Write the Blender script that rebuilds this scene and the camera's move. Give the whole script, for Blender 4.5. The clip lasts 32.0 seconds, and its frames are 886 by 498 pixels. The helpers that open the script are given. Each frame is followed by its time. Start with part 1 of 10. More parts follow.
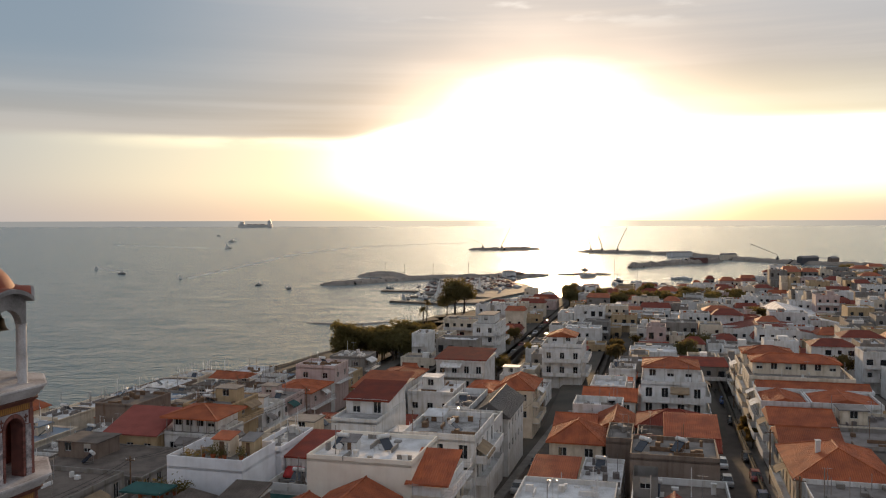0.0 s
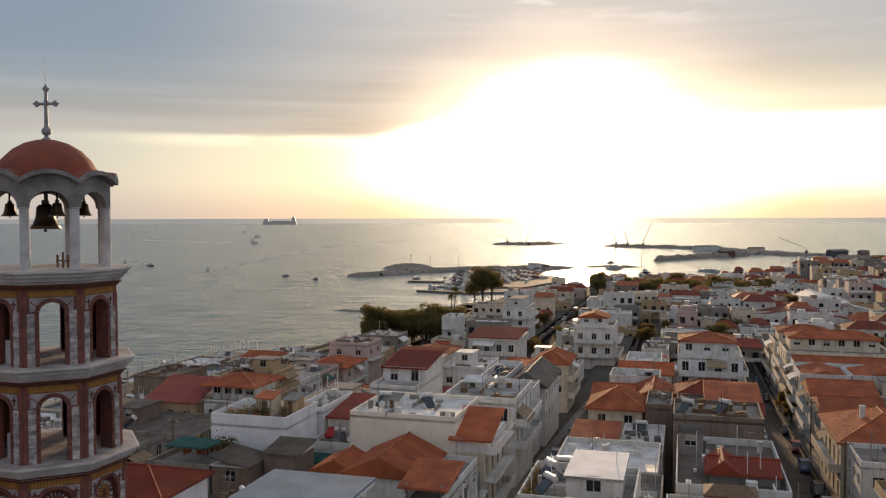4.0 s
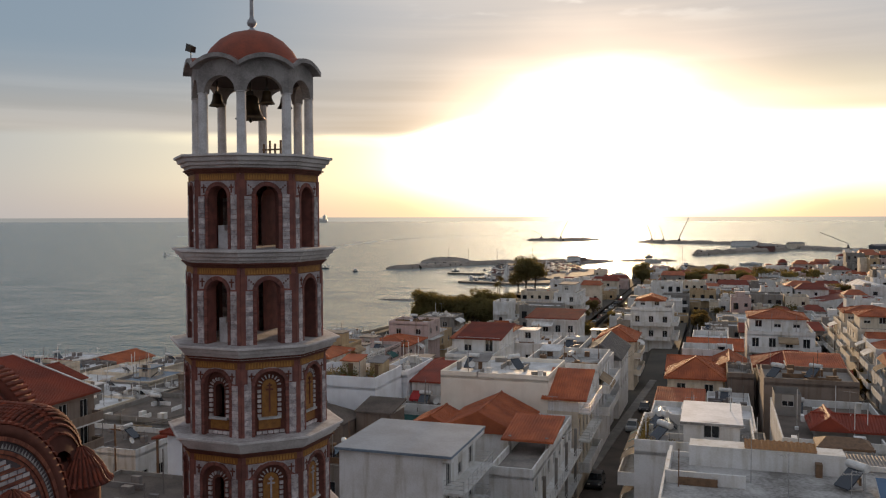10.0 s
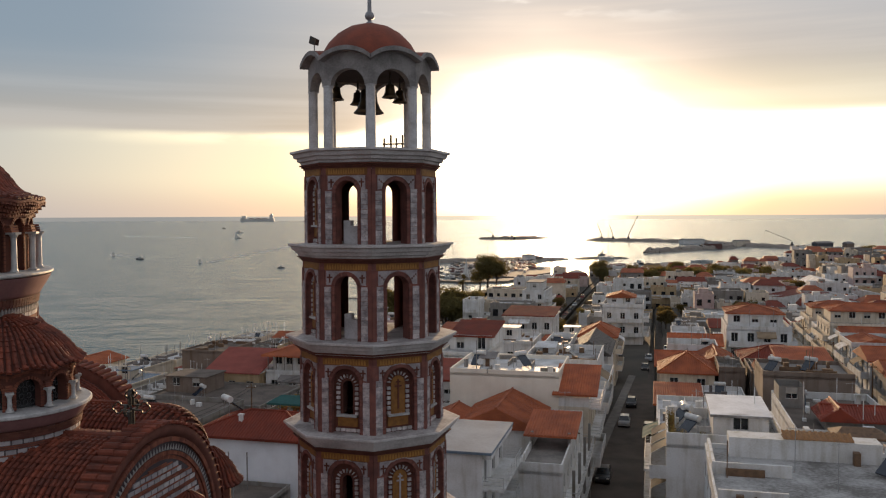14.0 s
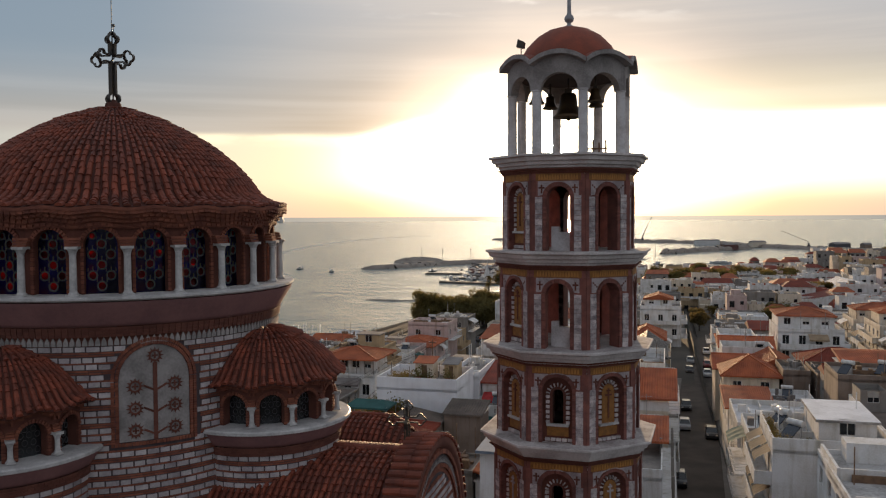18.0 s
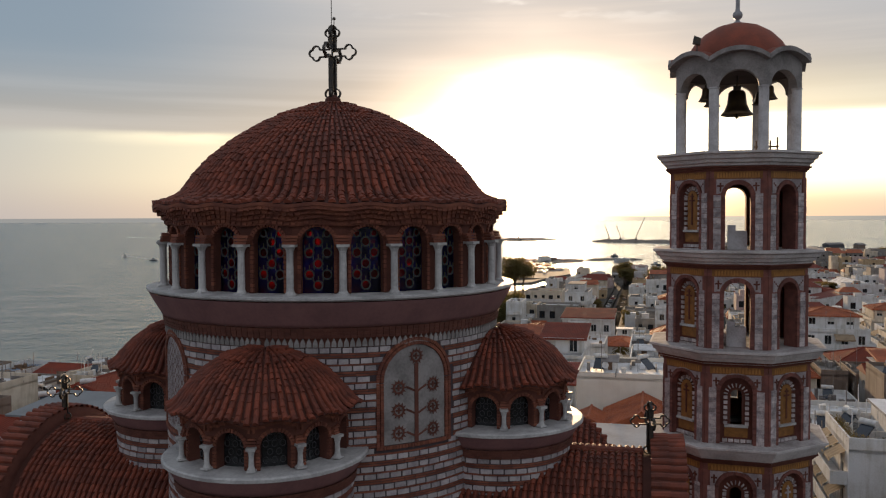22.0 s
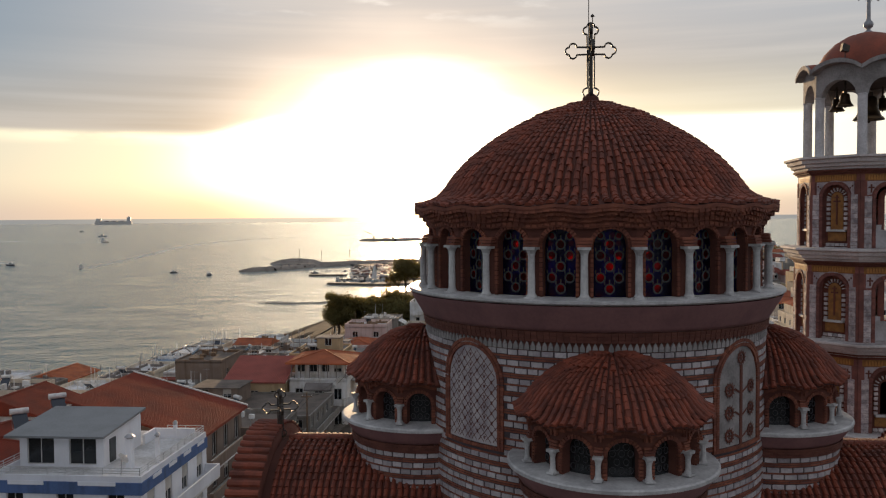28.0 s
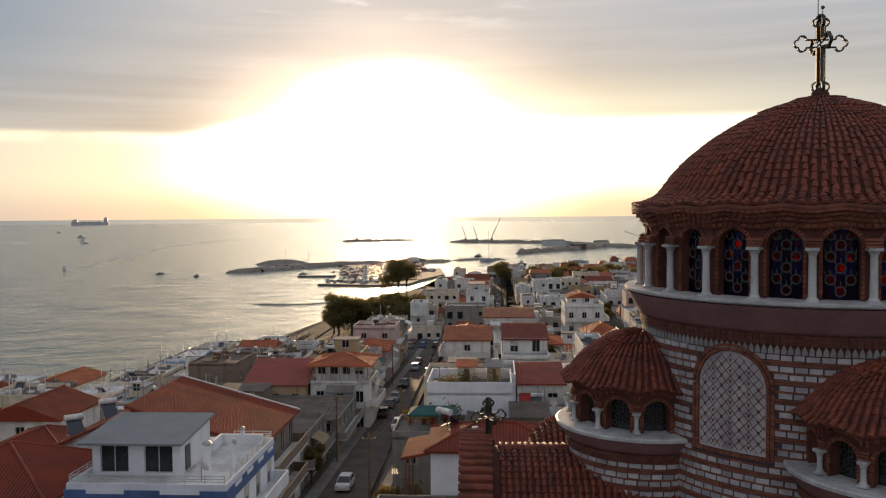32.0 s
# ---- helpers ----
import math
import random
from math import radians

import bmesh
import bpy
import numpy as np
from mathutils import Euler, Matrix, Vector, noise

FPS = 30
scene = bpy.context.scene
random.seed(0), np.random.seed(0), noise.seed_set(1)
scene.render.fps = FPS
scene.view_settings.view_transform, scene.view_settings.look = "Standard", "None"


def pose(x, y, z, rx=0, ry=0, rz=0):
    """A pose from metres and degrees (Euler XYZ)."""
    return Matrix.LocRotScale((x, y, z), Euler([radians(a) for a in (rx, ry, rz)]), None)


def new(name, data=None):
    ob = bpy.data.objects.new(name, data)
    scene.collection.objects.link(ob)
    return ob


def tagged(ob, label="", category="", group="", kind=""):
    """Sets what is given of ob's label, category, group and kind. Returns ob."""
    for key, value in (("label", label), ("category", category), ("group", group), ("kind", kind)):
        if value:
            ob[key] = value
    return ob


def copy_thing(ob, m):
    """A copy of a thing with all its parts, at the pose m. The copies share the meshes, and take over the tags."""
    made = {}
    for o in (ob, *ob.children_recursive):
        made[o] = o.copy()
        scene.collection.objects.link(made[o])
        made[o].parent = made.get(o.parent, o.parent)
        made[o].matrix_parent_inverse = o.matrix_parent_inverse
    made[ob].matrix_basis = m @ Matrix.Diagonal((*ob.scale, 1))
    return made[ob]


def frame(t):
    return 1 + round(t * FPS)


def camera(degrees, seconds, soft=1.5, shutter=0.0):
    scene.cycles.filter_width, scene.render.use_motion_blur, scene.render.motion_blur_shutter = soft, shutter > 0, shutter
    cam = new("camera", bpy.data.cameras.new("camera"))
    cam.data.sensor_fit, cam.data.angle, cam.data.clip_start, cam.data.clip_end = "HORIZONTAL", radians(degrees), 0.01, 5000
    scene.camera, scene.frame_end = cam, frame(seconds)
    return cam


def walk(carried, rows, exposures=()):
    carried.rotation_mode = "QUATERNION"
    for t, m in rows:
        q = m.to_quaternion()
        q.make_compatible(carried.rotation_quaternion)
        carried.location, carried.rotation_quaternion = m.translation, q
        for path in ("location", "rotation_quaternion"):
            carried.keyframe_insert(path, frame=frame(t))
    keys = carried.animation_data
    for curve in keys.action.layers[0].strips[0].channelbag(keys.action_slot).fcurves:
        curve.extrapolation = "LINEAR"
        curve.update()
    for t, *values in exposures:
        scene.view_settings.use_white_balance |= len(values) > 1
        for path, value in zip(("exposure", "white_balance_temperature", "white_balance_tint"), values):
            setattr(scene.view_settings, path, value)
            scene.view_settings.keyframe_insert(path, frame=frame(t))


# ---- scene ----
cam = camera(54.6, 32.0, soft=1.2)
METRES, EYE, TILT, LEAN, TURN = 52.0, 36.8, 0.28, 0.0, 0.0
ROWS = [
    (0.0, 0.00107, -0.00065, 0.00153, 0.154, -2.317, 0.108),
    (0.5, 0.00039, -0.00032, -0.00959, 0.326, -2.356, 0.086),
    (1.0, -0.00109, -0.00128, -0.02121, 0.507, -2.386, 0.094),
    (1.5, -0.00488, -0.00251, -0.03281, 0.688, -2.415, 0.123),
    (2.0, -0.01018, -0.00301, -0.04361, 0.878, -2.425, 0.123),
    (2.5, -0.01710, -0.00336, -0.05500, 1.057, -2.436, 0.145),
    (3.0, -0.02513, -0.00405, -0.06557, 1.264, -2.447, 0.168),
    (3.5, -0.03389, -0.00486, -0.07462, 1.469, -2.458, 0.152),
    (5.5, -0.06596, -0.00659, -0.10919, 2.284, -2.500, 0.132),
    (6.0, -0.07666, -0.00785, -0.11626, 2.459, -2.498, 0.162),
    (6.5, -0.08874, -0.00875, -0.12305, 2.645, -2.515, 0.190),
    (7.0, -0.10072, -0.01000, -0.12936, 2.843, -2.520, 0.166),
    (7.5, -0.11230, -0.01110, -0.13569, 2.999, -2.514, 0.159),
    (8.0, -0.12386, -0.01174, -0.14153, 3.135, -2.499, 0.162),
    (8.5, -0.13492, -0.01243, -0.14747, 3.269, -2.505, 0.125),
    (9.0, -0.14648, -0.01357, -0.15352, 3.400, -2.523, 0.118),
    (9.5, -0.15914, -0.01395, -0.15976, 3.517, -2.533, 0.132),
    (10.0, -0.17269, -0.01427, -0.16550, 3.621, -2.545, 0.147),
    (10.5, -0.18703, -0.01412, -0.16955, 3.723, -2.588, 0.134),
    (11.0, -0.20146, -0.01479, -0.17050, 3.745, -2.612, 0.111),
    (11.5, -0.21667, -0.01557, -0.17055, 3.406, -2.627, 0.120),
    (12.0, -0.23236, -0.01647, -0.17061, 1.357, -2.630, 0.150),
    (12.5, -0.24862, -0.01676, -0.17078, -0.139, -2.643, 0.160),
    (13.0, -0.26586, -0.01685, -0.17057, -0.063, -2.644, 0.171),
    (13.5, -0.28397, -0.01793, -0.16956, 0.017, -2.633, 0.203),
    (14.0, -0.30365, -0.01789, -0.16807, 0.089, -2.630, 0.225),
    (14.5, -0.32391, -0.01702, -0.16699, 0.163, -2.626, 0.267),
    (16.5, -0.39860, -0.01302, -0.16487, 0.419, -2.590, 0.267),
    (17.0, -0.41476, -0.01165, -0.16458, 0.494, -2.574, 0.319),
    (17.5, -0.43075, -0.01013, -0.16397, 0.556, -2.578, 0.270),
    (18.0, -0.44676, -0.00885, -0.16386, 0.616, -2.563, 0.290),
    (18.5, -0.46320, -0.00761, -0.16342, 0.672, -2.540, 0.280),
    (19.0, -0.48018, -0.00614, -0.16337, 0.726, -2.538, 0.279),
    (19.5, -0.49748, -0.00506, -0.16291, 0.767, -2.538, 0.267),
    (20.0, -0.51422, -0.00340, -0.16313, 0.797, -2.518, 0.285),
    (20.5, -0.53028, -0.00250, -0.16355, 0.825, -2.519, 0.293),
    (21.0, -0.54618, -0.00188, -0.16376, 0.863, -2.521, 0.271),
    (21.5, -0.56200, -0.00137, -0.16417, -0.089, -2.543, 0.279),
    (22.0, -0.57764, -0.00066, -0.16468, -0.131, -2.555, 0.218),
    (22.5, -0.59309, 0.00007, -0.16499, -1.061, -2.557, 0.247),
    (23.0, -0.60876, 0.00132, -0.16539, -2.159, -2.538, 0.265),
    (23.5, -0.62463, 0.00232, -0.16559, -3.306, -2.538, 0.303),
    (24.0, -0.64161, 0.00388, -0.16569, -4.110, -2.547, 0.291),
    (24.5, -0.65928, 0.00591, -0.16548, -4.091, -2.544, 0.318),
    (25.0, -0.67794, 0.00834, -0.16507, -4.099, -2.559, 0.334),
    (25.5, -0.69691, 0.01079, -0.16456, -4.375, -2.574, 0.360),
    (27.5, -0.77028, 0.02353, -0.16302, -8.497, -2.570, 0.346),
    (28.0, -0.78832, 0.02760, -0.16316, -9.009, -2.566, 0.353),
    (28.5, -0.80587, 0.03262, -0.16323, -9.292, -2.544, 0.381),
    (29.0, -0.82341, 0.03772, -0.16330, -9.517, -2.533, 0.371),
    (29.5, -0.84032, 0.04336, -0.16325, -9.862, -2.524, 0.362),
    (30.0, -0.85594, 0.04917, -0.16337, -9.988, -2.527, 0.354),
    (30.5, -0.87006, 0.05499, -0.16334, -10.125, -2.511, 0.329),
    (31.0, -0.88350, 0.06025, -0.16307, -10.174, -2.516, 0.325),
    (31.5, -0.89659, 0.06516, -0.16277, -10.193, -2.533, 0.352),
    (32.0, -0.90965, 0.07005, -0.16306, -10.422, -2.529, 0.370),
]
walk(cam, [(t, pose(0, 0, EYE, TILT, LEAN, TURN) @ pose(METRES * x, METRES * y, METRES * z, 90 + pitch, roll, yaw)) for t, x, y, z, yaw, pitch, roll in ROWS])

# ---- world: low sun behind a torn cloud deck over the sea ----
SUN_AZ, SUN_EL = 7.1, 4.6          # degrees right of +y, degrees up
world = bpy.data.worlds.new("world")
scene.world = world
world.use_nodes = True
wn, wl = world.node_tree.nodes, world.node_tree.links
wn.clear()


def wmath(op, a, b=None, c=None, clamp=False):
    n = wn.new("ShaderNodeMath")
    n.operation, n.use_clamp = op, clamp
    for i, v in enumerate((a, b, c)):
        if v is None:
            continue
        if isinstance(v, (int, float)):
            n.inputs[i].default_value = v
        else:
            wl.new(v, n.inputs[i])
    return n.outputs[0]


def wramp(x, lo, hi, a=0.0, b=1.0):
    n = wn.new("ShaderNodeMapRange")
    n.interpolation_type = "SMOOTHSTEP"
    wl.new(x, n.inputs[0])
    for i, v in zip((1, 2, 3, 4), (lo, hi, a, b)):
        n.inputs[i].default_value = v
    return n.outputs[0]


def wmix(f, a, b):
    n = wn.new("ShaderNodeMix")
    n.data_type = "RGBA"
    if isinstance(f, (int, float)):
        n.inputs[0].default_value = f
    else:
        wl.new(f, n.inputs[0])
    for i, v in ((6, a), (7, b)):
        if isinstance(v, tuple):
            n.inputs[i].default_value = (*v, 1)
        else:
            wl.new(v, n.inputs[i])
    return n.outputs[2]


def wadd(a, b, f=1.0):
    n = wn.new("ShaderNodeMix")
    n.data_type, n.blend_type = "RGBA", "ADD"
    if isinstance(f, (int, float)):
        n.inputs[0].default_value = f
    else:
        n.clamp_factor = False
        wl.new(f, n.inputs[0])
    for i, v in ((6, a), (7, b)):
        if isinstance(v, tuple):
            n.inputs[i].default_value = (*v, 1)
        else:
            wl.new(v, n.inputs[i])
    return n.outputs[2]


tc = wn.new("ShaderNodeTexCoord")
sx = wn.new("ShaderNodeSeparateXYZ")
wl.new(tc.outputs["Generated"], sx.inputs[0])
elev = wmath("MULTIPLY", wmath("ARCSINE", sx.outputs[2]), 57.2958)
azim = wmath("SUBTRACT", wmath("MULTIPLY", wmath("ARCTAN2", sx.outputs[0], sx.outputs[1]), 57.2958), SUN_AZ)
away = wmath("ABSOLUTE", azim)


def wnoise(sa, se, scale, detail=4.0, off=0.0):
    """Cloud noise over azimuth and elevation, stretched."""
    cb = wn.new("ShaderNodeCombineXYZ")
    wl.new(wmath("MULTIPLY_ADD", azim, sa, off), cb.inputs[0])
    wl.new(wmath("MULTIPLY", elev, se), cb.inputs[1])
    n = wn.new("ShaderNodeTexNoise")
    n.inputs["Scale"].default_value, n.inputs["Detail"].default_value = scale, detail
    wl.new(cb.outputs[0], n.inputs["Vector"])
    return n.outputs[0]


wisps = wnoise(0.035, 0.22, 1.6, 5.0)
fine = wnoise(0.12, 0.5, 1.2, 5.0, 7.0)
soft = wnoise(0.05, 0.16, 1.1, 3.0, 21.0)
# clear band under the deck: rosy grey at the horizon, cream above, greyer far from the sun
band = wmix(wramp(elev, 0.0, 2.6), (0.60, 0.535, 0.46), (0.88, 0.80, 0.60))
band = wmix(wramp(away, 14.0, 42.0), band, (0.42, 0.43, 0.45))
# the deck: warm grey low down, bluer to the left and higher up, with paler torn places
deck = wmix(wramp(elev, 5.0, 15.0), (0.36, 0.335, 0.325), (0.42, 0.435, 0.475))
deck = wmix(wmath("MULTIPLY", wramp(wnoise(0.02, 0.55, 1.4, 6.0, 3.0), 0.42, 0.66), 0.5), deck, (0.55, 0.52, 0.51))
deck = wmix(wmath("MULTIPLY", wramp(azim, -8.0, -30.0), wramp(elev, 4.5, 11.0)), deck, (0.20, 0.265, 0.345))
tears = wmath("MULTIPLY", wramp(fine, 0.54, 0.70), wmath("MULTIPLY", wramp(away, 15.0, 6.0), wramp(elev, 11.6, 14.0)))
deck = wmix(wmath("MULTIPLY", tears, 0.85), deck, (0.86, 0.84, 0.82))
# its lower edge: level on the left, a step higher towards the sun
foot = wramp(azim, -14.0, -8.5, 5.17, 6.2)
over = wmath("SUBTRACT", wmath("MULTIPLY_ADD", wmath("SUBTRACT", wisps, 0.5), 0.9, elev), foot)
edge = wmath("ADD", wmath("MULTIPLY", wramp(over, -0.25, 0.35), wramp(azim, -4.0, -13.0)), wmath("MULTIPLY", wramp(over, -1.5, 4.5), wramp(azim, -13.0, -4.0)))
sky = wmix(edge, band, deck)
lit = wmath("MULTIPLY", wramp(over, -0.95, -0.2), wramp(over, 0.25, -0.1))
sky = wadd(sky, (0.36, 0.30, 0.17), wmath("MULTIPLY", lit, wmath("MULTIPLY", wramp(fine, 0.3, 0.55), wramp(away, 34.0, 18.0))))
# light of the veiled sun: a broad rosy halo, a white crown over the deck's edge, a white band below it
rise = wmath("SUBTRACT", elev, 5.2)
near = wmath("SQRT", wmath("ADD", wmath("POWER", wmath("MULTIPLY", azim, 0.66), 2.0), wmath("POWER", wmath("MULTIPLY_ADD", wmath("SUBTRACT", wisps, 0.5), 4.0, rise), 2.0)))
halo = wmath("SQRT", wmath("ADD", wmath("POWER", wmath("MULTIPLY", azim, 0.55), 2.0), wmath("POWER", wmath("MULTIPLY_ADD", wmath("SUBTRACT", soft, 0.5), 5.0, rise), 2.0)))
sky = wadd(sky, (1.0, 0.74, 0.55), wmath("MULTIPLY", wramp(halo, 9.0, 2.5), 0.62))
sky = wadd(sky, (1.0, 0.91, 0.70), wmath("MULTIPLY", wramp(near, 6.0, 3.2), 1.0))
shelf = wmath("MULTIPLY", wmath("MULTIPLY", wramp(elev, 0.6, 3.0), wramp(over, 0.5, -0.5)), wmath("MULTIPLY", wramp(azim, -19.0, -8.0), wramp(azim, 46.0, 14.0)))
sky = wadd(sky, (1.0, 0.95, 0.78), wmath("MULTIPLY", shelf, 0.75))
low = wmath("SQRT", wmath("ADD", wmath("POWER", wmath("MULTIPLY", azim, 0.30), 2.0), wmath("POWER", wmath("MULTIPLY", wmath("SUBTRACT", elev, 3.2), 1.0), 2.0)))
sky = wadd(sky, (1.0, 0.93, 0.72), wmath("MULTIPLY", wramp(low, 5.0, 1.5), 1.2))
disc = wmath("SQRT", wmath("ADD", wmath("POWER", azim, 2.0), wmath("POWER", wmath("SUBTRACT", elev, SUN_EL), 2.0)))
sky = wadd(sky, (1.0, 0.88, 0.62), wmath("MULTIPLY", wramp(disc, 3.0, 0.3), 5.0))
sky = wadd(sky, (1.0, 0.86, 0.60), wmath("MULTIPLY", wramp(disc, 1.1, 0.4), 240.0))
# high and behind the viewer: pale blue-grey dusk cloud
sky = wmix(wramp(elev, 16.0, 45.0), sky, (0.42, 0.45, 0.50))
sky = wmix(wramp(away, 70.0, 140.0), sky, (0.41, 0.425, 0.475))
nish = wn.new("ShaderNodeTexSky")
nish.sky_type, nish.sun_disc = "NISHITA", False
nish.sun_elevation, nish.sun_rotation = radians(SUN_EL), radians(SUN_AZ)
sky = wadd(sky, nish.outputs[0], 0.02)
# far water under the horizon, the sun's glitter painted in as brighter colour
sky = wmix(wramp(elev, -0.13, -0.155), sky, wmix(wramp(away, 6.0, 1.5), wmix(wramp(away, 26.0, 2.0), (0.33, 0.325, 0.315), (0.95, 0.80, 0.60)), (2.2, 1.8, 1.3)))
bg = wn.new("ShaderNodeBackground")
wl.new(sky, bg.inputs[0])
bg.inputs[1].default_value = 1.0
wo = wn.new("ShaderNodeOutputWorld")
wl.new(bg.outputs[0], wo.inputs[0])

sun = new("sun", bpy.data.lights.new("sun", "SUN"))
sun.data.energy, sun.data.angle, sun.data.color = 4.0, radians(1.2), (1.0, 0.66, 0.36)
sun_dir = Vector((math.sin(radians(SUN_AZ)) * math.cos(radians(SUN_EL)), math.cos(radians(SUN_AZ)) * math.cos(radians(SUN_EL)), math.sin(radians(SUN_EL))))
sun.matrix_world = sun_dir.to_track_quat("Z", "Y").to_matrix().to_4x4()
scene.view_settings.exposure = 0.0

# ---- materials ----


def mat(name, a, b=None, rough=0.8, scale=1.5, fine=25.0, bump=0.15, metal=0.0, vary=0.0, island=False, spec=0.4, streak=0.0, fleck=0.35):
    """A procedural surface: two colours mixed by broad stains and fine grain at real-world size, with relief."""
    m = bpy.data.materials.new(name)
    m.use_nodes = True
    nt = m.node_tree
    n, l = nt.nodes, nt.links
    p = n["Principled BSDF"]
    p.inputs["Roughness"].default_value, p.inputs["Metallic"].default_value = rough, metal
    p.inputs["Specular IOR Level"].default_value = spec
    b = b or tuple(c * 0.72 for c in a)
    geo = n.new("ShaderNodeNewGeometry")
    t1, t2 = n.new("ShaderNodeTexNoise"), n.new("ShaderNodeTexNoise")
    for t, s, d in ((t1, scale, 4.0), (t2, fine, 3.0)):
        l.new(geo.outputs["Position"], t.inputs["Vector"])
        t.inputs["Scale"].default_value, t.inputs["Detail"].default_value = s, d
    r = n.new("ShaderNodeMapRange")
    r.inputs[1].default_value, r.inputs[2].default_value = 0.35, 0.68
    l.new(t1.outputs[0], r.inputs[0])
    mx = n.new("ShaderNodeMix")
    mx.data_type = "RGBA"
    mx.inputs[6].default_value, mx.inputs[7].default_value = (*a, 1), (*b, 1)
    ad = n.new("ShaderNodeMath")
    ad.operation, ad.use_clamp = "MULTIPLY_ADD", True
    sb = n.new("ShaderNodeMath")
    sb.operation = "SUBTRACT"
    l.new(t2.outputs[0], sb.inputs[0])
    sb.inputs[1].default_value = 0.5
    l.new(sb.outputs[0], ad.inputs[0])
    ad.inputs[1].default_value = fleck * 4
    l.new(r.outputs[0], ad.inputs[2])
    fac = ad.outputs[0]
    if streak:
        mp = n.new("ShaderNodeMapping")
        mp.inputs["Scale"].default_value = (1.7, 1.7, 0.16)
        t3 = n.new("ShaderNodeTexNoise")
        t3.inputs["Scale"].default_value, t3.inputs["Detail"].default_value = 1.0, 6.0
        r3, sm3 = n.new("ShaderNodeMapRange"), n.new("ShaderNodeMath")
        r3.inputs[1].default_value, r3.inputs[2].default_value, r3.inputs[4].default_value = 0.5, 0.78, streak
        sm3.operation = "ADD"
        l.new(geo.outputs["Position"], mp.inputs["Vector"])
        l.new(mp.outputs[0], t3.inputs["Vector"])
        l.new(t3.outputs[0], r3.inputs[0])
        l.new(fac, sm3.inputs[0])
        l.new(r3.outputs[0], sm3.inputs[1])
        fac = sm3.outputs[0]
        mx.clamp_factor = False
    l.new(fac, mx.inputs[0])
    col = mx.outputs[2]
    if vary:
        oi = n.new("ShaderNodeObjectInfo")
        rnd = oi.outputs["Random"]
        if island:
            sm, fr = n.new("ShaderNodeMath"), n.new("ShaderNodeMath")
            sm.operation, fr.operation = "ADD", "FRACT"
            l.new(rnd, sm.inputs[0])
            l.new(geo.outputs["Random Per Island"], sm.inputs[1])
            l.new(sm.outputs[0], fr.inputs[0])
            rnd = fr.outputs[0]
        mr = n.new("ShaderNodeMapRange")
        mr.inputs[3].default_value, mr.inputs[4].default_value = 1 - vary, 1 + vary
        l.new(rnd, mr.inputs[0])
        hs = n.new("ShaderNodeHueSaturation")
        l.new(mr.outputs[0], hs.inputs["Value"])
        l.new(col, hs.inputs["Color"])
        col = hs.outputs[0]
    l.new(col, p.inputs["Base Color"])
    if bump:
        bp = n.new("ShaderNodeBump")
        bp.inputs["Strength"].default_value, bp.inputs["Distance"].default_value = bump, 0.02
        l.new(t2.outputs[0], bp.inputs["Height"])
        l.new(bp.outputs[0], p.inputs["Normal"])
    return m


M = {}
M["tile"] = mat("roof_tile", (0.215, 0.050, 0.025), (0.105, 0.028, 0.017), 0.68, 2.5, 40, 0.3, vary=0.24, island=True)
M["tile_bed"] = mat("tile_bed", (0.10, 0.035, 0.025), None, 0.9)
M["brick"] = mat("red_brick", (0.25, 0.085, 0.05), (0.15, 0.05, 0.035), 0.85, 3, 40, 0.3, vary=0.25, island=True)
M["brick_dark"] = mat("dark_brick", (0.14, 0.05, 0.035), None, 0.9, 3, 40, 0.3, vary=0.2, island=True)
M["brick_mauve"] = mat("mauve_brick", (0.23, 0.088, 0.068), (0.14, 0.058, 0.05), 0.85, 3, 40, 0.3, vary=0.25, island=True)
M["ochre_light"] = mat("bright_ochre_tile", (0.46, 0.21, 0.05), (0.34, 0.15, 0.04), 0.7, 3, 30, 0.1)
M["column_paint"] = mat("white_column_paint", (0.60, 0.59, 0.60), (0.38, 0.36, 0.36), 0.7, 1.6, 16, 0.1)
M["stone"] = mat("pale_stone", (0.47, 0.43, 0.43), (0.29, 0.255, 0.27), 0.8, 2.5, 18, 0.35, vary=0.22, island=True)
M["quoin"] = mat("mottled_quoin_stone", (0.52, 0.46, 0.45), (0.24, 0.205, 0.215), 0.85, 5.5, 30, 0.5, vary=0.3, island=True, fleck=0.5)
M["mortar"] = mat("grey_mortar", (0.085, 0.065, 0.07), None, 0.95, 2, 30)
M["marble"] = mat("white_marble", (0.54, 0.53, 0.52), (0.33, 0.32, 0.32), 0.5, 2.0, 14, 0.08)
M["plum"] = mat("plum_plaster", (0.27, 0.135, 0.13), (0.21, 0.105, 0.105), 0.85, 1.2, 12, 0.1)
M["cement"] = mat("grey_render", (0.33, 0.305, 0.295), (0.19, 0.175, 0.17), 0.85, 1.6, 16, 0.15)
M["moulding"] = mat("pale_moulding_paint", (0.62, 0.585, 0.575), (0.42, 0.385, 0.375), 0.8, 1.1, 12, 0.1)
M["ledge"] = mat("ledge_paint", (0.50, 0.47, 0.46), (0.24, 0.21, 0.205), 0.85, 1.1, 10, 0.15)
M["spandrel"] = mat("spandrel_plaster", (0.43, 0.375, 0.375), (0.26, 0.22, 0.225), 0.85, 3.0, 24, 0.2)
M["dome_red"] = mat("red_dome_coat", (0.25, 0.055, 0.026), (0.16, 0.04, 0.022), 0.7, 1.5, 14, 0.1)
M["ochre"] = mat("ochre_mosaic", (0.31, 0.135, 0.03), (0.19, 0.08, 0.022), 0.6, 5, 45, 0.25)
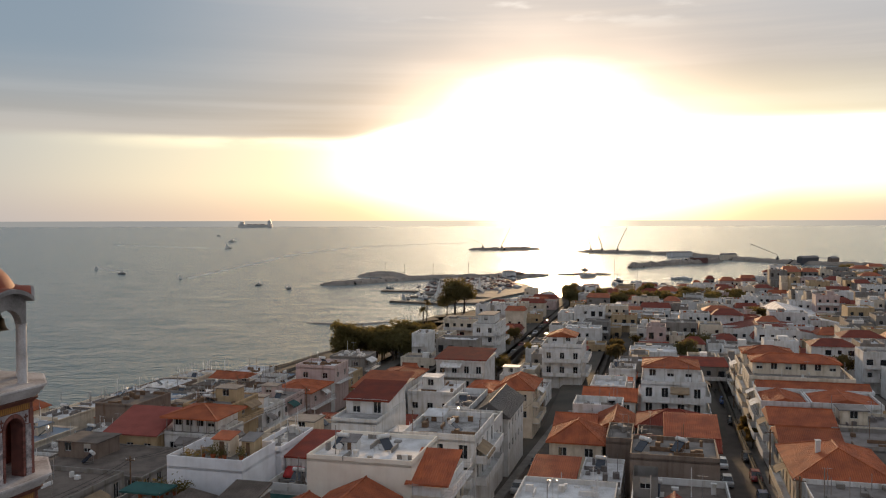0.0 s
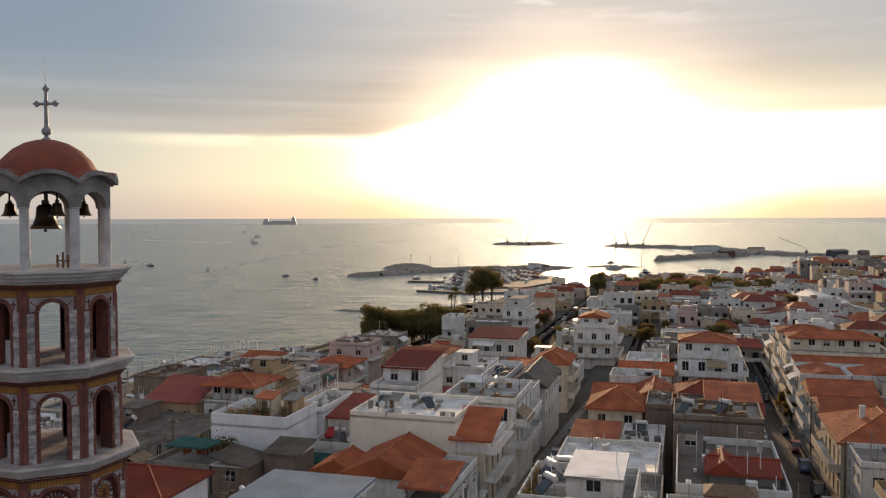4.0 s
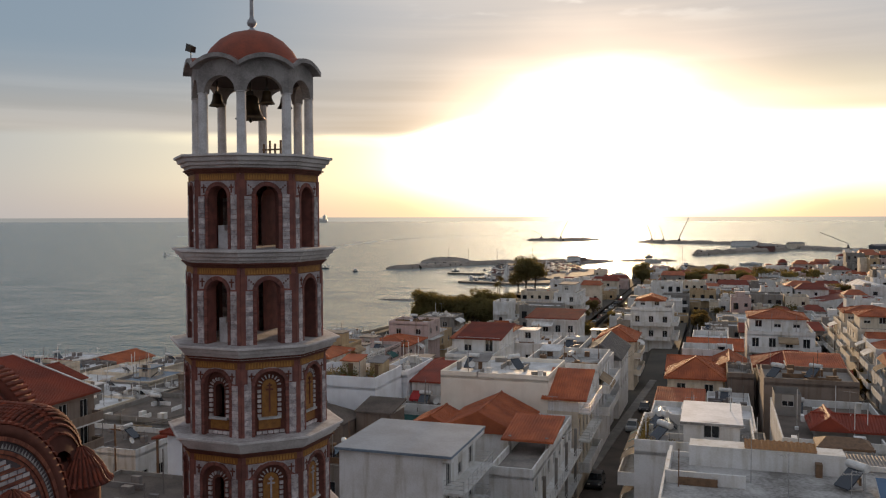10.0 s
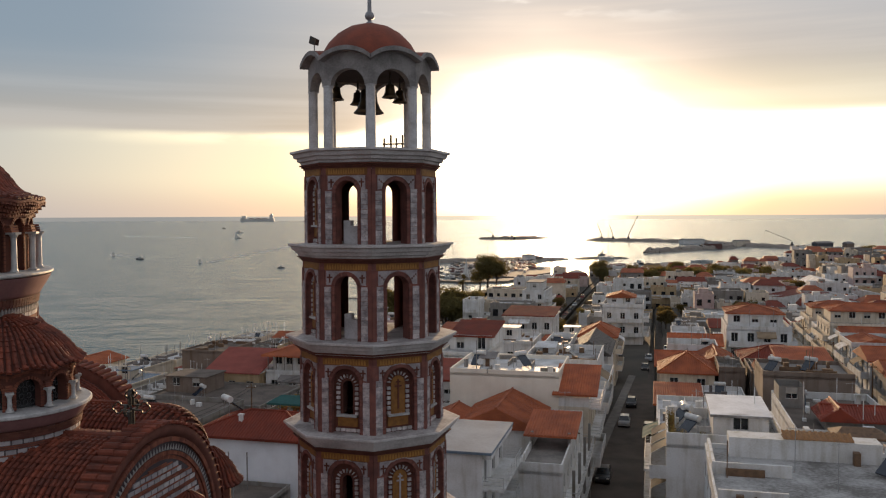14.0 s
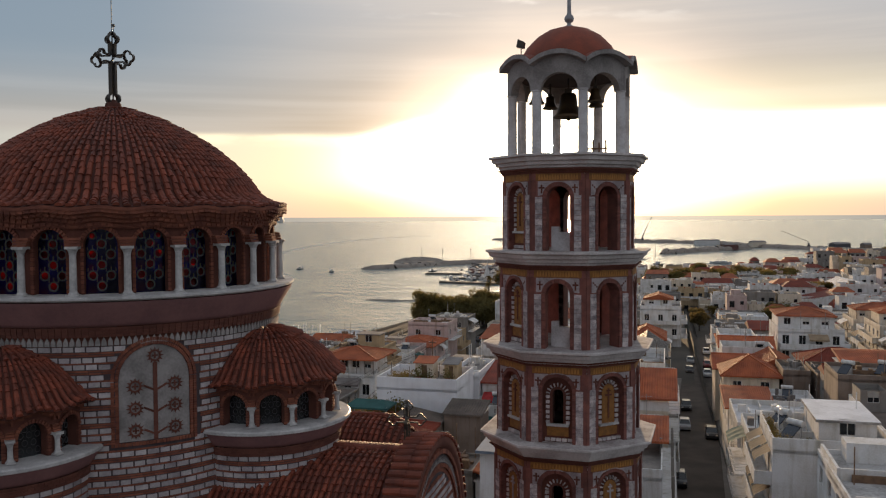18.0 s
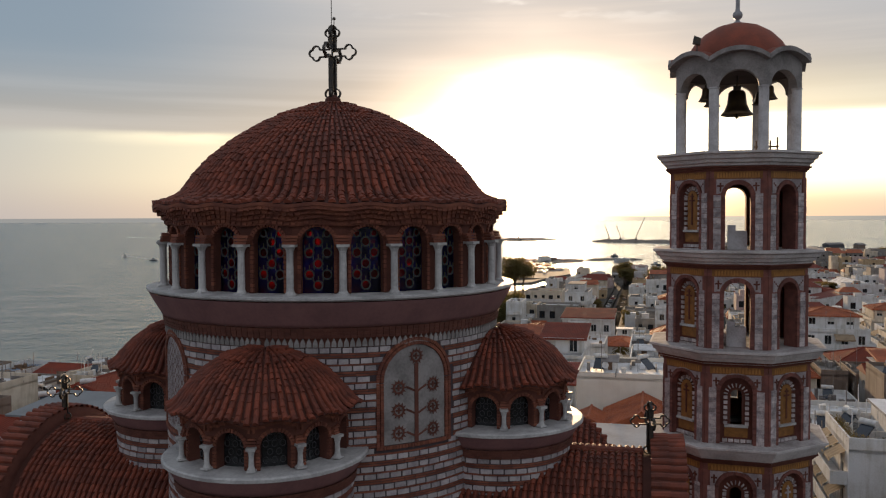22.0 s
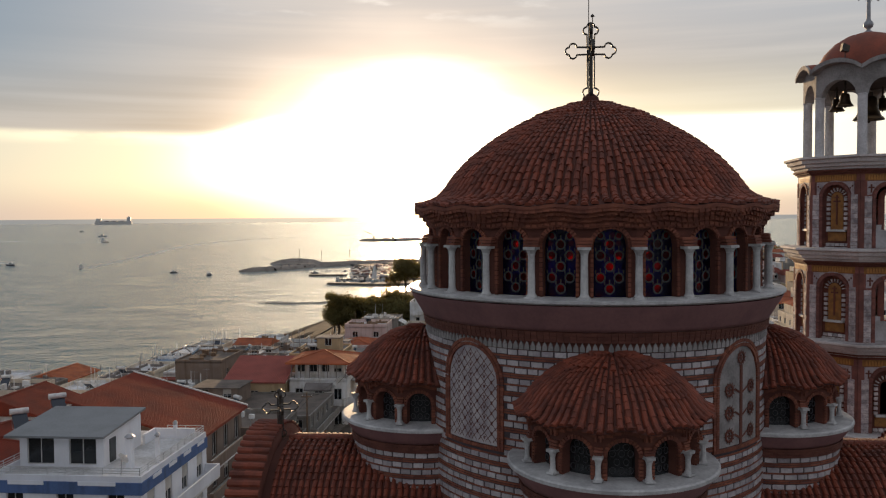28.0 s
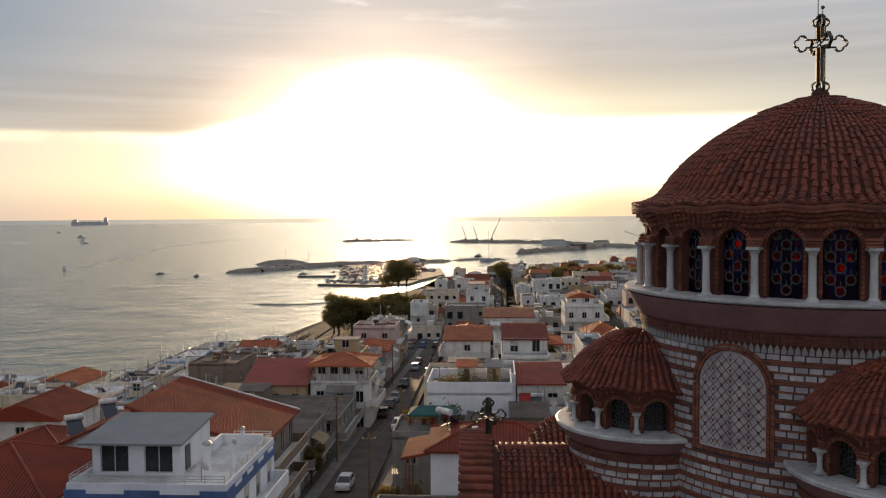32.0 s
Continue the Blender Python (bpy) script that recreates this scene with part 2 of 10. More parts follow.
M["iron"] = mat("dark_iron", (0.05, 0.05, 0.052), (0.09, 0.07, 0.05), 0.5, 6, 40, 0.15, metal=0.6)
M["cross_grey"] = mat("grey_metal_paint", (0.34, 0.34, 0.36), None, 0.5, 4, 30, 0.05, metal=0.2)
M["bronze"] = mat("bell_bronze", (0.06, 0.042, 0.028), (0.09, 0.06, 0.03), 0.35, 4, 30, 0.05, metal=0.8)
M["niche"] = mat("niche_dark", (0.05, 0.035, 0.03), None, 0.9)
M["wood"] = mat("weathered_wood", (0.20, 0.12, 0.07), (0.11, 0.07, 0.045), 0.8, 3, 30)
M["lead"] = mat("came_lead", (0.075, 0.07, 0.075), None, 0.6)


def glass(name, col, rough=0.12):
    m = bpy.data.materials.new(name)
    m.use_nodes = True
    n, l = m.node_tree.nodes, m.node_tree.links
    p = n["Principled BSDF"]
    p.inputs["Roughness"].default_value, p.inputs["Specular IOR Level"].default_value = rough, 0.6
    geo, t = n.new("ShaderNodeNewGeometry"), n.new("ShaderNodeTexNoise")
    l.new(geo.outputs["Position"], t.inputs["Vector"])
    t.inputs["Scale"].default_value = 0.9
    mx = n.new("ShaderNodeMix")
    mx.data_type = "RGBA"
    mx.inputs[6].default_value, mx.inputs[7].default_value = (*col, 1), (*(c * 0.45 for c in col), 1)
    l.new(t.outputs[0], mx.inputs[0])
    l.new(mx.outputs[2], p.inputs["Base Color"])
    return m


M["glass_dark"] = glass("dark_window_glass", (0.02, 0.023, 0.026))


def stained(name, through_col, face_col):
    """Thin coloured glass: clear to light in its own tint, with a faint face colour and gloss."""
    m = glass(name, face_col, 0.15)
    n, l = m.node_tree.nodes, m.node_tree.links
    tr, tl = n.new("ShaderNodeBsdfTransparent"), n.new("ShaderNodeBsdfTranslucent")
    both, mx = n.new("ShaderNodeMixShader"), n.new("ShaderNodeMixShader")
    tr.inputs[0].default_value = (*through_col, 1)
    tl.inputs[0].default_value = (*through_col, 1)
    both.inputs[0].default_value = 0.72
    mx.inputs[0].default_value = 0.25
    l.new(tr.outputs[0], both.inputs[1])
    l.new(tl.outputs[0], both.inputs[2])
    l.new(both.outputs[0], mx.inputs[1])
    l.new(n["Principled BSDF"].outputs[0], mx.inputs[2])
    l.new(mx.outputs[0], n["Material Output"].inputs["Surface"])
    return m


M["glass_blue"] = stained("blue_stained_glass", (0.05, 0.05, 0.30), (0.018, 0.022, 0.04))
M["glass_red"] = stained("red_stained_glass", (0.75, 0.045, 0.03), (0.032, 0.016, 0.018))

# ---- mesh helpers ----


class Geo:
    """Vertices and faces gathered in plain lists."""

    def __init__(self):
        self.v, self.f = [], []

    def add(self, vs, fs):
        k = len(self.v)
        self.v += [tuple(p) for p in vs]
        self.f += [tuple(i + k for i in f) for f in fs]

    def mesh(self, name, material, smooth=False):
        me = bpy.data.meshes.new(name)
        me.from_pydata(self.v, [], self.f)
        me.materials.append(material)
        if smooth:
            me.polygons.foreach_set("use_smooth", [True] * len(me.polygons))
        me.update()
        return me


def welded(g):
    """Joins corners that lie at one place, so that a wall is one piece."""
    at, new_i, vs = {}, [], []
    for p in g.v:
        k = (round(p[0], 3), round(p[1], 3), round(p[2], 3))
        if k not in at:
            at[k] = len(vs)
            vs.append(p)
        new_i.append(at[k])
    g.v, g.f = vs, [tuple(new_i[i] for i in f) for f in g.f]
    return g


BOX = ((0, 3, 2, 1), (4, 5, 6, 7), (0, 1, 5, 4), (1, 2, 6, 5), (2, 3, 7, 6), (3, 0, 4, 7))


def flat(x, z, d):
    return (x, d, z)


def gbox(g, x0, x1, y0, y1, z0, z1):
    g.add([(x0, y0, z0), (x1, y0, z0), (x1, y1, z0), (x0, y1, z0), (x0, y0, z1), (x1, y0, z1), (x1, y1, z1), (x0, y1, z1)], BOX)


def fbox(g, fn, x0, x1, z0, z1, d0, d1):
    """A box on a surface fn(x along, z up, d inward)."""
    g.add([fn(x0, z0, d0), fn(x1, z0, d0), fn(x1, z0, d1), fn(x0, z0, d1), fn(x0, z1, d0), fn(x1, z1, d0), fn(x1, z1, d1), fn(x0, z1, d1)], BOX)


def round_fn(cx, cy, r, a0):
    def fn(x, z, d):
        a = a0 + x / r
        return (cx + (r - d) * math.cos(a), cy + (r - d) * math.sin(a), z)
    return fn


def plane_fn(cx, cy, ap, a):
    ca, sa = math.cos(a), math.sin(a)

    def fn(x, z, d):
        return (cx + (ap - d) * ca - x * sa, cy + (ap - d) * sa + x * ca, z)
    return fn


def lathe(g, cx, cy, prof, n=48, a0=0.0, a1=2 * math.pi, off=0.0):
    """Turn a profile of (r, z) about an upright axis."""
    full = abs(a1 - a0 - 2 * math.pi) < 1e-6
    m = n if full else n + 1
    vs = [(cx + r * math.cos(off + a0 + (a1 - a0) * i / n), cy + r * math.sin(off + a0 + (a1 - a0) * i / n), z) for r, z in prof for i in range(m)]
    fs = []
    for j in range(len(prof) - 1):
        for i in range(n):
            k = (i + 1) % m
            fs.append((j * m + i, j * m + k, (j + 1) * m + k, (j + 1) * m + i))
    g.add(vs, fs)


def tube(g, p, q, r0, r1=None, n=8):
    """A capped round bar from p to q."""
    p, q = Vector(p), Vector(q)
    r1 = r0 if r1 is None else r1
    w = (q - p).normalized()
    a = w.orthogonal().normalized()
    b = w.cross(a)
    vs = [c + (a * math.cos(2 * math.pi * i / n) + b * math.sin(2 * math.pi * i / n)) * r for c, r in ((p, r0), (q, r1)) for i in range(n)]
    fs = [(i, (i + 1) % n, n + (i + 1) % n, n + i) for i in range(n)] + [tuple(range(n))[::-1], tuple(range(n, 2 * n))]
    g.add(vs, fs)


def arch_wall(g, fn, w, z0, z1, ow, zs, depth, x0=0.0, n=10, zb=None):
    """A wall panel w wide with a round-arched opening ow wide from zb to the springing zs, with its reveals."""
    r, zb = ow / 2, z0 if zb is None else zb
    arc = [(r * math.cos(math.pi - math.pi * i / n), zs + r * math.sin(math.pi * i / n)) for i in range(n + 1)]
    inner = [(-r, zb)] + arc + [(r, zb)]
    outer = [(-w / 2, zb)] + [(-w / 2, zs)] + [(-w / 2 + w * i / n, z1) for i in range(1, n)] + [(w / 2, zs), (w / 2, zb)]
    outer[1] = (-w / 2, z1)
    outer[-2] = (w / 2, z1)
    k = len(inner)
    vs = [fn(x0 + x, z, 0) for x, z in outer] + [fn(x0 + x, z, 0) for x, z in inner] + [fn(x0 + x, z, depth) for x, z in inner]
    fs = []
    for i in range(k - 1):
        fs.append((i, k + i, k + i + 1, i + 1))
        fs.append((k + i, 2 * k + i, 2 * k + i + 1, k + i + 1))
    fs.append((k, 2 * k - 1, 3 * k - 1, 2 * k))
    g.add(vs, fs)
    if zb > z0:
        fbox(g, fn, x0 - w / 2, x0 + w / 2, z0, zb, 0, depth)


def voussoirs(add, fn, r0, r1, zs, n, d0, d1, x0=0.0, a0=0.0, a1=math.pi, gap=0.12):
    """Wedge bricks round an arch; add(vertices, faces) takes each."""
    for i in range(n):
        t0, t1 = a0 + (a1 - a0) * (i + gap) / n, a0 + (a1 - a0) * (i + 1 - gap) / n
        q = [(r0, t0), (r1, t0), (r1, t1), (r0, t1)]
        vs = [fn(x0 + r * math.cos(t), zs + r * math.sin(t), d) for d in (d0, d1) for r, t in q]
        add(vs, [(0, 1, 2, 3), (7, 6, 5, 4), (0, 4, 5, 1), (1, 5, 6, 2), (2, 6, 7, 3), (3, 7, 4, 0)])


def arch_fill(g, fn, ow, zb, zs, d, x0=0.0, n=10):
    """A flat sheet that fills an arched opening."""
    r = ow / 2
    xs = [r * math.cos(math.pi - math.pi * i / n) for i in range(n + 1)]
    vs, fs = [], []
    for x in xs:
        zt = zs + math.sqrt(max(0.0, r * r - x * x))
        vs += [fn(x0 + x, zb, d), fn(x0 + x, zt, d), fn(x0 + x, zb, d + 0.03), fn(x0 + x, zt, d + 0.03)]
    for i in range(n):
        a, b = 4 * i, 4 * i + 4
        fs += [(a, b, b + 1, a + 1), (a + 3, b + 3, b + 2, a + 2), (a + 1, b + 1, b + 3, a + 3)]
    g.add(vs, fs)


def bent_ring(add, fn, cx, cz, r0, r1, d0, d1, n=12):
    vs, fs = [], []
    for i in range(n):
        t = 2 * math.pi * i / n
        for r, d in ((r0, d0), (r1, d0), (r1, d1), (r0, d1)):
            vs.append(fn(cx + r * math.cos(t), cz + r * math.sin(t), d))
    for i in range(n):
        j = (i + 1) % n
        for a in range(4):
            b = (a + 1) % 4
            fs.append((4 * i + a, 4 * i + b, 4 * j + b, 4 * j + a))
    add(vs, fs)


def part(name, geo, material, parent, label="", smooth=False):
    """Link gathered geometry as ONE mesh object under a thing or a part."""
    me = geo.mesh(name, material, smooth) if isinstance(geo, Geo) else geo
    ob = new(name, me)
    ob.parent = parent
    if label:
        ob["label"] = label
    return ob


def thing(name, label, category, m=None, group="", kind=""):
    ob = new(name)
    if m is not None:
        ob.matrix_basis = m
    return tagged(ob, label, category, group, kind)


class Pieces:
    """Alike pieces: the ones near the path as parts of their own, the rest joined."""

    def __init__(self, name, material, parent, limit=300):
        self.name, self.material, self.parent, self.limit, self.near, self.rest = name, material, parent, limit, [], Geo()

    def add(self, vs, fs, near=False):
        if near and len(self.near) < self.limit:
            self.near.append((vs, fs))
        else:
            self.rest.add(vs, fs)

    def done(self, rest_name):
        for vs, fs in self.near:
            g = Geo()
            g.add(vs, fs)
            part(self.name, g, self.material, self.parent)
        if self.rest.v:
            tagged(part(rest_name, self.rest, self.material, self.parent), kind="stuff")

# ---- the church: tiled dome on an arcaded drum, four exedrae, barrel-vaulted arms ----
CH = (-33.11, 24.68)
CHURCH_TURN = -13.0


def half_tile(p0, p1, n0, n1, side, w0, w1, h, lift):
    """One round cover tile from its lower end p0 to its upper end p1."""
    vs = []
    for p, nn, w, up in ((p0, n0, w0, lift), (p1, n1, w1, 0.0)):
        for k in range(5):
            t = math.pi * k / 4
            vs.append(p + side * (-math.cos(t) * w / 2) + nn * (math.sin(t) * h + up))
    return vs, [(0, 1, 6, 5), (1, 2, 7, 6), (2, 3, 8, 7), (3, 4, 9, 8), (4, 3, 2, 1, 0)]


def dome_tiles(pieces, cx, cy, prof, bands, near, a0=0.0, a1=2 * math.pi, step=0.40, keep=None, wave=None):
    """Cover tiles up a turned roof. bands: (from, to, columns) along the profile, 0 at the eave."""
    ss = [0.0]
    for (r0, z0), (r1, z1) in zip(prof, prof[1:]):
        ss.append(ss[-1] + math.hypot(r1 - r0, z1 - z0))

    def at(s):
        s = min(max(s, 0), ss[-1] - 1e-4)
        for i in range(len(ss) - 1):
            if s <= ss[i + 1]:
                f = (s - ss[i]) / (ss[i + 1] - ss[i])
                (r0, z0), (r1, z1) = prof[i], prof[i + 1]
                d = math.hypot(r1 - r0, z1 - z0)
                return r0 + (r1 - r0) * f, z0 + (z1 - z0) * f, (z1 - z0) / d, -(r1 - r0) / d
    rnd = random.Random(5)
    for lo, hi, cols in bands:
        s0, s1 = lo * ss[-1], hi * ss[-1]
        rows = max(1, round((s1 - s0) / step))
        for c in range(cols):
            a = a0 + (a1 - a0) * (c + 0.5) / cols
            jit = rnd.uniform(-0.06, 0.06)
            for k in range(rows):
                sa, sb = s0 + (s1 - s0) * k / rows + jit, s0 + (s1 - s0) * (k + 1) / rows + jit + 0.05
                if k == 0 and lo == 0:
                    sa = -0.0
                ra, za, na, ma = at(sa)
                rb, zb, nb, mb = at(sb)
                aa = a + rnd.gauss(0, 0.0025)
                ca, sn = math.cos(aa), math.sin(aa)
                if wave:
                    za, zb = za + wave(aa, ra), zb + wave(aa, rb)
                if keep and not keep(cx + ra * ca, cy + ra * sn, za):
                    continue
                wa, wb = (a1 - a0) * ra / cols * 0.74, (a1 - a0) * rb / cols * 0.70
                vs, fs = half_tile(Vector((cx + ra * ca, cy + ra * sn, za)), Vector((cx + rb * ca, cy + rb * sn, zb)),
                                   Vector((ca * na, sn * na, ma)), Vector((ca * nb, sn * nb, mb)), Vector((-sn, ca, 0)), wa, wb, min(0.085, wa * 0.5), 0.028 + rnd.uniform(-0.008, 0.012))
                pieces.add(vs, fs, near(cx + ra * ca, cy + ra * sn, za))


def swell(count, amp, r_in, r_out, ref):
    """Height by which a wavy eave rises over each arch and dips at each column."""
    def fn(a, r):
        return amp * math.cos(count * (a - ref)) * max(0.0, min(1.0, (r - r_in) / (r_out - r_in)))
    return fn


def waved(g, cx, cy, wave):
    g.v = [(x, y, z + wave(math.atan2(y - cy, x - cx), math.hypot(x - cx, y - cy))) for x, y, z in g.v]
    return g


def column(parent, x, y, z0, z1, r, turn=0.0):
    """A white marble colonnette with base and flared capital."""
    key = (round(z1 - z0, 2), r)
    if key not in column.made:
        h = z1 - z0
        g = Geo()
        lathe(g, 0, 0, [(0.001, 0.03), (r * 1.5, 0.03), (r * 1.5, 0.06), (r * 1.2, 0.09), (r * 1.05, 0.13), (r * 0.95, h - 0.17), (r * 1.1, h - 0.16), (r * 1.0, h - 0.145), (r * 1.45, h - 0.06), (r * 1.6, h - 0.05), (r * 1.6, h), (0.001, h)], 12)
        gbox(g, -r * 1.7, r * 1.7, -r * 1.7, r * 1.7, 0, 0.04)
        gbox(g, -r * 1.8, r * 1.8, -r * 1.75, r * 1.75, h - 0.04, h + 0.02)
        column.made[key] = g.mesh("colonnette", M["marble"])
    ob = part("colonnette", column.made[key], None, parent)
    ob.matrix_basis = pose(x, y, z0, 0, 0, math.degrees(turn))
    return ob


column.made = {}


def masonry(stones, bands, mort, fn, x0, x1, z_top, z_bot, near, skip=None, pitch=0.263, length=0.30, seed=1):
    """Courses of pale stone blocks on a dark mortar face, with one thin brick course and a broad double one between them by turns."""
    rnd = random.Random(seed)
    z, row, bed = z_top, 0, 0.125
    n = max(2, round((x1 - x0) / 0.4))
    for i in range(n):
        a, b = x0 + (x1 - x0) * i / n, x0 + (x1 - x0) * (i + 1) / n
        mort.add([fn(a, z_bot, 0.0), fn(b, z_bot, 0.0), fn(b, z_top, 0.0), fn(a, z_top, 0.0)], [(0, 1, 2, 3)])
    while z - pitch > z_bot:
        broad = row % 2 == 0
        zt, zb = z, z - bed
        x = x0 - rnd.uniform(0, length)
        while x < x1 - 0.05:
            w = length * rnd.uniform(0.86, 1.14)
            a, b = max(x, x0) + 0.02, min(x + w, x1) - 0.02
            x += w
            if b - a < 0.06 or (skip and skip((a + b) / 2, (zt + zb) / 2)):
                continue
            g = Geo()
            e, d = rnd.uniform(0.012, 0.026), rnd.uniform(-0.006, 0.006)
            fbox(g, fn, a, b, zb + d, zt - 0.008 + d, -e, 0.03)
            p = fn((a + b) / 2, zb, 0)
            stones.add(g.v, g.f, near(*p))
        m = max(1, round((x1 - x0) / 0.30))
        gap = 0.138 if broad else 0.05
        for zz in ((zb - 0.018, zb - 0.078) if broad else (zb - 0.006,)):
            for i in range(m):
                a, b = x0 + (x1 - x0) * i / m + 0.004, x0 + (x1 - x0) * (i + 1) / m - 0.004
                if skip and skip((a + b) / 2, zz):
                    continue
                fbox(bands, fn, a, b, zz - 0.042, zz, -0.018, 0.02)
        z = zb - gap
        row += 1


def cross_trefoil(name, label, material, m, h, half, bar, twin=False):
    """An open-work cross: one flat bar bent along the outline, lobed at the ends, with a rod inside; a twin stands across it."""
    t = thing(name, label, "cross", m)
    k, zc = half / 0.70, h * 0.625
    w, r = 0.098 * k, 0.105 * k

    def arc(cx, cz, a0, a1, rr=r):
        n = 8
        return [(cx + rr * math.cos(radians(a0 + (a1 - a0) * i / n)), cz + rr * math.sin(radians(a0 + (a1 - a0) * i / n))) for i in range(n + 1)]
    right = [(0.0, 0.0)] + arc(w, 0.125 * k, -90, 90, 0.125 * k) + [(w, zc - w)]
    right += arc(half - 2 * r, zc - r, 180, 360) + arc(half - r, zc, -90, 90) + arc(half - 2 * r, zc + r, 0, 180) + [(w, zc + w)]
    right += arc(r, h - 2 * r, -90, 90) + arc(0, h - r, 0, 90)
    for s, across in ((-1, False), (1, False)) + (((-1, True), (1, True)) if twin else ()):
        g = Geo()
        for (x0, z0), (x1, z1) in zip(right, right[1:]):
            d = Vector((x1 - x0, 0, z1 - z0))
            if d.length < 1e-4:
                continue
            d.normalize()
            nn = Vector((-d.z, 0, d.x)) * bar * 0.30
            e = d * bar * 0.12
            A, B = Vector((x0, 0, z0)) - e, Vector((x1, 0, z1)) + e
            g.add([Vector((y, q.x * s, q.z)) if across else Vector((q.x * s, y, q.z)) for y in (-bar * 0.75, bar * 0.75) for q in (A - nn, B - nn, B + nn, A + nn)], BOX)
        part("outline_bar", g, material, t)
    g = Geo()
    tube(g, (0, 0, 0), (0, 0, h - r), bar * 0.32)
    part("rod", g, material, t)
    g = Geo()
    tube(g, (-w, 0.02, zc - w), (w, 0.02, zc + w), bar * 0.35)
    tube(g, (w * 0.2, 0.02, zc + w), (w, 0.02, zc + w * 3), bar * 0.3)
    part("brace", g, material, t)
    return t


church = thing("church", "brick and stone Orthodox church with terracotta tiled dome", "church", pose(*CH, 0, 0, 0, CHURCH_TURN))
south = radians(-90)
DR = 4.62          # radius of the drum's wall


def facing(x, y, z):
    """The side of the church that looks towards the path."""
    return y < -0.35 * abs(x) - 0.4


# dome
prof = [(4.93, 28.52), (4.66, 28.58), (4.34, 28.70), (4.10, 28.92), (3.88, 29.26), (3.46, 29.74), (2.82, 30.28), (2.02, 30.78), (1.36, 31.08), (0.55, 31.36), (0.12, 31.44)]
dome = Geo()
dome_wave = swell(24, 0.03, 3.9, 4.95, south)
lathe(dome, 0, 0, prof, 192)
waved(dome, 0, 0, dome_wave)
dome_ob = part("dome", dome, M["tile_bed"], church, "steep dome of half-round terracotta tiles", True)
tiles = Pieces("tile", M["tile"], dome_ob, 200)
dome_tiles(tiles, 0, 0, prof, [(0.0, 0.74, 120), (0.74, 0.9, 60), (0.9, 0.99, 30)], lambda x, y, z: facing(x, y, z) and abs(x) < 2.2, step=0.22, wave=dome_wave)
tiles.done("tiles_rest")
cap = Geo()
lathe(cap, 0, 0, [(0.24, 31.44), (0.22, 31.56), (0.1, 31.66), (0.001, 31.7)], 16)
part("finial_base", cap, M["tile_bed"], church)

# brick corbels under the dome's eave
for z0, z1, r0, r1 in ((28.44, 28.52, 4.95, 4.95), (28.36, 28.44, 4.92, 4.92), (28.26, 28.36, 4.80, 4.80), (28.14, 28.26, 4.70, 4.70), (28.0, 28.14, 4.62, 4.62)):
    corbel = Geo()
    lathe(corbel, 0, 0, [(4.3, z0), (r0, z0), (r1, z1), (4.3, z1)], 192)
    waved(corbel, 0, 0, swell(24, 0.03, 4.3, 4.7, south))
    part("corbel_course", corbel, M["brick"], church)
teeth = Pieces("brick", M["brick"], church, 0)
for k, (zz, rr) in enumerate(((28.40, 4.94), (28.30, 4.83), (28.20, 4.73), (28.08, 4.65))):
    f = round_fn(0, 0, rr, south)
    m = 190
    for i in range(m):
        a = 2 * math.pi * rr * (i + 0.5 * (k % 2)) / m
        g = Geo()
        dz = dome_wave(south + a / rr, 4.9)
        fbox(g, f, a - 0.07, a + 0.035, zz - 0.045 + dz, zz + 0.02 + dz, 0.0, 0.1)
        teeth.add(g.v, g.f)
teeth.done("brick_teeth")

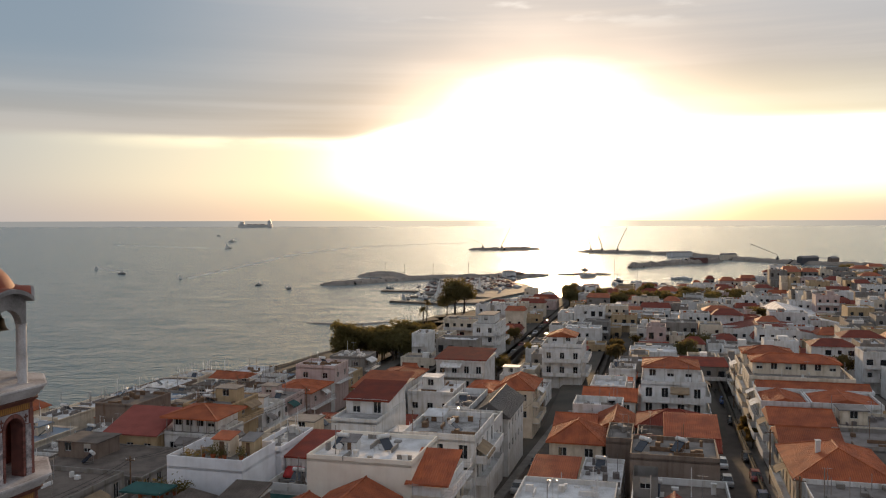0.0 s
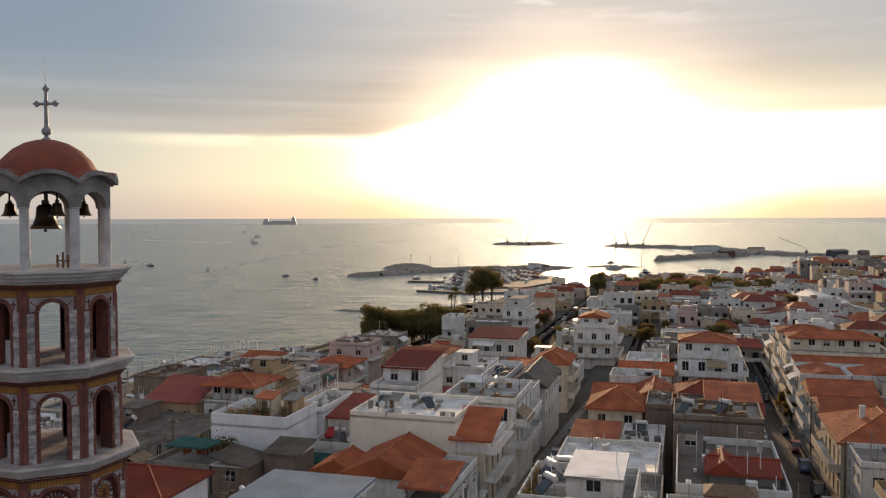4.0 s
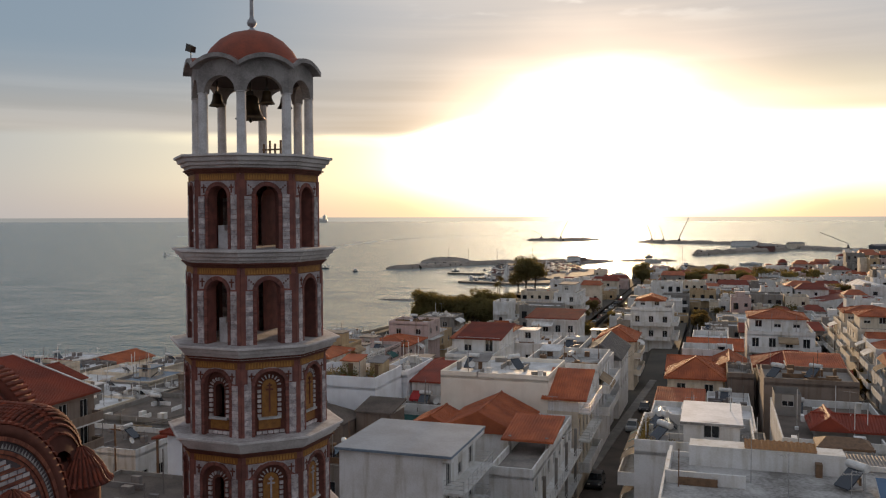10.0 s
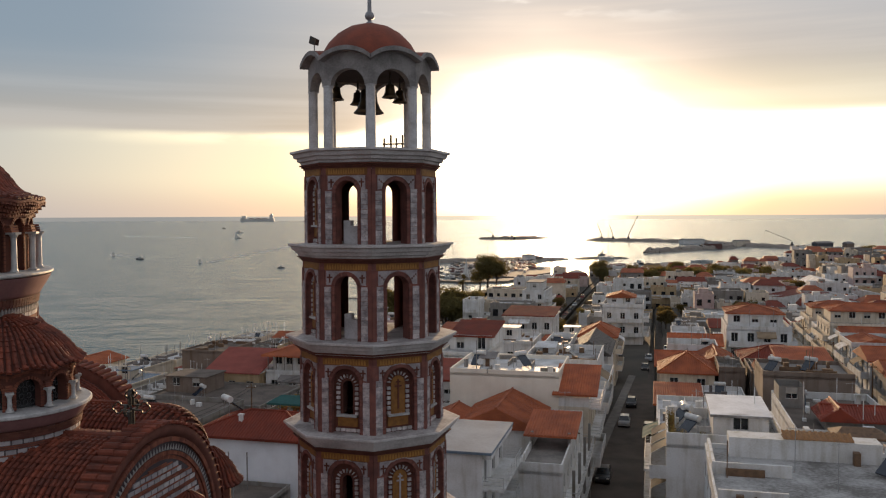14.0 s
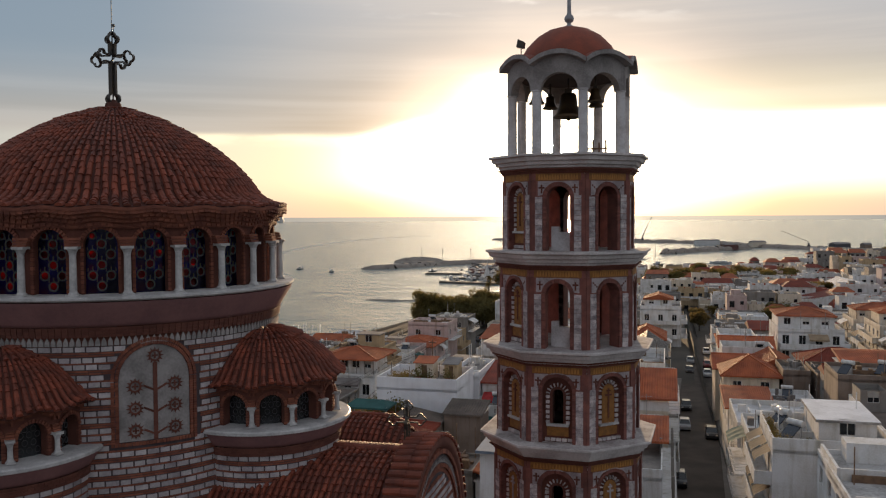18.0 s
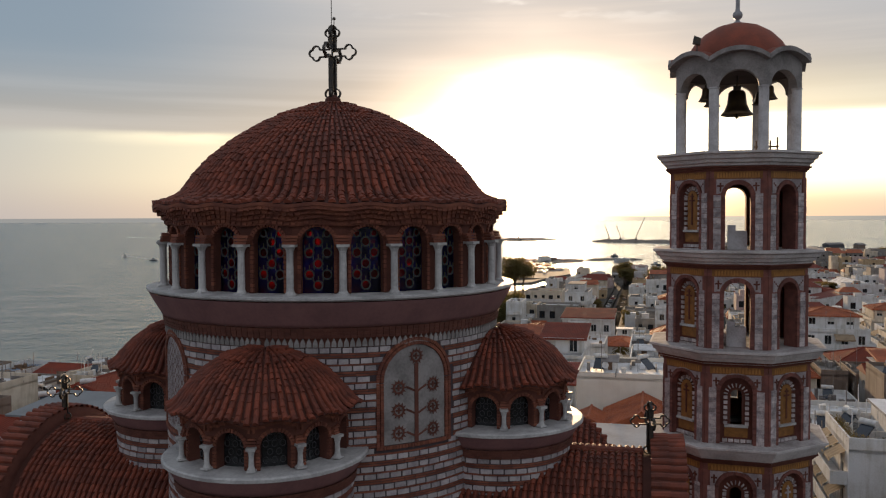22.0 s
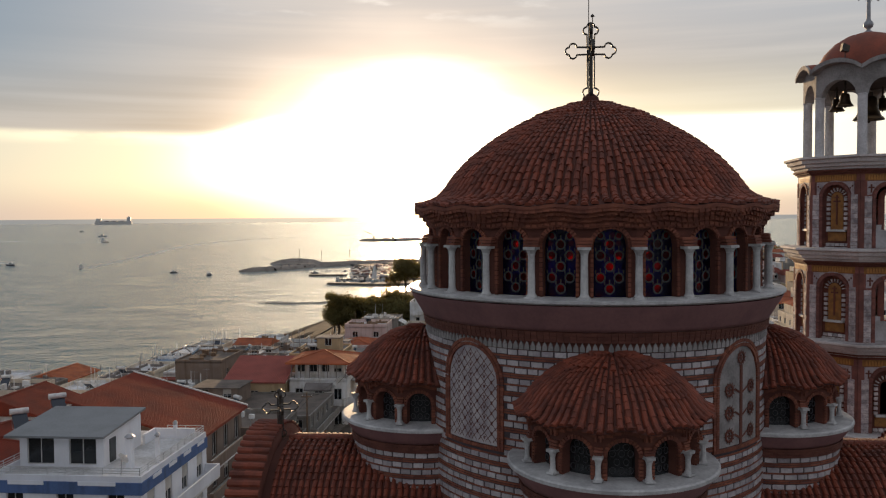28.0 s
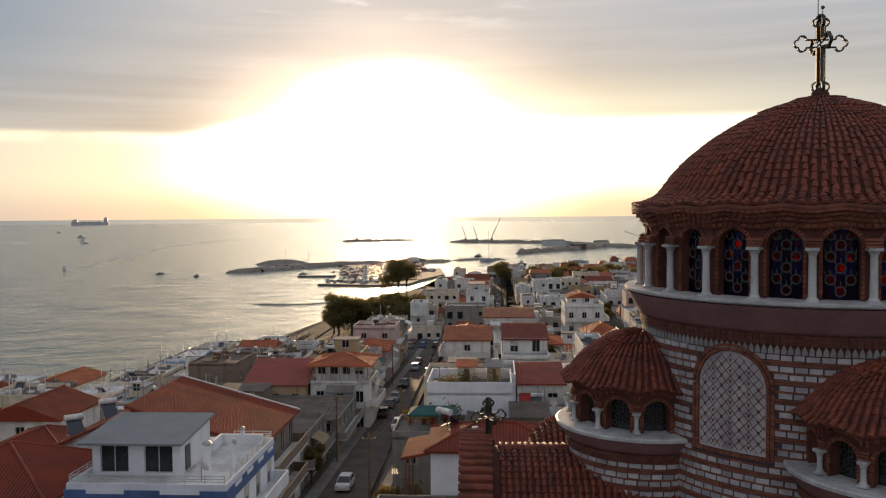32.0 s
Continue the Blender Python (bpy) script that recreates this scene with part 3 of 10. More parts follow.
# arcade of 24 bays with stained glass
Z_LEDGE, Z_CAP, Z_SPR = 26.36, 27.54, 27.58
f_wall = round_fn(0, 0, DR - 0.1, south)
bay = 2 * math.pi * (DR - 0.1) / 24
arches = Pieces("arch_brick", M["brick"], church, 120)
for i in range(24):
    x0 = i * bay
    arcade, ring_rest = Geo(), Geo()
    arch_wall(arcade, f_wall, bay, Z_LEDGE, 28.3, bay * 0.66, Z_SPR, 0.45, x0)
    p = f_wall(x0, 27, 0)
    nr = facing(*p) and abs(p[0]) < 3.2
    voussoirs(lambda v, f: arches.add(v, f, nr), f_wall, bay * 0.33, bay * 0.33 + 0.10, Z_SPR, 17, -0.05, 0.1, x0)
    # jamb bricks
    for s in (-1, 1):
        for k in range(11):
            g = Geo()
            zz = Z_LEDGE + 0.06 + k * 0.112
            xa = x0 + s * bay * 0.33
            fbox(g, f_wall, min(xa, xa + s * 0.07), max(xa, xa + s * 0.07), zz, zz + 0.085, -0.035, 0.05)
            ring_rest.add(g.v, g.f)
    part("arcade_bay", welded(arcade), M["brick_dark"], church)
    tagged(part("jamb", ring_rest, M["brick"], church), kind="stuff")
    # window: glass sheet, lead rings and bars
    win = thing("window", "", "")
    win.parent = church
    win["label"] = "arched stained-glass window with leaded roundels"
    g = Geo()
    lead = Geo()
    spots_ = [(cx, zz, 0.115 if row < 5 else 0.09) for row, zz in enumerate((26.57, 26.83, 27.09, 27.35, 27.61, 27.81)) for cx in ((0,) if row % 2 == 0 else (-0.22, 0.22))]
    red = [Geo() for _ in spots_]
    c_ = 0.033
    for ix in range(-14, 14):
        for iz in range(54):
            xa, za = ix * c_, Z_LEDGE + 0.02 + iz * c_
            xm, zm = xa + c_ / 2, za + c_ / 2
            if abs(xm) > bay * 0.33 + 0.03 or (zm > Z_SPR and math.hypot(xm, zm - Z_SPR) > bay * 0.33 + 0.03):
                continue
            hit_ = [j_ for j_, (p_, q_, r_) in enumerate(spots_) if (xm - p_) ** 2 + (zm - q_) ** 2 < r_ * r_]
            to = red[hit_[0]] if hit_ else g
            to.add([f_wall(x0 + xa, za, 0.22), f_wall(x0 + xa + c_, za, 0.22), f_wall(x0 + xa + c_, za + c_, 0.22), f_wall(x0 + xa, za + c_, 0.22)], [(0, 1, 2, 3)])
    part("pane", g, M["glass_blue"], win)
    for row, zz in enumerate((26.57, 26.83, 27.09, 27.35, 27.61, 27.81)):
        for cx in ((0,) if row % 2 == 0 else (-0.22, 0.22)):
            rr = 0.115 if row < 5 else 0.09
            bent_ring(lead.add, f_wall, x0 + cx, zz, rr - 0.022, rr + 0.014, 0.185, 0.218, 16)
            for dx, dz in ((0.19, 0.16), (-0.19, 0.16), (0, 0.2)):
                fbox(lead, f_wall, x0 + cx + dx * 0.62 - 0.012, x0 + cx + dx * 0.62 + 0.012, zz + dz * 0.62, zz + dz + 0.02, 0.19, 0.222)
    tagged(part("came", lead, M["lead"], win), kind="stuff")
    for r_ in red:
        part("roundel", r_, M["glass_red"], win, "dull red glass roundel")
arches.done("arch_bricks_rest")
for i in range(24):
    a = south + 2 * math.pi * (i + 0.5) / 24
    column(church, (DR + 0.10) * math.cos(a), (DR + 0.10) * math.sin(a), Z_LEDGE, Z_CAP, 0.085, a)
f_imp = round_fn(0, 0, DR + 0.0, south)
for i in range(24):
    xa = (i + 0.5) * 2 * math.pi * DR / 24
    imposts = Geo()
    for k in range(3):
        fbox(imposts, f_imp, xa - 0.17 - 0.012 * k, xa + 0.17 + 0.012 * k, Z_CAP + 0.02 + 0.075 * k, Z_CAP + 0.08 + 0.075 * k, -0.16 + 0.02 * k, 0.1)
    tagged(part("impost", imposts, M["brick"], church), kind="stuff")

# ledge, cove, dentils, pointed frieze
ledge = Geo()
lathe(ledge, 0, 0, [(4.4, 26.39), (5.10, 26.36), (5.135, 26.345), (5.135, 26.29), (5.08, 26.25), (4.6, 26.22)], 72)
part("ledge", ledge, M["marble"], church, "white marble drum ledge with hairline joints")
cove = Geo()
lathe(cove, 0, 0, [(5.08, 26.23), (5.03, 26.12), (4.90, 25.90), (4.78, 25.70), (4.73, 25.61), (4.62, 25.60)], 72)
part("cove", cove, M["plum"], church, "plum-coloured plaster cove", True)
dent = Geo()
lathe(dent, 0, 0, [(4.70, 25.60), (4.675, 25.38), (4.63, 25.30), (4.61, 25.12)], 72)
for zz, rr in ((25.545, 4.715), (25.465, 4.70), (25.385, 4.685)):
    f = round_fn(0, 0, rr, south)
    m = 190
    for i in range(m):
        a = 2 * math.pi * rr * (i + 0.5 * (round(zz * 100) % 8 == 0)) / m
        fbox(dent, f, a, a + 0.138, zz - 0.03, zz + 0.03, -0.008, 0.05)
part("dentil_course", dent, M["brick_dark"], church)
fri = Geo()
f = round_fn(0, 0, DR + 0.012, south)
m = 200
for i in range(m):
    a, w = 2 * math.pi * DR * i / m, 0.06
    fri.add([f(a - w, 25.14, -0.03), f(a + w, 25.14, -0.03), f(a + w * 0.9, 25.24, -0.03), f(a, 25.36, -0.03), f(a - w * 0.9, 25.24, -0.03),
             f(a - w, 25.14, 0.02), f(a + w, 25.14, 0.02), f(a + w * 0.9, 25.24, 0.02), f(a, 25.36, 0.02), f(a - w * 0.9, 25.24, 0.02)],
            [(0, 1, 2, 3, 4), (0, 5, 6, 1), (1, 6, 7, 2), (2, 7, 8, 3), (3, 8, 9, 4), (4, 9, 5, 0)])
tagged(part("pointed_frieze", fri, M["cement"], church, "frieze of small pointed pale stones"), kind="stuff")

# drum masonry, with arched panels on the diagonals
EX_D, EX_R = 4.70, 2.02
f_drum = round_fn(0, 0, DR, south)
stones = Pieces("stone_block", M["stone"], church, 200)
bands, mort = Geo(), Geo()
quarter = DR * math.pi / 2


def in_panel(x, z):
    """Whether a place on the drum lies under a panel or inside an exedra."""
    q = (x % quarter) - quarter / 2
    r = 1.05
    if z > 24.24:
        if q * q + (z - 24.24) ** 2 < r * r:
            return True
    elif abs(q) < r and z > 22.58:
        return True
    e = abs((x + quarter / 2) % quarter - quarter / 2)
    return e < 1.6 and z < 24.2


masonry(stones, bands, mort, f_drum, 0, 2 * math.pi * DR, 25.12, 19.2, lambda x, y, z: facing(x, y, z) and z > 21.5, in_panel)
for k in range(4):
    xc = quarter * (k + 0.5)
    lattice = k in (1, 3)
    pn = thing("wall_panel", "", "")
    pn.parent = church
    pn["label"] = "arched panel with a diamond lattice in brick" if lattice else "arched grey panel with brick tree and rosettes"
    g = Geo()
    arch_fill(g, f_drum, 1.72, 22.72, 24.24, -0.006, xc)
    part("panel_face", g, M["stone"] if lattice else M["cement"], pn)
    rim = Geo()
    for rr in (0.86, 0.96):
        voussoirs(rim.add, f_drum, rr + 0.005, rr + 0.085, 24.24, 48 if rr < 0.9 else 54, -0.05, 0.04, xc, gap=0.08)
        for s in (-1, 1):
            for j in range(25):
                zz = 22.70 + j * 0.061
                xa, xb = xc + s * (rr + 0.005), xc + s * (rr + 0.085)
                fbox(rim, f_drum, min(xa, xb), max(xa, xb), zz, zz + 0.052, -0.05, 0.04)
    for j in range(26):
        xa = xc - 1.05 + j * 2.10 / 26
        fbox(rim, f_drum, xa, xa + 0.070, 22.62, 22.70, -0.06, 0.04)
    part("brick_rim", rim, M["brick"], pn)
    orn = Geo()
    if lattice:
        cell = 0.25
        for s in (-1, 1):
            for j in range(-10, 16):
                c0 = 22.75 + j * cell
                seg = []
                for q in range(30):
                    xx = -0.84 + 1.68 * q / 29
                    zz = c0 + s * xx * 1.1
                    ok = zz > 22.76 and (zz < 24.24 or xx * xx + (zz - 24.24) ** 2 < 0.83 ** 2)
                    if ok:
                        seg.append((xx, zz))
                for (xa, za), (xb, zb) in zip(seg, seg[1:]):
                    if xb - xa < 0.07:
                        orn.add([f_drum(xc + xa, za - 0.014, -0.012), f_drum(xc + xb, zb - 0.014, -0.012), f_drum(xc + xb, zb + 0.014, -0.012), f_drum(xc + xa, za + 0.014, -0.012)], [(0, 1, 2, 3)])
        for i in range(-3, 4):
            for j in range(0, 10):
                xx, zz = i * 0.227, 22.88 + j * 0.25 + (0.125 if i % 2 else 0)
                if zz < 24.2 or xx * xx + (zz - 24.24) ** 2 < 0.72 ** 2:
                    for dx in (-0.04, 0, 0.04):
                        orn.add([f_drum(xc + xx - 0.006, zz - 0.05, -0.014), f_drum(xc + xx + 0.006, zz - 0.05, -0.014), f_drum(xc + xx + dx + 0.012, zz + 0.04, -0.014), f_drum(xc + xx + dx - 0.012, zz + 0.04, -0.014)], [(0, 1, 2, 3)])
    else:
        fbox(orn, f_drum, xc - 0.05, xc + 0.05, 22.72, 24.65, -0.03, 0.02)
        spots = [(0, 24.82)]
        for j, zz in enumerate((23.0, 23.55, 24.1)):
            for s in (-1, 1):
                spots.append((s * 0.48, zz - 0.02))
                q = [(s * 0.04, zz - 0.16), (s * 0.04, zz - 0.10), (s * 0.28, zz + 0.02), (s * 0.28, zz - 0.04)]
                orn.add([f_drum(xc + a, b, -0.025) for a, b in q], [(0, 1, 2, 3)])
        for sx_, sz in spots:
            bent_ring(orn.add, f_drum, xc + sx_, sz, 0.105, 0.15, -0.035, 0.01, 14)
            for q in range(12):
                t = q * math.pi / 6
                orn.add([f_drum(xc + sx_ + 0.15 * math.cos(t - 0.16), sz + 0.15 * math.sin(t - 0.16), -0.03), f_drum(xc + sx_ + 0.225 * math.cos(t), sz + 0.225 * math.sin(t), -0.03), f_drum(xc + sx_ + 0.15 * math.cos(t + 0.16), sz + 0.15 * math.sin(t + 0.16), -0.03)], [(0, 1, 2)])
            fbox(orn, f_drum, xc + sx_ - 0.075, xc + sx_ + 0.075, sz - 0.02, sz + 0.02, -0.03, 0.01)
            fbox(orn, f_drum, xc + sx_ - 0.02, xc + sx_ + 0.02, sz - 0.075, sz + 0.075, -0.032, 0.01)
    part("ornament", orn, M["brick_dark"], pn)

# four exedrae on the axes
ex_prof = [(2.23, 23.93), (2.12, 23.98), (1.98, 24.11), (1.80, 24.37), (1.57, 24.62), (1.27, 24.86), (0.89, 25.07), (0.46, 25.19), (0.1, 25.23)]
for k in range(4):
    a = south + k * math.pi / 2
    ex, ey = EX_D * math.cos(a), EX_D * math.sin(a)
    exd = thing("exedra", "", "")
    exd.parent, exd.location = church, (0, 0, -0.08)
    exd["label"] = "arcaded apse turret under a tiled half-dome"

    def outside(x, y, z):
        return x * x + y * y > (DR + 0.03) ** 2
    g = Geo()
    ex_wave = swell(12, 0.055, 1.67, 2.1, a)
    lathe(g, ex, ey, ex_prof, 96)
    waved(g, ex, ey, ex_wave)
    roof = part("half_dome", g, M["tile_bed"], exd, "", True)
    tl = Pieces("tile", M["tile"], exd, (100, 40, 0, 40)[k])
    dome_tiles(tl, ex, ey, ex_prof, [(0.0, 0.62, 68), (0.62, 0.83, 34), (0.83, 0.97, 17)], lambda x, y, z: True, south, south + 2 * math.pi, 0.185, outside, ex_wave)
    tl.done("tiles_rest")
    cb = Geo()
    lathe(cb, ex, ey, [(1.8, 24.04), (2.11, 24.02), (2.10, 23.96), (2.05, 23.95), (2.04, 23.89), (1.98, 23.88), (1.97, 23.80), (1.8, 23.79)], 96)
    waved(cb, ex, ey, swell(12, 0.055, 1.62, 1.92, a))
    for zz, rr in ((23.99, 2.105), (23.92, 2.045), (23.84, 1.975)):
        f_ = round_fn(ex, ey, rr, a)
        for i in range(72):
            xx = 2 * math.pi * rr * i / 72
            dz = ex_wave(a + xx / rr, 2.2)
            fbox(cb, f_, xx, xx + 0.12, zz - 0.028 + dz, zz + 0.022 + dz, -0.02, 0.05)
    part("corbel_course", cb, M["brick"], exd)
    fw = round_fn(ex, ey, 1.89, a)
    ebay = 2 * math.pi * 1.89 / 12
    vb = Pieces("arch_brick", M["brick"], exd, (75, 15, 0, 15)[k])
    for i in range(-4, 5):
        x0 = i * ebay
        p = fw(x0, 23, 0)
        if not outside(*p):
            continue
        wall, jamb = Geo(), Geo()
        arch_wall(wall, fw, ebay, 22.84, 23.95, ebay * 0.66, 23.35, 0.3, x0)
        voussoirs(lambda v, f_: vb.add(v, f_, True), fw, ebay * 0.33, ebay * 0.33 + 0.085, 23.35, 15, -0.045, 0.08, x0)
        for s in (-1, 1):
            for j in range(6):
                zz, xa = 22.88 + j * 0.075, x0 + s * ebay * 0.33
                fbox(jamb, fw, min(xa, xa + s * 0.09), max(xa, xa + s * 0.09), zz, zz + 0.052, -0.04, 0.05)
        part("arcade_bay", welded(wall), M["brick_dark"], exd)
        tagged(part("jamb", jamb, M["brick"], exd), kind="stuff")
        gl = Geo()
        arch_fill(gl, fw, ebay * 0.66, 22.85, 23.35, 0.26, x0)
        wn_ = part("window", gl, M["glass_dark"], exd, "dark arched window with round leads")
        ld = Geo()
        for row, zz in enumerate((23.0, 23.18, 23.36, 23.5)):
            for cx in ((-0.14, 0.14) if row % 2 else (-0.27, 0, 0.27) if row < 3 else (0,)):
                if abs(cx) < 0.2 or row < 3:
                    bent_ring(ld.add, fw, x0 + cx * 0.8, zz, 0.066, 0.078, 0.235, 0.262, 10)
        tagged(part("came", ld, M["lead"], wn_), kind="stuff")
    vb.done("arch_bricks_rest")
    for i in range(-4, 4):
        t = a + (i + 0.5) * math.pi / 6
        x, y = ex + 2.01 * math.cos(t), ey + 2.01 * math.sin(t)
        if outside(x, y, 0):
            column(exd, x, y, 22.86, 23.37, 0.058, t)
            im = Geo()
            f_ = round_fn(ex, ey, 1.91, t)
            for q in range(3):
                fbox(im, f_, -0.085, 0.085, 23.395 + 0.06 * q, 23.44 + 0.06 * q, -0.10 + 0.02 * q, 0.1)
            for dx in (-0.05, 0.05):
                fbox(im, f_, dx - 0.02, dx + 0.02, 23.68, 23.82, -0.10, 0.0)
            tagged(part("impost", im, M["brick"], exd), kind="stuff")
    lg = Geo()
    lathe(lg, ex, ey, [(1.6, 22.86), (2.35, 22.82), (2.39, 22.79), (2.39, 22.72), (2.31, 22.69), (2.0, 22.69)], 48)
    part("ledge", lg, M["marble"], exd, "white marble ledge with stains")
    cv = Geo()
    lathe(cv, ex, ey, [(2.31, 22.70), (2.27, 22.6), (2.15, 22.42), (2.09, 22.34), (2.0, 22.33)], 48)
    part("cove", cv, M["plum"], exd, "", True)
    dn = Geo()
    lathe(dn, ex, ey, [(2.10, 22.33), (2.07, 22.10), (2.0, 22.09)], 48)
    for zz, rr in ((22.29, 2.105), (22.22, 2.095), (22.15, 2.085)):
        f_ = round_fn(ex, ey, rr, a)
        for i in range(90):
            xx = 2 * math.pi * rr * (i + (0.5 if zz == 22.22 else 0)) / 90
            fbox(dn, f_, xx, xx + 0.14, zz - 0.027, zz + 0.027, -0.008, 0.05)
    part("dentil_course", dn, M["brick_dark"], exd)
    st = Pieces("stone_block", M["stone"], exd, (80, 40, 0, 40)[k])
    b2, m2 = Geo(), Geo()
    fe = round_fn(ex, ey, EX_R, a)
    masonry(st, b2, m2, fe, -EX_R * 2.1, EX_R * 2.1, 22.10, 18.2, lambda x, y, z: y < 1.0, seed=k)
    st.done("stone_blocks_rest")
    tagged(part("brick_band", b2, M["brick"], exd), kind="stuff")
    part("mortar", m2, M["mortar"], exd)
stones.done("stone_blocks_rest")
tagged(part("brick_band", bands, M["brick"], church), kind="stuff")
part("mortar", mort, M["mortar"], church)

# barrel-vaulted arms with tiled roofs and rimmed gables
ARM_R, VAULT_R, ARM_Z, ARM_L = 3.35, 3.18, 18.65, 9.6
for k in range(4):
    a = south + k * math.pi / 2
    ca, sa = math.cos(a), math.sin(a)
    length = ARM_L if k in (1, 3) else (ARM_L if k == 2 else 9.0)
    drop = 0.0 if k in (1, 3) else (-0.15 if k == 2 else -2.2)
    arm = thing("arm", "", "")
    arm.parent = church
    arm["label"] = "barrel-vaulted arm roofed in rounded terracotta tiles"

    def P(l, t, r, ca=ca, sa=sa, drop=drop):
        """Along the arm, angle from its right springing, radius."""
        y, z = r * math.cos(t), ARM_Z + drop + r * math.sin(t)
        return Vector((l * ca + y * sa, l * sa - y * ca, z))

    def side_of(t, ca=ca, sa=sa):
        return Vector((ca, sa, 0))
    g = Geo()
    n = 28
    vs = [P(l, math.pi * i / n, VAULT_R) for l in (3.0, length - 0.1) for i in range(n + 1)]
    g.add(vs, [(i, i + 1, n + 2 + i, n + 1 + i) for i in range(n)])
    part("vault", g, M["tile_bed"], arm, "", True)
    tl = Pieces("tile", M["tile"], arm, (0, 70, 0, 70)[k])
    rnd = random.Random(k)
    pitch_ = 0.178
    cols = int((length - 0.75 - 3.2) / pitch_)
    for c in range(cols):
        l = 3.25 + c * pitch_
        for s in (0, 1):
            for q in range(22):
                t0, t1 = math.pi / 2 * (q / 22), math.pi / 2 * ((q + 1.12) / 22)
                t0, t1 = (t0, t1) if s == 0 else (math.pi - t0, math.pi - t1)
                l_ = l + rnd.gauss(0, 0.008)
                n0, n1 = P(0, t0, 1) - P(0, 0, 0), P(0, t1, 1) - P(0, 0, 0)
                v, f_ = half_tile(P(l_, t0, VAULT_R), P(l_, t1, VAULT_R), n0, n1, side_of(0), 0.14, 0.122, 0.075, 0.03)
                front = l > 5.0 and (v[0].y < 0.5 if k != 2 else v[0].x > 0)
                tl.add(v, f_, front and q > 8)
        # ridge cap
        v, f_ = half_tile(P(l - 0.10, math.pi / 2, VAULT_R + 0.03), P(l + 0.10, math.pi / 2, VAULT_R + 0.03), Vector((0, 0, 1)), Vector((0, 0, 1)), Vector((sa, -ca, 0)), 0.24, 0.20, 0.11, 0.02)
        tl.add(v, f_, True)
    # raised rim of tiles laid along the gable
    rim_bed = Geo()
    vs = [P(l, math.pi * i / n, r) for l, r in ((length - 0.72, VAULT_R - 0.05), (length - 0.72, ARM_R + 0.20), (length + 0.1, ARM_R + 0.20), (length + 0.1, ARM_R - 0.02), (length - 0.1, ARM_R - 0.16)) for i in range(n + 1)]
    rim_bed.add(vs, [(j * (n + 1) + i, j * (n + 1) + i + 1, (j + 1) * (n + 1) + i + 1, (j + 1) * (n + 1) + i) for j in range(4) for i in range(n)])
    part("gable_rim", rim_bed, M["brick_dark"], arm, "raised rim of stacked tiles", True)
    m = 40
    for i in range(m):
        t = math.pi * (i + 0.5) / m
        nn = P(0, t, 1) - P(0, 0, 0)
        sd = Vector((-sa * math.sin(t), ca * math.sin(t), math.cos(t)))
        for q in range(2):
            lo, hi = length + 0.14 - q * 0.42, length - 0.32 - q * 0.42
            v, f_ = half_tile(P(lo, t, ARM_R + 0.20), P(hi, t, ARM_R + 0.20), nn, nn, sd, 0.215, 0.19, 0.09, 0.03)
            tl.add(v, f_, False)
    tl.done("tiles_rest")
    # gable wall with zigzag arch and masonry
    fp = plane_fn(0, 0, length - 0.04, a)

    def fz(x, z, d, fp=fp, drop=drop):
        return fp(x, z + drop, d)
    tri = Geo()
    for i in range(64):
        t = math.pi * (i + 0.5) / 64
        e = 0.021
        tri.add([fz((ARM_R - 0.50) * math.cos(t - e), ARM_Z + (ARM_R - 0.50) * math.sin(t - e), -0.10), fz((ARM_R - 0.50) * math.cos(t + e), ARM_Z + (ARM_R - 0.50) * math.sin(t + e), -0.10), fz((ARM_R - 0.32) * math.cos(t), ARM_Z + (ARM_R - 0.32) * math.sin(t), -0.10)], [(0, 1, 2)])
    part("zigzag", tri, M["cement"], arm)
    av = Geo()
    for r0, r1, d in ((ARM_R - 0.27, ARM_R - 0.14, -0.13), (ARM_R - 0.64, ARM_R - 0.53, -0.11), (ARM_R - 0.76, ARM_R - 0.66, -0.06)):
        voussoirs(av.add, fz, r0, r1, ARM_Z, 90, d, 0.1, gap=0.06)
    tagged(part("arch_ring", av, M["brick"], arm), kind="stuff")
    bk = Geo()
    arch_fill(bk, fz, 2 * (ARM_R - 0.2), ARM_Z - 6.0, ARM_Z, -0.05, 0, 30)
    part("gable_wall", bk, M["mortar"], arm)
    st = Pieces("stone_block", M["stone"], arm, 130 if k == 1 else 0)
    b2 = Geo()
    masonry(st, b2, Geo(), lambda x, z, d, fz=fz: fz(x, z, d - 0.06), -2.62, 2.62, ARM_Z + 2.60, ARM_Z - 5.0, lambda x, y, z: True, lambda x, z: z > ARM_Z and x * x + (z - ARM_Z) ** 2 > 2.52 ** 2, seed=k + 9)
    st.done("stone_blocks_rest")
    tagged(part("brick_band", b2, M["brick"], arm), kind="stuff")
    # walls under the vault
    for s in (-1, 1):
        fs_ = plane_fn(0, 0, ARM_R - 0.1, a + s * math.pi / 2)
        g = Geo()
        xa, xb = (-length + 0.25, -3.0) if s > 0 else (3.0, length - 0.25)
        fbox(g, fs_, xa, xb, 0.0, ARM_Z + drop + 0.05, 0, 0.4)
        part("side_wall", g, M["brick_dark"], arm)

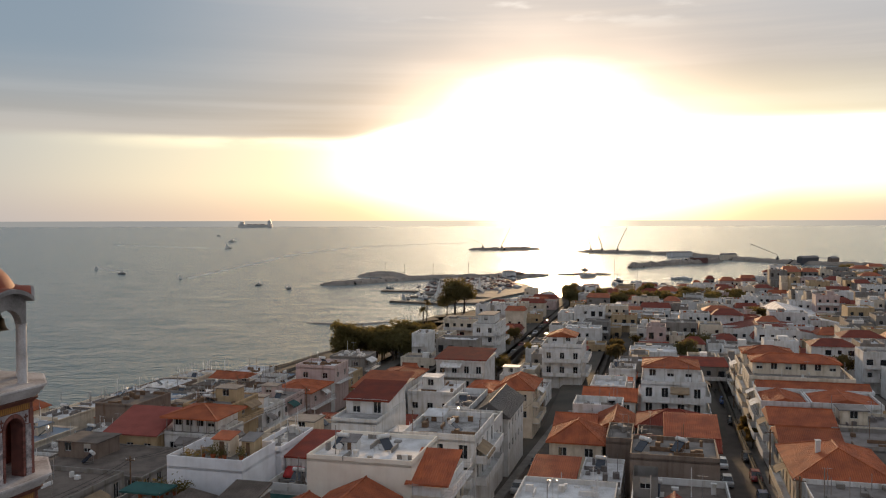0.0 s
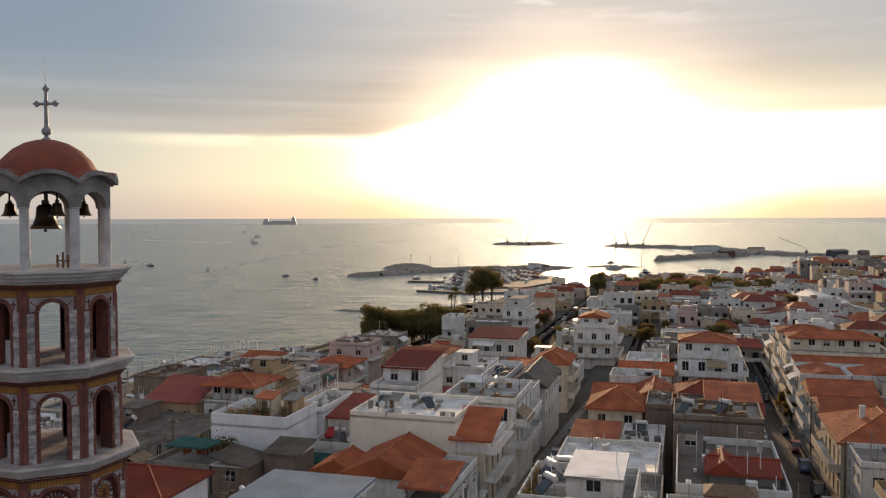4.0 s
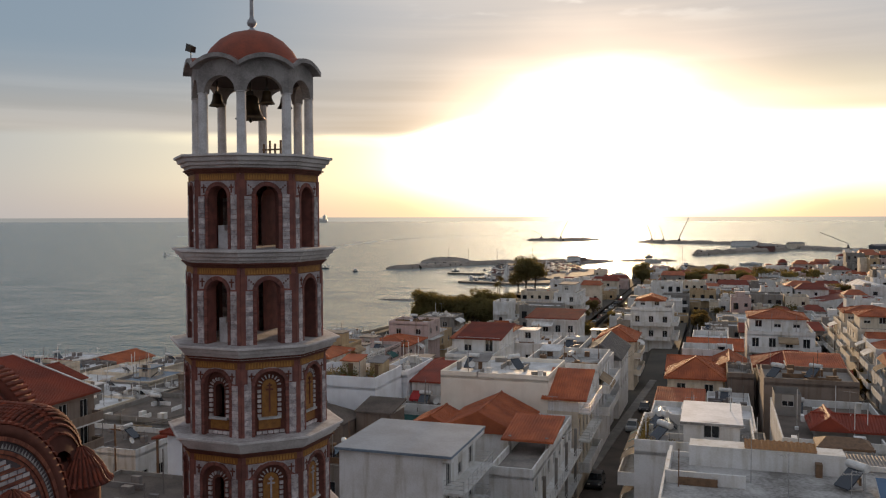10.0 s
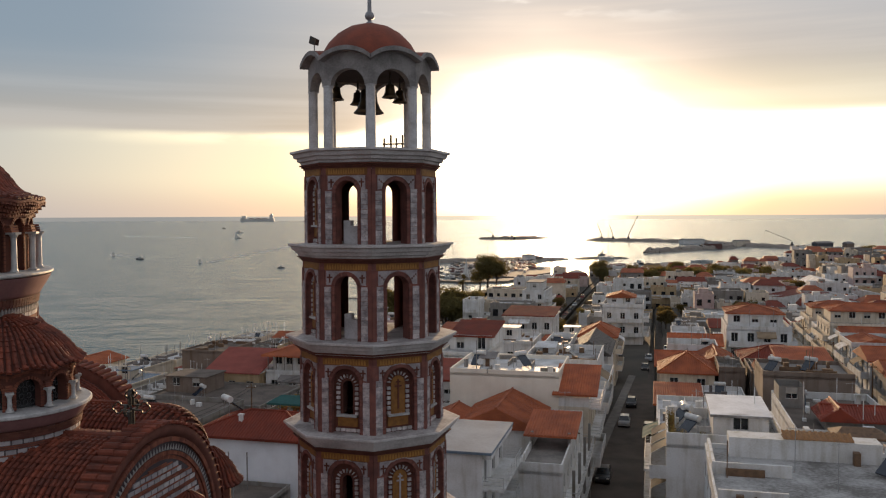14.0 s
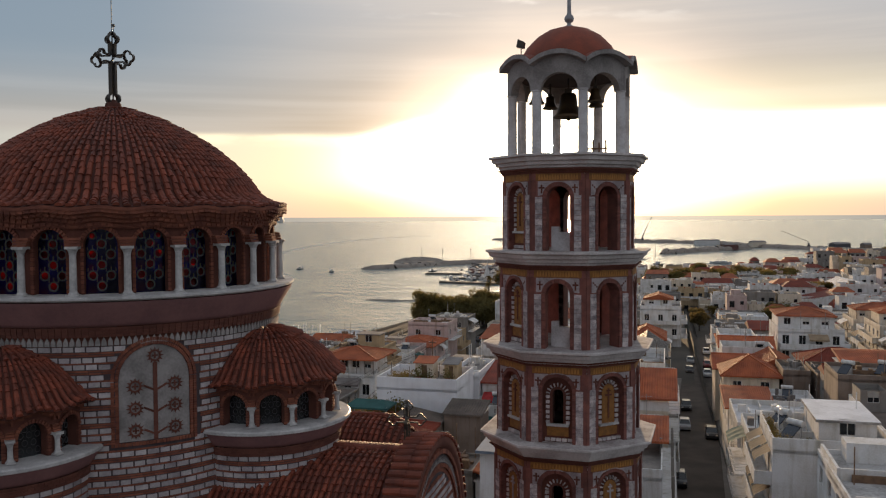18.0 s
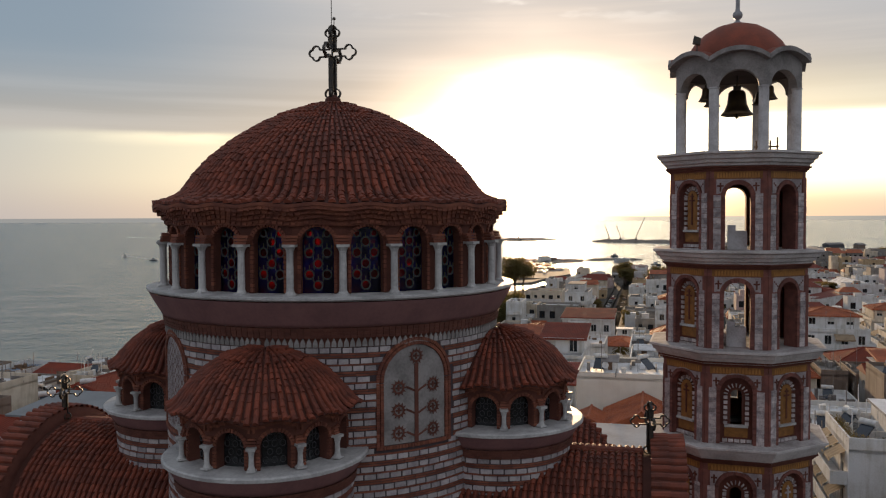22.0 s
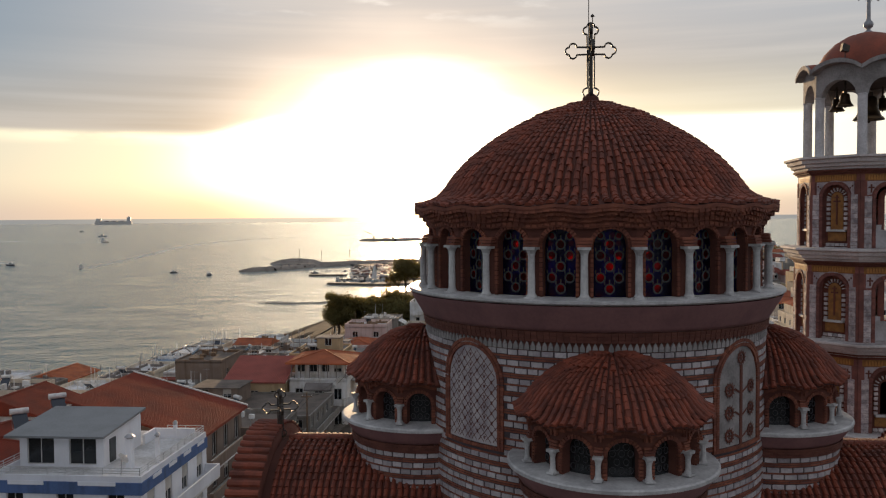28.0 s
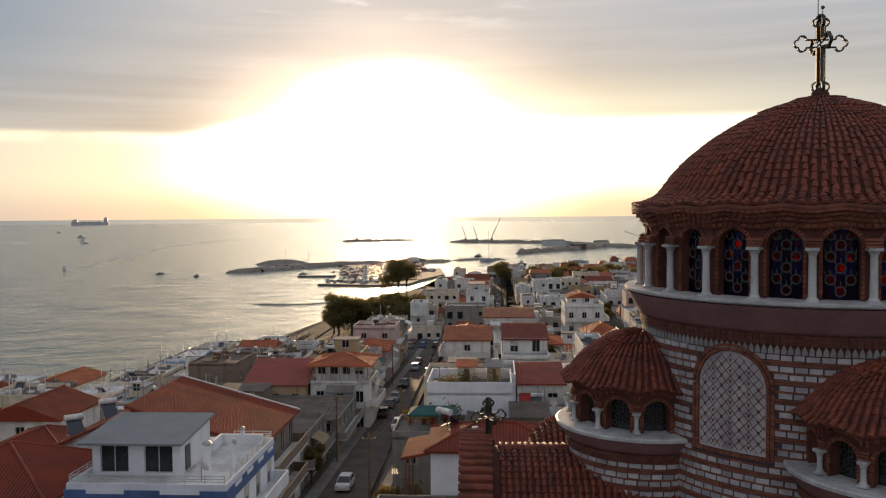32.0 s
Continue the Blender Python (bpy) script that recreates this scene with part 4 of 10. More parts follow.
# low corner rooms between the arms, with tiled lean-to roofs, and a porch apse at the east gable
for k in range(4):
    a = south + (k + 0.5) * math.pi / 2
    cx, cy = 5.9 * math.sqrt(2) * math.cos(a) / 1.05, 5.9 * math.sqrt(2) * math.sin(a) / 1.05
    g = Geo()
    gbox(g, cx - 2.4, cx + 2.4, cy - 2.4, cy + 2.4, 0, 14.6)
    part("corner_room", g, M["brick_dark"], church)
    pr = [(3.55, 14.5), (3.0, 14.9), (2.2, 15.6), (1.2, 16.2), (0.1, 16.5)]
    g = Geo()
    lathe(g, cx, cy, pr, 32)
    cr = part("corner_roof", g, M["tile_bed"], church)
    tl = Pieces("tile", M["tile"], cr, 40)
    dome_tiles(tl, cx, cy, pr, [(0, 0.75, 60), (0.75, 0.97, 30)], lambda x, y, z: False)
    tl.done("tiles_rest")
for sx_ in (1, -1):
    cy, cz, rr_, n = 5.5, 19.4, 2.0, 18
    bed = Geo()
    ends = (3.2, 6.3, 6.8, 7.2, 7.5, 7.7, 7.8)

    def swing(l, full=rr_):
        """The vault's radius along its length: full, then closing in a rounded end."""
        return full if l < 6.3 else full * math.sqrt(max(0.0, 1 - ((l - 6.3) / 1.55) ** 2))
    bed.add([(sx_ * l, cy + swing(l) * math.cos(math.pi * i / n), cz + swing(l) * math.sin(math.pi * i / n)) for l in ends for i in range(n + 1)], [(j * (n + 1) + i, j * (n + 1) + i + 1, (j + 1) * (n + 1) + i + 1, (j + 1) * (n + 1) + i) for j in range(len(ends) - 1) for i in range(n)])
    lathe(bed, sx_ * 5.8, cy, [(1.9, 14.0), (1.9, cz + 0.02), (0.1, cz + 0.03)], 32)
    gbox(bed, min(sx_ * 3.2, sx_ * 5.8), max(sx_ * 3.2, sx_ * 5.8), cy - rr_ + 0.1, cy + rr_ - 0.1, 14.0, cz + 0.02)
    cr = part("corner_vault", bed, M["tile_bed"], church, "small barrel roof of terracotta tiles")
    tl = Pieces("tile", M["tile"], cr, 60)
    for c in range(25):
        l, rl = sx_ * (3.3 + c * 0.18), swing(3.3 + c * 0.18)
        for q in range(26):
            t0, t1 = math.pi * q / 26, math.pi * (q + 1.1) / 26
            if q >= 13:
                t0, t1 = math.pi * (q + 1) / 26, math.pi * (q - 0.1) / 26
            n0, n1 = Vector((0, math.cos(t0), math.sin(t0))), Vector((0, math.cos(t1), math.sin(t1)))
            v, f_ = half_tile(Vector((l, cy, cz)) + n0 * rl, Vector((l, cy, cz)) + n1 * rl, n0, n1, Vector((1, 0, 0)), 0.14, 0.122, 0.075, 0.03)
            tl.add(v, f_, q > 15 and c > 16)
        v, f_ = half_tile(Vector((l - 0.1, cy, cz + rl + 0.03)), Vector((l + 0.1, cy, cz + rl + 0.03)), Vector((0, 0, 1)), Vector((0, 0, 1)), Vector((0, -1, 0)), 0.24, 0.2, 0.11, 0.02)
        tl.add(v, f_, False)
    tl.done("tiles_rest")
for px, py, pr_, pz in ((10.1, 0.8, 1.0, 18.9), (7.7, 6.6, 0.95, 18.5)):
    g = Geo()
    lathe(g, px, py, [(pr_ - 0.3, 0.0), (pr_ - 0.3, pz - 0.15), (pr_ - 0.1, pz)], 28)
    part("porch_turret", g, M["brick"], church)
    pr = [(pr_ + 0.1, pz), (pr_ - 0.05, pz + 0.12), (pr_ * 0.76, pz + 0.55), (pr_ * 0.42, pz + 1.0), (0.06, pz + 1.3)]
    g = Geo()
    lathe(g, px, py, pr, 28)
    po = part("porch_roof", g, M["tile_bed"], church)
    tl = Pieces("tile", M["tile"], po, 0)
    dome_tiles(tl, px, py, pr, [(0, 0.7, 30), (0.7, 0.97, 15)], lambda x, y, z: False, step=0.24)
    tl.done("tiles_rest")

cw = pose(*CH, 0, 0, 0, CHURCH_TURN)


def church_place(x, y, z, turn=0.0):
    return cw @ pose(x, y, z, 0, 0, turn)


big = cross_trefoil("dome_cross", "tall dark metal cross with open trefoil ends", M["iron"], church_place(0, 0, 31.58, 0), 2.05, 0.70, 0.06, True)
rod = Geo()
tube(rod, (-0.05, 0.06, 0.1), (-0.05, 0.06, 4.6), 0.012)
tube(rod, (0.05, 0, 1.95), (0.05, 0, 2.24), 0.012)
lathe(rod, 0.05, 0, [(0.001, 2.2), (0.055, 2.22), (0.045, 2.27), (0.001, 2.3)], 10)
part("lightning_rod", rod, M["iron"], big)
for x_, y_, z_ in ((8.85, 0, 21.86), (-8.95, 0, 21.9), (0, 8.85, 21.71)):
    cross_trefoil("arm_cross", "dark metal cross on the vault's ridge", M["iron"], church_place(x_, y_, z_, 103 if x_ > 0 else 112 if x_ < 0 else 10), 1.38, 0.52, 0.05, True)
# ---- the bell tower: eight-sided, storeys of arched openings, open lantern with a red dome ----
TW = (-18.69, 33.06)
TOWER_TURN = -17.1
tower = thing("bell_tower", "tall octagonal brick bell tower with pale stone trim and red dome", "bell tower", pose(*TW, 0, 0, 0, TOWER_TURN))
C8 = math.cos(math.pi / 8)


def octo(g, prof, a0=math.pi / 8):
    """A profile of (apothem, z) round eight sides."""
    lathe(g, 0, 0, [(r / C8, z) for r, z in prof], 8, off=a0)


def opening_kind(level, k):
    """k counts the sides from the south one, eastwards."""
    if level <= 1:
        return "closed" if k in (7, 6) else "open"
    return "window" if k in (0, 4) else "mosaic"


quoins = Pieces("quoin_stone", M["quoin"], tower, 130)


M["quoin_light"] = mat("pale_surround_stone", (0.60, 0.54, 0.53), (0.34, 0.30, 0.30), 0.8, 4.0, 25, 0.4, vary=0.25, island=True)


def split_boxes(name, g, material, parent, near):
    """Near the path each stone is a part of its own; further off they stay joined."""
    if not near:
        tagged(part(name, g, material, parent), kind="stuff")
        return
    for i in range(len(g.v) // 8):
        one = Geo()
        one.add(g.v[8 * i:8 * i + 8], [tuple(j - 8 * i for j in f) for f in g.f if min(f) >= 8 * i and max(f) < 8 * i + 8])
        part(name, one, material, parent)


def storey(level, z0, z1, ap):
    """One storey from ledge z0 to the underside of the cornice at z1."""
    st = thing("storey", "", "")
    st.parent = tower
    st["label"] = "tower storey with arched openings between brick corner posts"
    w = 2 * ap * math.tan(math.pi / 8)
    H = z1 - z0
    zt = z0 + H * 0.865           # top of the window field
    for k in range(8):
        a = south + k * math.pi / 4
        fn = plane_fn(0, 0, ap, a)
        kind = opening_kind(level, k)
        ow = w * (0.44 if kind != "mosaic" else 0.46)
        zs = zt - 0.20 - ow / 2
        wall = Geo()
        if kind == "open":
            arch_wall(wall, fn, w - 0.02, z0, z1, ow, zs, 1.15 if k in (4, 5) else 0.55)
        else:
            arch_wall(wall, fn, w - 0.02, z0, z1, ow * 1.18, zs, 0.28)
        part("wall", wall, M["brick_mauve"], st)
        # stone quoins beside the opening
        rnd = random.Random(level * 10 + k)
        for s in (-1, 1):
            xc, z = s * (ow * 0.5 + 0.28 if kind == "open" else ow * 0.59 + 0.26), z0 + 0.10
            while z < zt - 0.62:
                h = rnd.uniform(0.13, 0.24)
                e = rnd.uniform(0.0, 0.02)
                q_ = Geo()
                fbox(q_, fn, xc - 0.13, xc + 0.13, z, min(z + h, zt - 0.5) - 0.012, -0.035 - e, 0.05)
                quoins.add(q_.v, q_.f, k in (7, 0, 1))
                z += h
        # spandrel plates with dark inlay
        sp = Geo()
        for s in (-1, 1):
            n = 8
            top = []
            R = ow / 2 * (1 if kind == "open" else 1.18) + 0.16
            xo = w / 2 - 0.24
            pts = []
            for i in range(n + 1):
                t = math.pi / 2 * i / n
                pts.append((R * math.cos(t), zs + R * math.sin(t)))
            pts = [p for p in pts if p[0] < xo]
            if len(pts) > 2:
                pts = [(xo, max(zs + 0.02, zt - 0.55))] + [(pts[0][0], max(zs + 0.02, zt - 0.55))] * (pts[0][1] > zt - 0.55) + [p for p in pts if p[1] >= zt - 0.56] + [(0.03, zt - 0.02)] * 0 + [(pts[-1][0], zt - 0.02), (xo, zt - 0.02)]
                m_ = len(pts)
                sp.add([fn(s * x, z, -0.02) for x, z in pts] + [fn(s * x, z, 0.03) for x, z in pts], [tuple(range(m_))] + [(i, (i + 1) % m_, m_ + (i + 1) % m_, m_ + i) for i in range(m_)])
        part("spandrel", sp, M["spandrel"], st, "mauve-grey spandrel with inlaid marks")
        ink = Geo()
        for s in (-1, 1):
            xx, zz = s * (w / 2 - 0.38), zt - 0.26
            if level >= 2 or k % 2 == 0:
                fbox(ink, fn, xx - 0.11, xx + 0.11, zz - 0.03, zz + 0.03, -0.03, 0.0)
                fbox(ink, fn, xx - 0.03, xx + 0.03, zz - 0.2, zz + 0.12, -0.032, 0.0)
            else:
                for q in (-1, 0, 1):
                    fbox(ink, fn, xx + q * 0.08 - 0.025, xx + q * 0.08 + 0.025, zz - 0.03 + q * s * 0.07, zz + 0.04 + q * s * 0.07, -0.03, 0.0)
        tagged(part("inlay", ink, M["brick_dark"], st), kind="stuff")
        # arch ring
        ar = Geo()
        r0 = ow / 2 * (1 if kind == "open" else 1.18)
        voussoirs(ar.add, fn, r0, r0 + 0.12, zs, 24, -0.045, 0.08, gap=0.07)
        for s in (-1, 1):
            z = z0 + 0.02
            while z < zs:
                fbox(ar, fn, min(s * r0, s * (r0 + 0.12)), max(s * r0, s * (r0 + 0.12)), z, z + 0.062, -0.04, 0.06)
                z += 0.072
        tagged(part("arch_ring", ar, M["brick_mauve"], st), kind="stuff")
        if kind != "open":
            fill = Geo()
            if kind == "window":
                arch_wall(fill, lambda x, z, d: fn(x, z, d + 0.2), ow * 1.18, z0, zt - 0.1, ow * 0.42, zs - 0.12, 0.4, zb=z0 + H * 0.27)
                part("infill", fill, M["brick_dark"], st)
            else:
                arch_fill(fill, fn, ow * 1.18, z0, zs, 0.2)
                part("infill", fill, M["brick_dark"], st)
                mo = Geo()
                arch_fill(mo, fn, ow * 0.56, z0 + H * 0.27, zs - 0.02, 0.14)
                mp = part("mosaic", mo, M["ochre"], st, "ochre mosaic in a round-headed niche")
                fig = Geo()
                fbox(fig, fn, -0.03, 0.03, z0 + H * 0.33, zs + 0.12, 0.11, 0.15)
                fbox(fig, fn, -0.14, 0.14, zs - 0.16, zs - 0.10, 0.11, 0.15)
                fbox(fig, fn, -0.09, 0.09, zs + 0.0, zs + 0.05, 0.11, 0.15)
                part("inlaid_cross", fig, M["stone"] if level > 2 else M["brick_dark"], mp)
            bl = Geo()
            zsw = zs - 0.12 if kind == "window" else zs - 0.02
            rr = ow * 0.30
            voussoirs(bl.add, fn, rr + 0.02, rr + 0.15, zsw, 9, 0.12, 0.22, gap=0.36)
            z = z0 + H * 0.27
            while z < zsw - 0.08:
                for s in (-1, 1):
                    xa, xb = s * (rr + 0.02), s * (rr + 0.15)
                    fbox(bl, fn, min(xa, xb), max(xa, xb), z, z + 0.11, 0.12, 0.22)
                z += 0.185
            split_boxes("surround_stone", bl, M["quoin_light"], st, k in (7, 0, 1) and level in (2, 3))
            sl = Geo()
            fbox(sl, fn, -rr - 0.12, rr + 0.12, z0 + H * 0.245, z0 + H * 0.27, 0.03, 0.22)
            part("sill", sl, M["marble"], st)
            lo = Geo()
            for row in range(2):
                z = z0 + 0.05 + row * 0.15
                for q in range(5):
                    xa = -ow * 0.55 + (q + 0.25 * (row % 2)) * ow * 0.22
                    fbox(lo, fn, xa, xa + ow * 0.18, z, z + 0.11, 0.12, 0.22)
            split_boxes("foot_stone", lo, M["quoin_light"], st, k in (7, 0, 1) and level in (2, 3))
            ob = Geo()
            fbox(ob, fn, -ow * 0.42, ow * 0.42, z0 + H * 0.125, z0 + H * 0.235, 0.15, 0.22)
            part("ochre_band", ob, M["ochre"], st)
        # corner post
        xp = w / 2
        posts = Geo()
        fbox(posts, fn, -xp, -xp + 0.17, z0, zt + 0.02, -0.03, 0.12)
        fa = plane_fn(0, 0, ap, a - math.pi / 4)
        fbox(posts, fa, xp - 0.17, xp, z0, zt + 0.02, -0.03, 0.12)
        part("corner_post", posts, M["brick_mauve"], st)
        # ochre frieze of small arches
        fr = Geo()
        fbox(fr, fn, -w / 2 + 0.16, w / 2 - 0.16, zt + 0.0, zt + 0.27, -0.012, 0.05)
        part("frieze", fr, M["ochre"], st)
        ft = Geo()
        n = 15
        for i in range(n):
            xx = (i - (n - 1) / 2) * (w - 0.5) / n
            ft.add([fn(xx - 0.042, zt + 0.03, -0.03), fn(xx + 0.042, zt + 0.03, -0.03), fn(xx + 0.03, zt + 0.16, -0.03), fn(xx, zt + 0.24, -0.03), fn(xx - 0.03, zt + 0.16, -0.03)], [(0, 1, 2, 3, 4)])
        part("frieze_pattern", ft, M["ochre_light"], st)
    # brick courses and stepped cornice
    cb = Geo()
    octo(cb, [(ap - 0.1, z1 - 0.16), (ap + 0.05, z1 - 0.16), (ap + 0.05, z1 - 0.10), (ap + 0.12, z1 - 0.09), (ap + 0.12, z1 - 0.03), (ap + 0.2, z1 - 0.02), (ap + 0.2, z1 + 0.03), (ap - 0.3, z1 + 0.03)])
    part("corbel_bricks", cb, M["brick_dark"], st)
    return st


# ledge tops and apothems, upwards
LV = [(4, 12.75, 2.82), (3, 16.27, 2.71), (2, 19.78, 2.60), (1, 23.28, 2.49), (0, 26.80, 2.38)]
for level, z0, ap in LV:
    storey(level, z0, z0 + 3.12, ap)
for (level, z0, ap), up_ in zip(LV + [(-1, 30.34, 2.27)], (0.13, 0.13, 0.14, 0.07, 0.12, 0.13)):
    prev, z0 = ap + 0.07, z0 + up_
    cn = Geo()
    octo(cn, [(prev - 0.4, z0 - 0.50), (prev + 0.18, z0 - 0.50), (prev + 0.20, z0 - 0.42), (prev + 0.30, z0 - 0.39), (prev + 0.33, z0 - 0.28), (prev + 0.43, z0 - 0.25), (prev + 0.47, z0 - 0.12), (prev + 0.57, z0 - 0.08), (prev + 0.57, z0), (prev + 0.50, z0)])
    co = part("cornice", cn, M["moulding"], tower, "pale painted cornice of stepped mouldings")
    tp = Geo()
    octo(tp, [(prev + 0.51, z0 - 0.01), (prev + 0.50, z0 + 0.006), (ap - 0.2, z0 + 0.02), (0.01, z0 + 0.02)])
    part("ledge_top", tp, M["ledge"], co, "weathered grey top of the ledge")
quoins.done("quoin_stones_rest")
base = Geo()
octo(base, [(3.0, 0), (3.0, 12.35)])
part("lower_shaft", base, M["brick_mauve"], tower)
# white plaster shafts seen inside two storeys
for z0 in (23.3, 26.82):
    g = Geo()
    gbox(g, -0.34, 0.34, -1.9, -1.6, z0, z0 + 0.80)
    gbox(g, -0.34, -0.06, -1.9, -1.6, z0 + 0.80, z0 + 1.0)
    part("stair_parapet", g, M["column_paint"], tower, "white stepped stair parapet")

# open belfry
LZ = 30.36
for i in range(8):
    a = south + (i + 0.5) * math.pi / 4
    g = Geo()
    lathe(g, 0, 0, [(0.001, 0.0), (0.21, 0.0), (0.21, 0.1), (0.185, 0.14), (0.175, 2.4), (0.2, 2.42), (0.2, 2.46), (0.001, 2.46)], 14)
    c = part("lantern_column", g, M["column_paint"], tower)
    c.matrix_basis = pose(2.22 * math.cos(a), 2.22 * math.sin(a), LZ)
arc_ap = 2.22
aw = 2 * arc_ap * math.tan(math.pi / 8)
for k in range(8):
    a = south + k * math.pi / 4
    fn = plane_fn(0, 0, arc_ap, a)
    g = Geo()
    n = 14
    r, zs = aw / 2 - 0.24, LZ + 2.44
    # arch wall with a scalloped, oversailing top
    bot = [(-aw / 2, zs), (-r, zs)] + [(r * math.cos(math.pi - math.pi * i / n), zs + r * math.sin(math.pi * i / n) * 0.92) for i in range(1, n)] + [(r, zs), (aw / 2, zs)]
    up = [(x, zs + 0.92 + 0.36 * max(0.0, math.cos(x / aw * math.pi)) ** 0.8) for x, _ in bot]
    m_ = len(bot)
    for d in (0.0,):
        vs = [fn(x, z, 0) for x, z in bot] + [fn(x, z, 0) for x, z in up] + [fn(x, z, 0.34) for x, z in bot] + [fn(x, z, 0.34) for x, z in up]
        fs = []
        for i in range(m_ - 1):
            fs += [(i, i + 1, m_ + i + 1, m_ + i), (2 * m_ + i + 1, 2 * m_ + i, 3 * m_ + i, 3 * m_ + i + 1), (i, 2 * m_ + i, 2 * m_ + i + 1, i + 1)]
        g.add(vs, fs)
    part("lantern_arch", g, M["cement"], tower)
    e = Geo()
    vs = []
    for dd, dz in ((-0.30, -0.02), (-0.30, 0.14), (0.9, 0.20), (0.4, -0.05)):
        vs += [fn(x * (1 + max(0, -dd) * 0.42 - max(0, dd) * 0.42), z + dz, dd) for x, z in up]
    fs = [(j * m_ + i, j * m_ + i + 1, (j + 1) % 4 * m_ + i + 1, (j + 1) % 4 * m_ + i) for j in range(4) for i in range(m_ - 1)]
    e.add(vs, fs)
    part("scallop_eave", e, M["cement"], tower, "curved grey concrete eave")
    rd = Geo()
    vs = []
    for dd, dz in ((-0.20, 0.155), (0.55, 0.26)):
        vs += [fn(x * (1 - dd * 0.42), z + dz - (0.0 if dd < 0 else 0.05), dd) for x, z in up]
    rd.add(vs, [(i, i + 1, m_ + i + 1, m_ + i) for i in range(m_ - 1)])
    part("eave_coat", rd, M["dome_red"], tower)
dm = Geo()
lathe(dm, 0, 0, [(2.02, 33.62), (1.98, 33.9), (1.85, 34.3), (1.62, 34.68), (1.25, 35.06), (0.8, 35.33), (0.35, 35.46), (0.05, 35.49)], 40)
part("dome", dm, M["dome_red"], tower, "smooth red painted dome", True)
ce = Geo()
lathe(ce, 0, 0, [(0.01, 33.5), (2.1, 33.45)], 24)
part("lantern_ceiling", ce, M["niche"], tower)
fin = Geo()
lathe(fin, 0, 0, [(0.16, 35.46), (0.16, 35.52), (0.08, 35.58), (0.08, 35.64), (0.16, 35.70), (0.19, 35.80), (0.16, 35.90), (0.09, 35.97), (0.08, 36.05), (0.06, 37.35)], 14)
part("finial", fin, M["cross_grey"], tower, "", True)


def bell_cross():
    t = thing("tower_cross", "grey metal cross with flared arms and a spike", "cross", pose(TW[0], TW[1], 36.2, 0, 0, -6))
    g = Geo()
    tube(g, (0, 0, 0), (0, 0, 1.3), 0.055)
    tube(g, (-0.42, 0, 0.68), (0.42, 0, 0.68), 0.055)
    for x, z, dx, dz in ((-0.45, 0.68, 1, 0), (0.45, 0.68, 1, 0), (0, 1.32, 0, 1)):
        e = 1 if x > 0 or dz else -1
        P0, P1 = Vector((dx * e, 0, dz)), Vector((dz, 0, dx))
        c0 = Vector((x, 0, z)) - P0 * 0.16
        g.add([c0 + P1 * o + P0 * l_ + Vector((0, y_, 0)) for y_ in (-0.045, 0.045) for o, l_ in ((-0.06, 0.0), (-0.13, 0.12), (-0.05, 0.17), (0.0, 0.27), (0.05, 0.17), (0.13, 0.12), (0.06, 0.0))],
              [(0, 1, 2, 3, 4, 5, 6), (13, 12, 11, 10, 9, 8, 7)] + [(i, i + 7, (i + 1) % 7 + 7, (i + 1) % 7) for i in range(7)])
    part("arm", g, M["cross_grey"], t)
    g = Geo()
    for q in range(4):
        c, s = math.cos(math.pi / 4 + q * math.pi / 2), math.sin(math.pi / 4 + q * math.pi / 2)
        tube(g, (0.05 * c, 0, 0.68 + 0.05 * s), (0.2 * c, 0, 0.68 + 0.2 * s), 0.02, 0.004, 6)
    part("rays", g, M["cross_grey"], t)
    g = Geo()
    tube(g, (0, 0, 1.3), (0, 0, 2.45), 0.018, 0.008, 6)
    part("spike", g, M["cross_grey"], t)


bell_cross()


def bell(x, y, z, s):
    t = thing("bell", "dark bronze church bell hanging in the lantern", "bell", pose(TW[0], TW[1], 0, 0, 0, TOWER_TURN) @ pose(x, y, z), "bells")
    g = Geo()
    lathe(g, 0, 0, [(0.05 * s, 0), (0.2 * s, -0.02 * s), (0.27 * s, -0.1 * s), (0.31 * s, -0.45 * s), (0.40 * s, -0.68 * s), (0.52 * s, -0.82 * s), (0.50 * s, -0.84 * s), (0.36 * s, -0.7 * s)], 24)
    part("bell_body", g, M["bronze"], t, "", True)
    g = Geo()
    tube(g, (0, 0, -0.1 * s), (0, 0, -0.86 * s), 0.025 * s)
    lathe(g, 0, 0, [(0.001, -0.96 * s), (0.07 * s, -0.9 * s), (0.001, -0.82 * s)], 10)
    part("clapper", g, M["iron"], t)
    g = Geo()
    tube(g, (0, 0, 0), (0, 0, 33.5 - z), 0.04)
    gbox(g, -0.12 * s, 0.12 * s, -0.04, 0.04, 0, 0.14 * s)
    part("hanger", g, M["iron"], t)


for b in ((0, -0.15, 32.95, 1.15), (-1.1, -0.8, 33.0, 0.62), (1.1, -0.7, 33.0, 0.62), (-0.9, 0.9, 33.0, 0.62), (0.9, 0.95, 33.0, 0.6)):
    bell(*b)
stand = thing("wooden_rack", "small weathered wooden rack on the lantern floor", "rack", pose(TW[0], TW[1], LZ + 0.13, 0, 0, TOWER_TURN) @ pose(1.05, -0.3, 0))
for x, y in ((-0.35, 0), (-0.08, 0), (0.15, 0), (0.4, 0)):
    g = Geo()
    gbox(g, x - 0.03, x + 0.03, -0.03, 0.03, 0, 0.62 if x in (-0.08, 0.4) else 0.5)
    part("post", g, M["wood"], stand)
g = Geo()
gbox(g, -0.42, 0.45, -0.02, 0.02, 0.24, 0.30)
part("rail", g, M["wood"], stand)
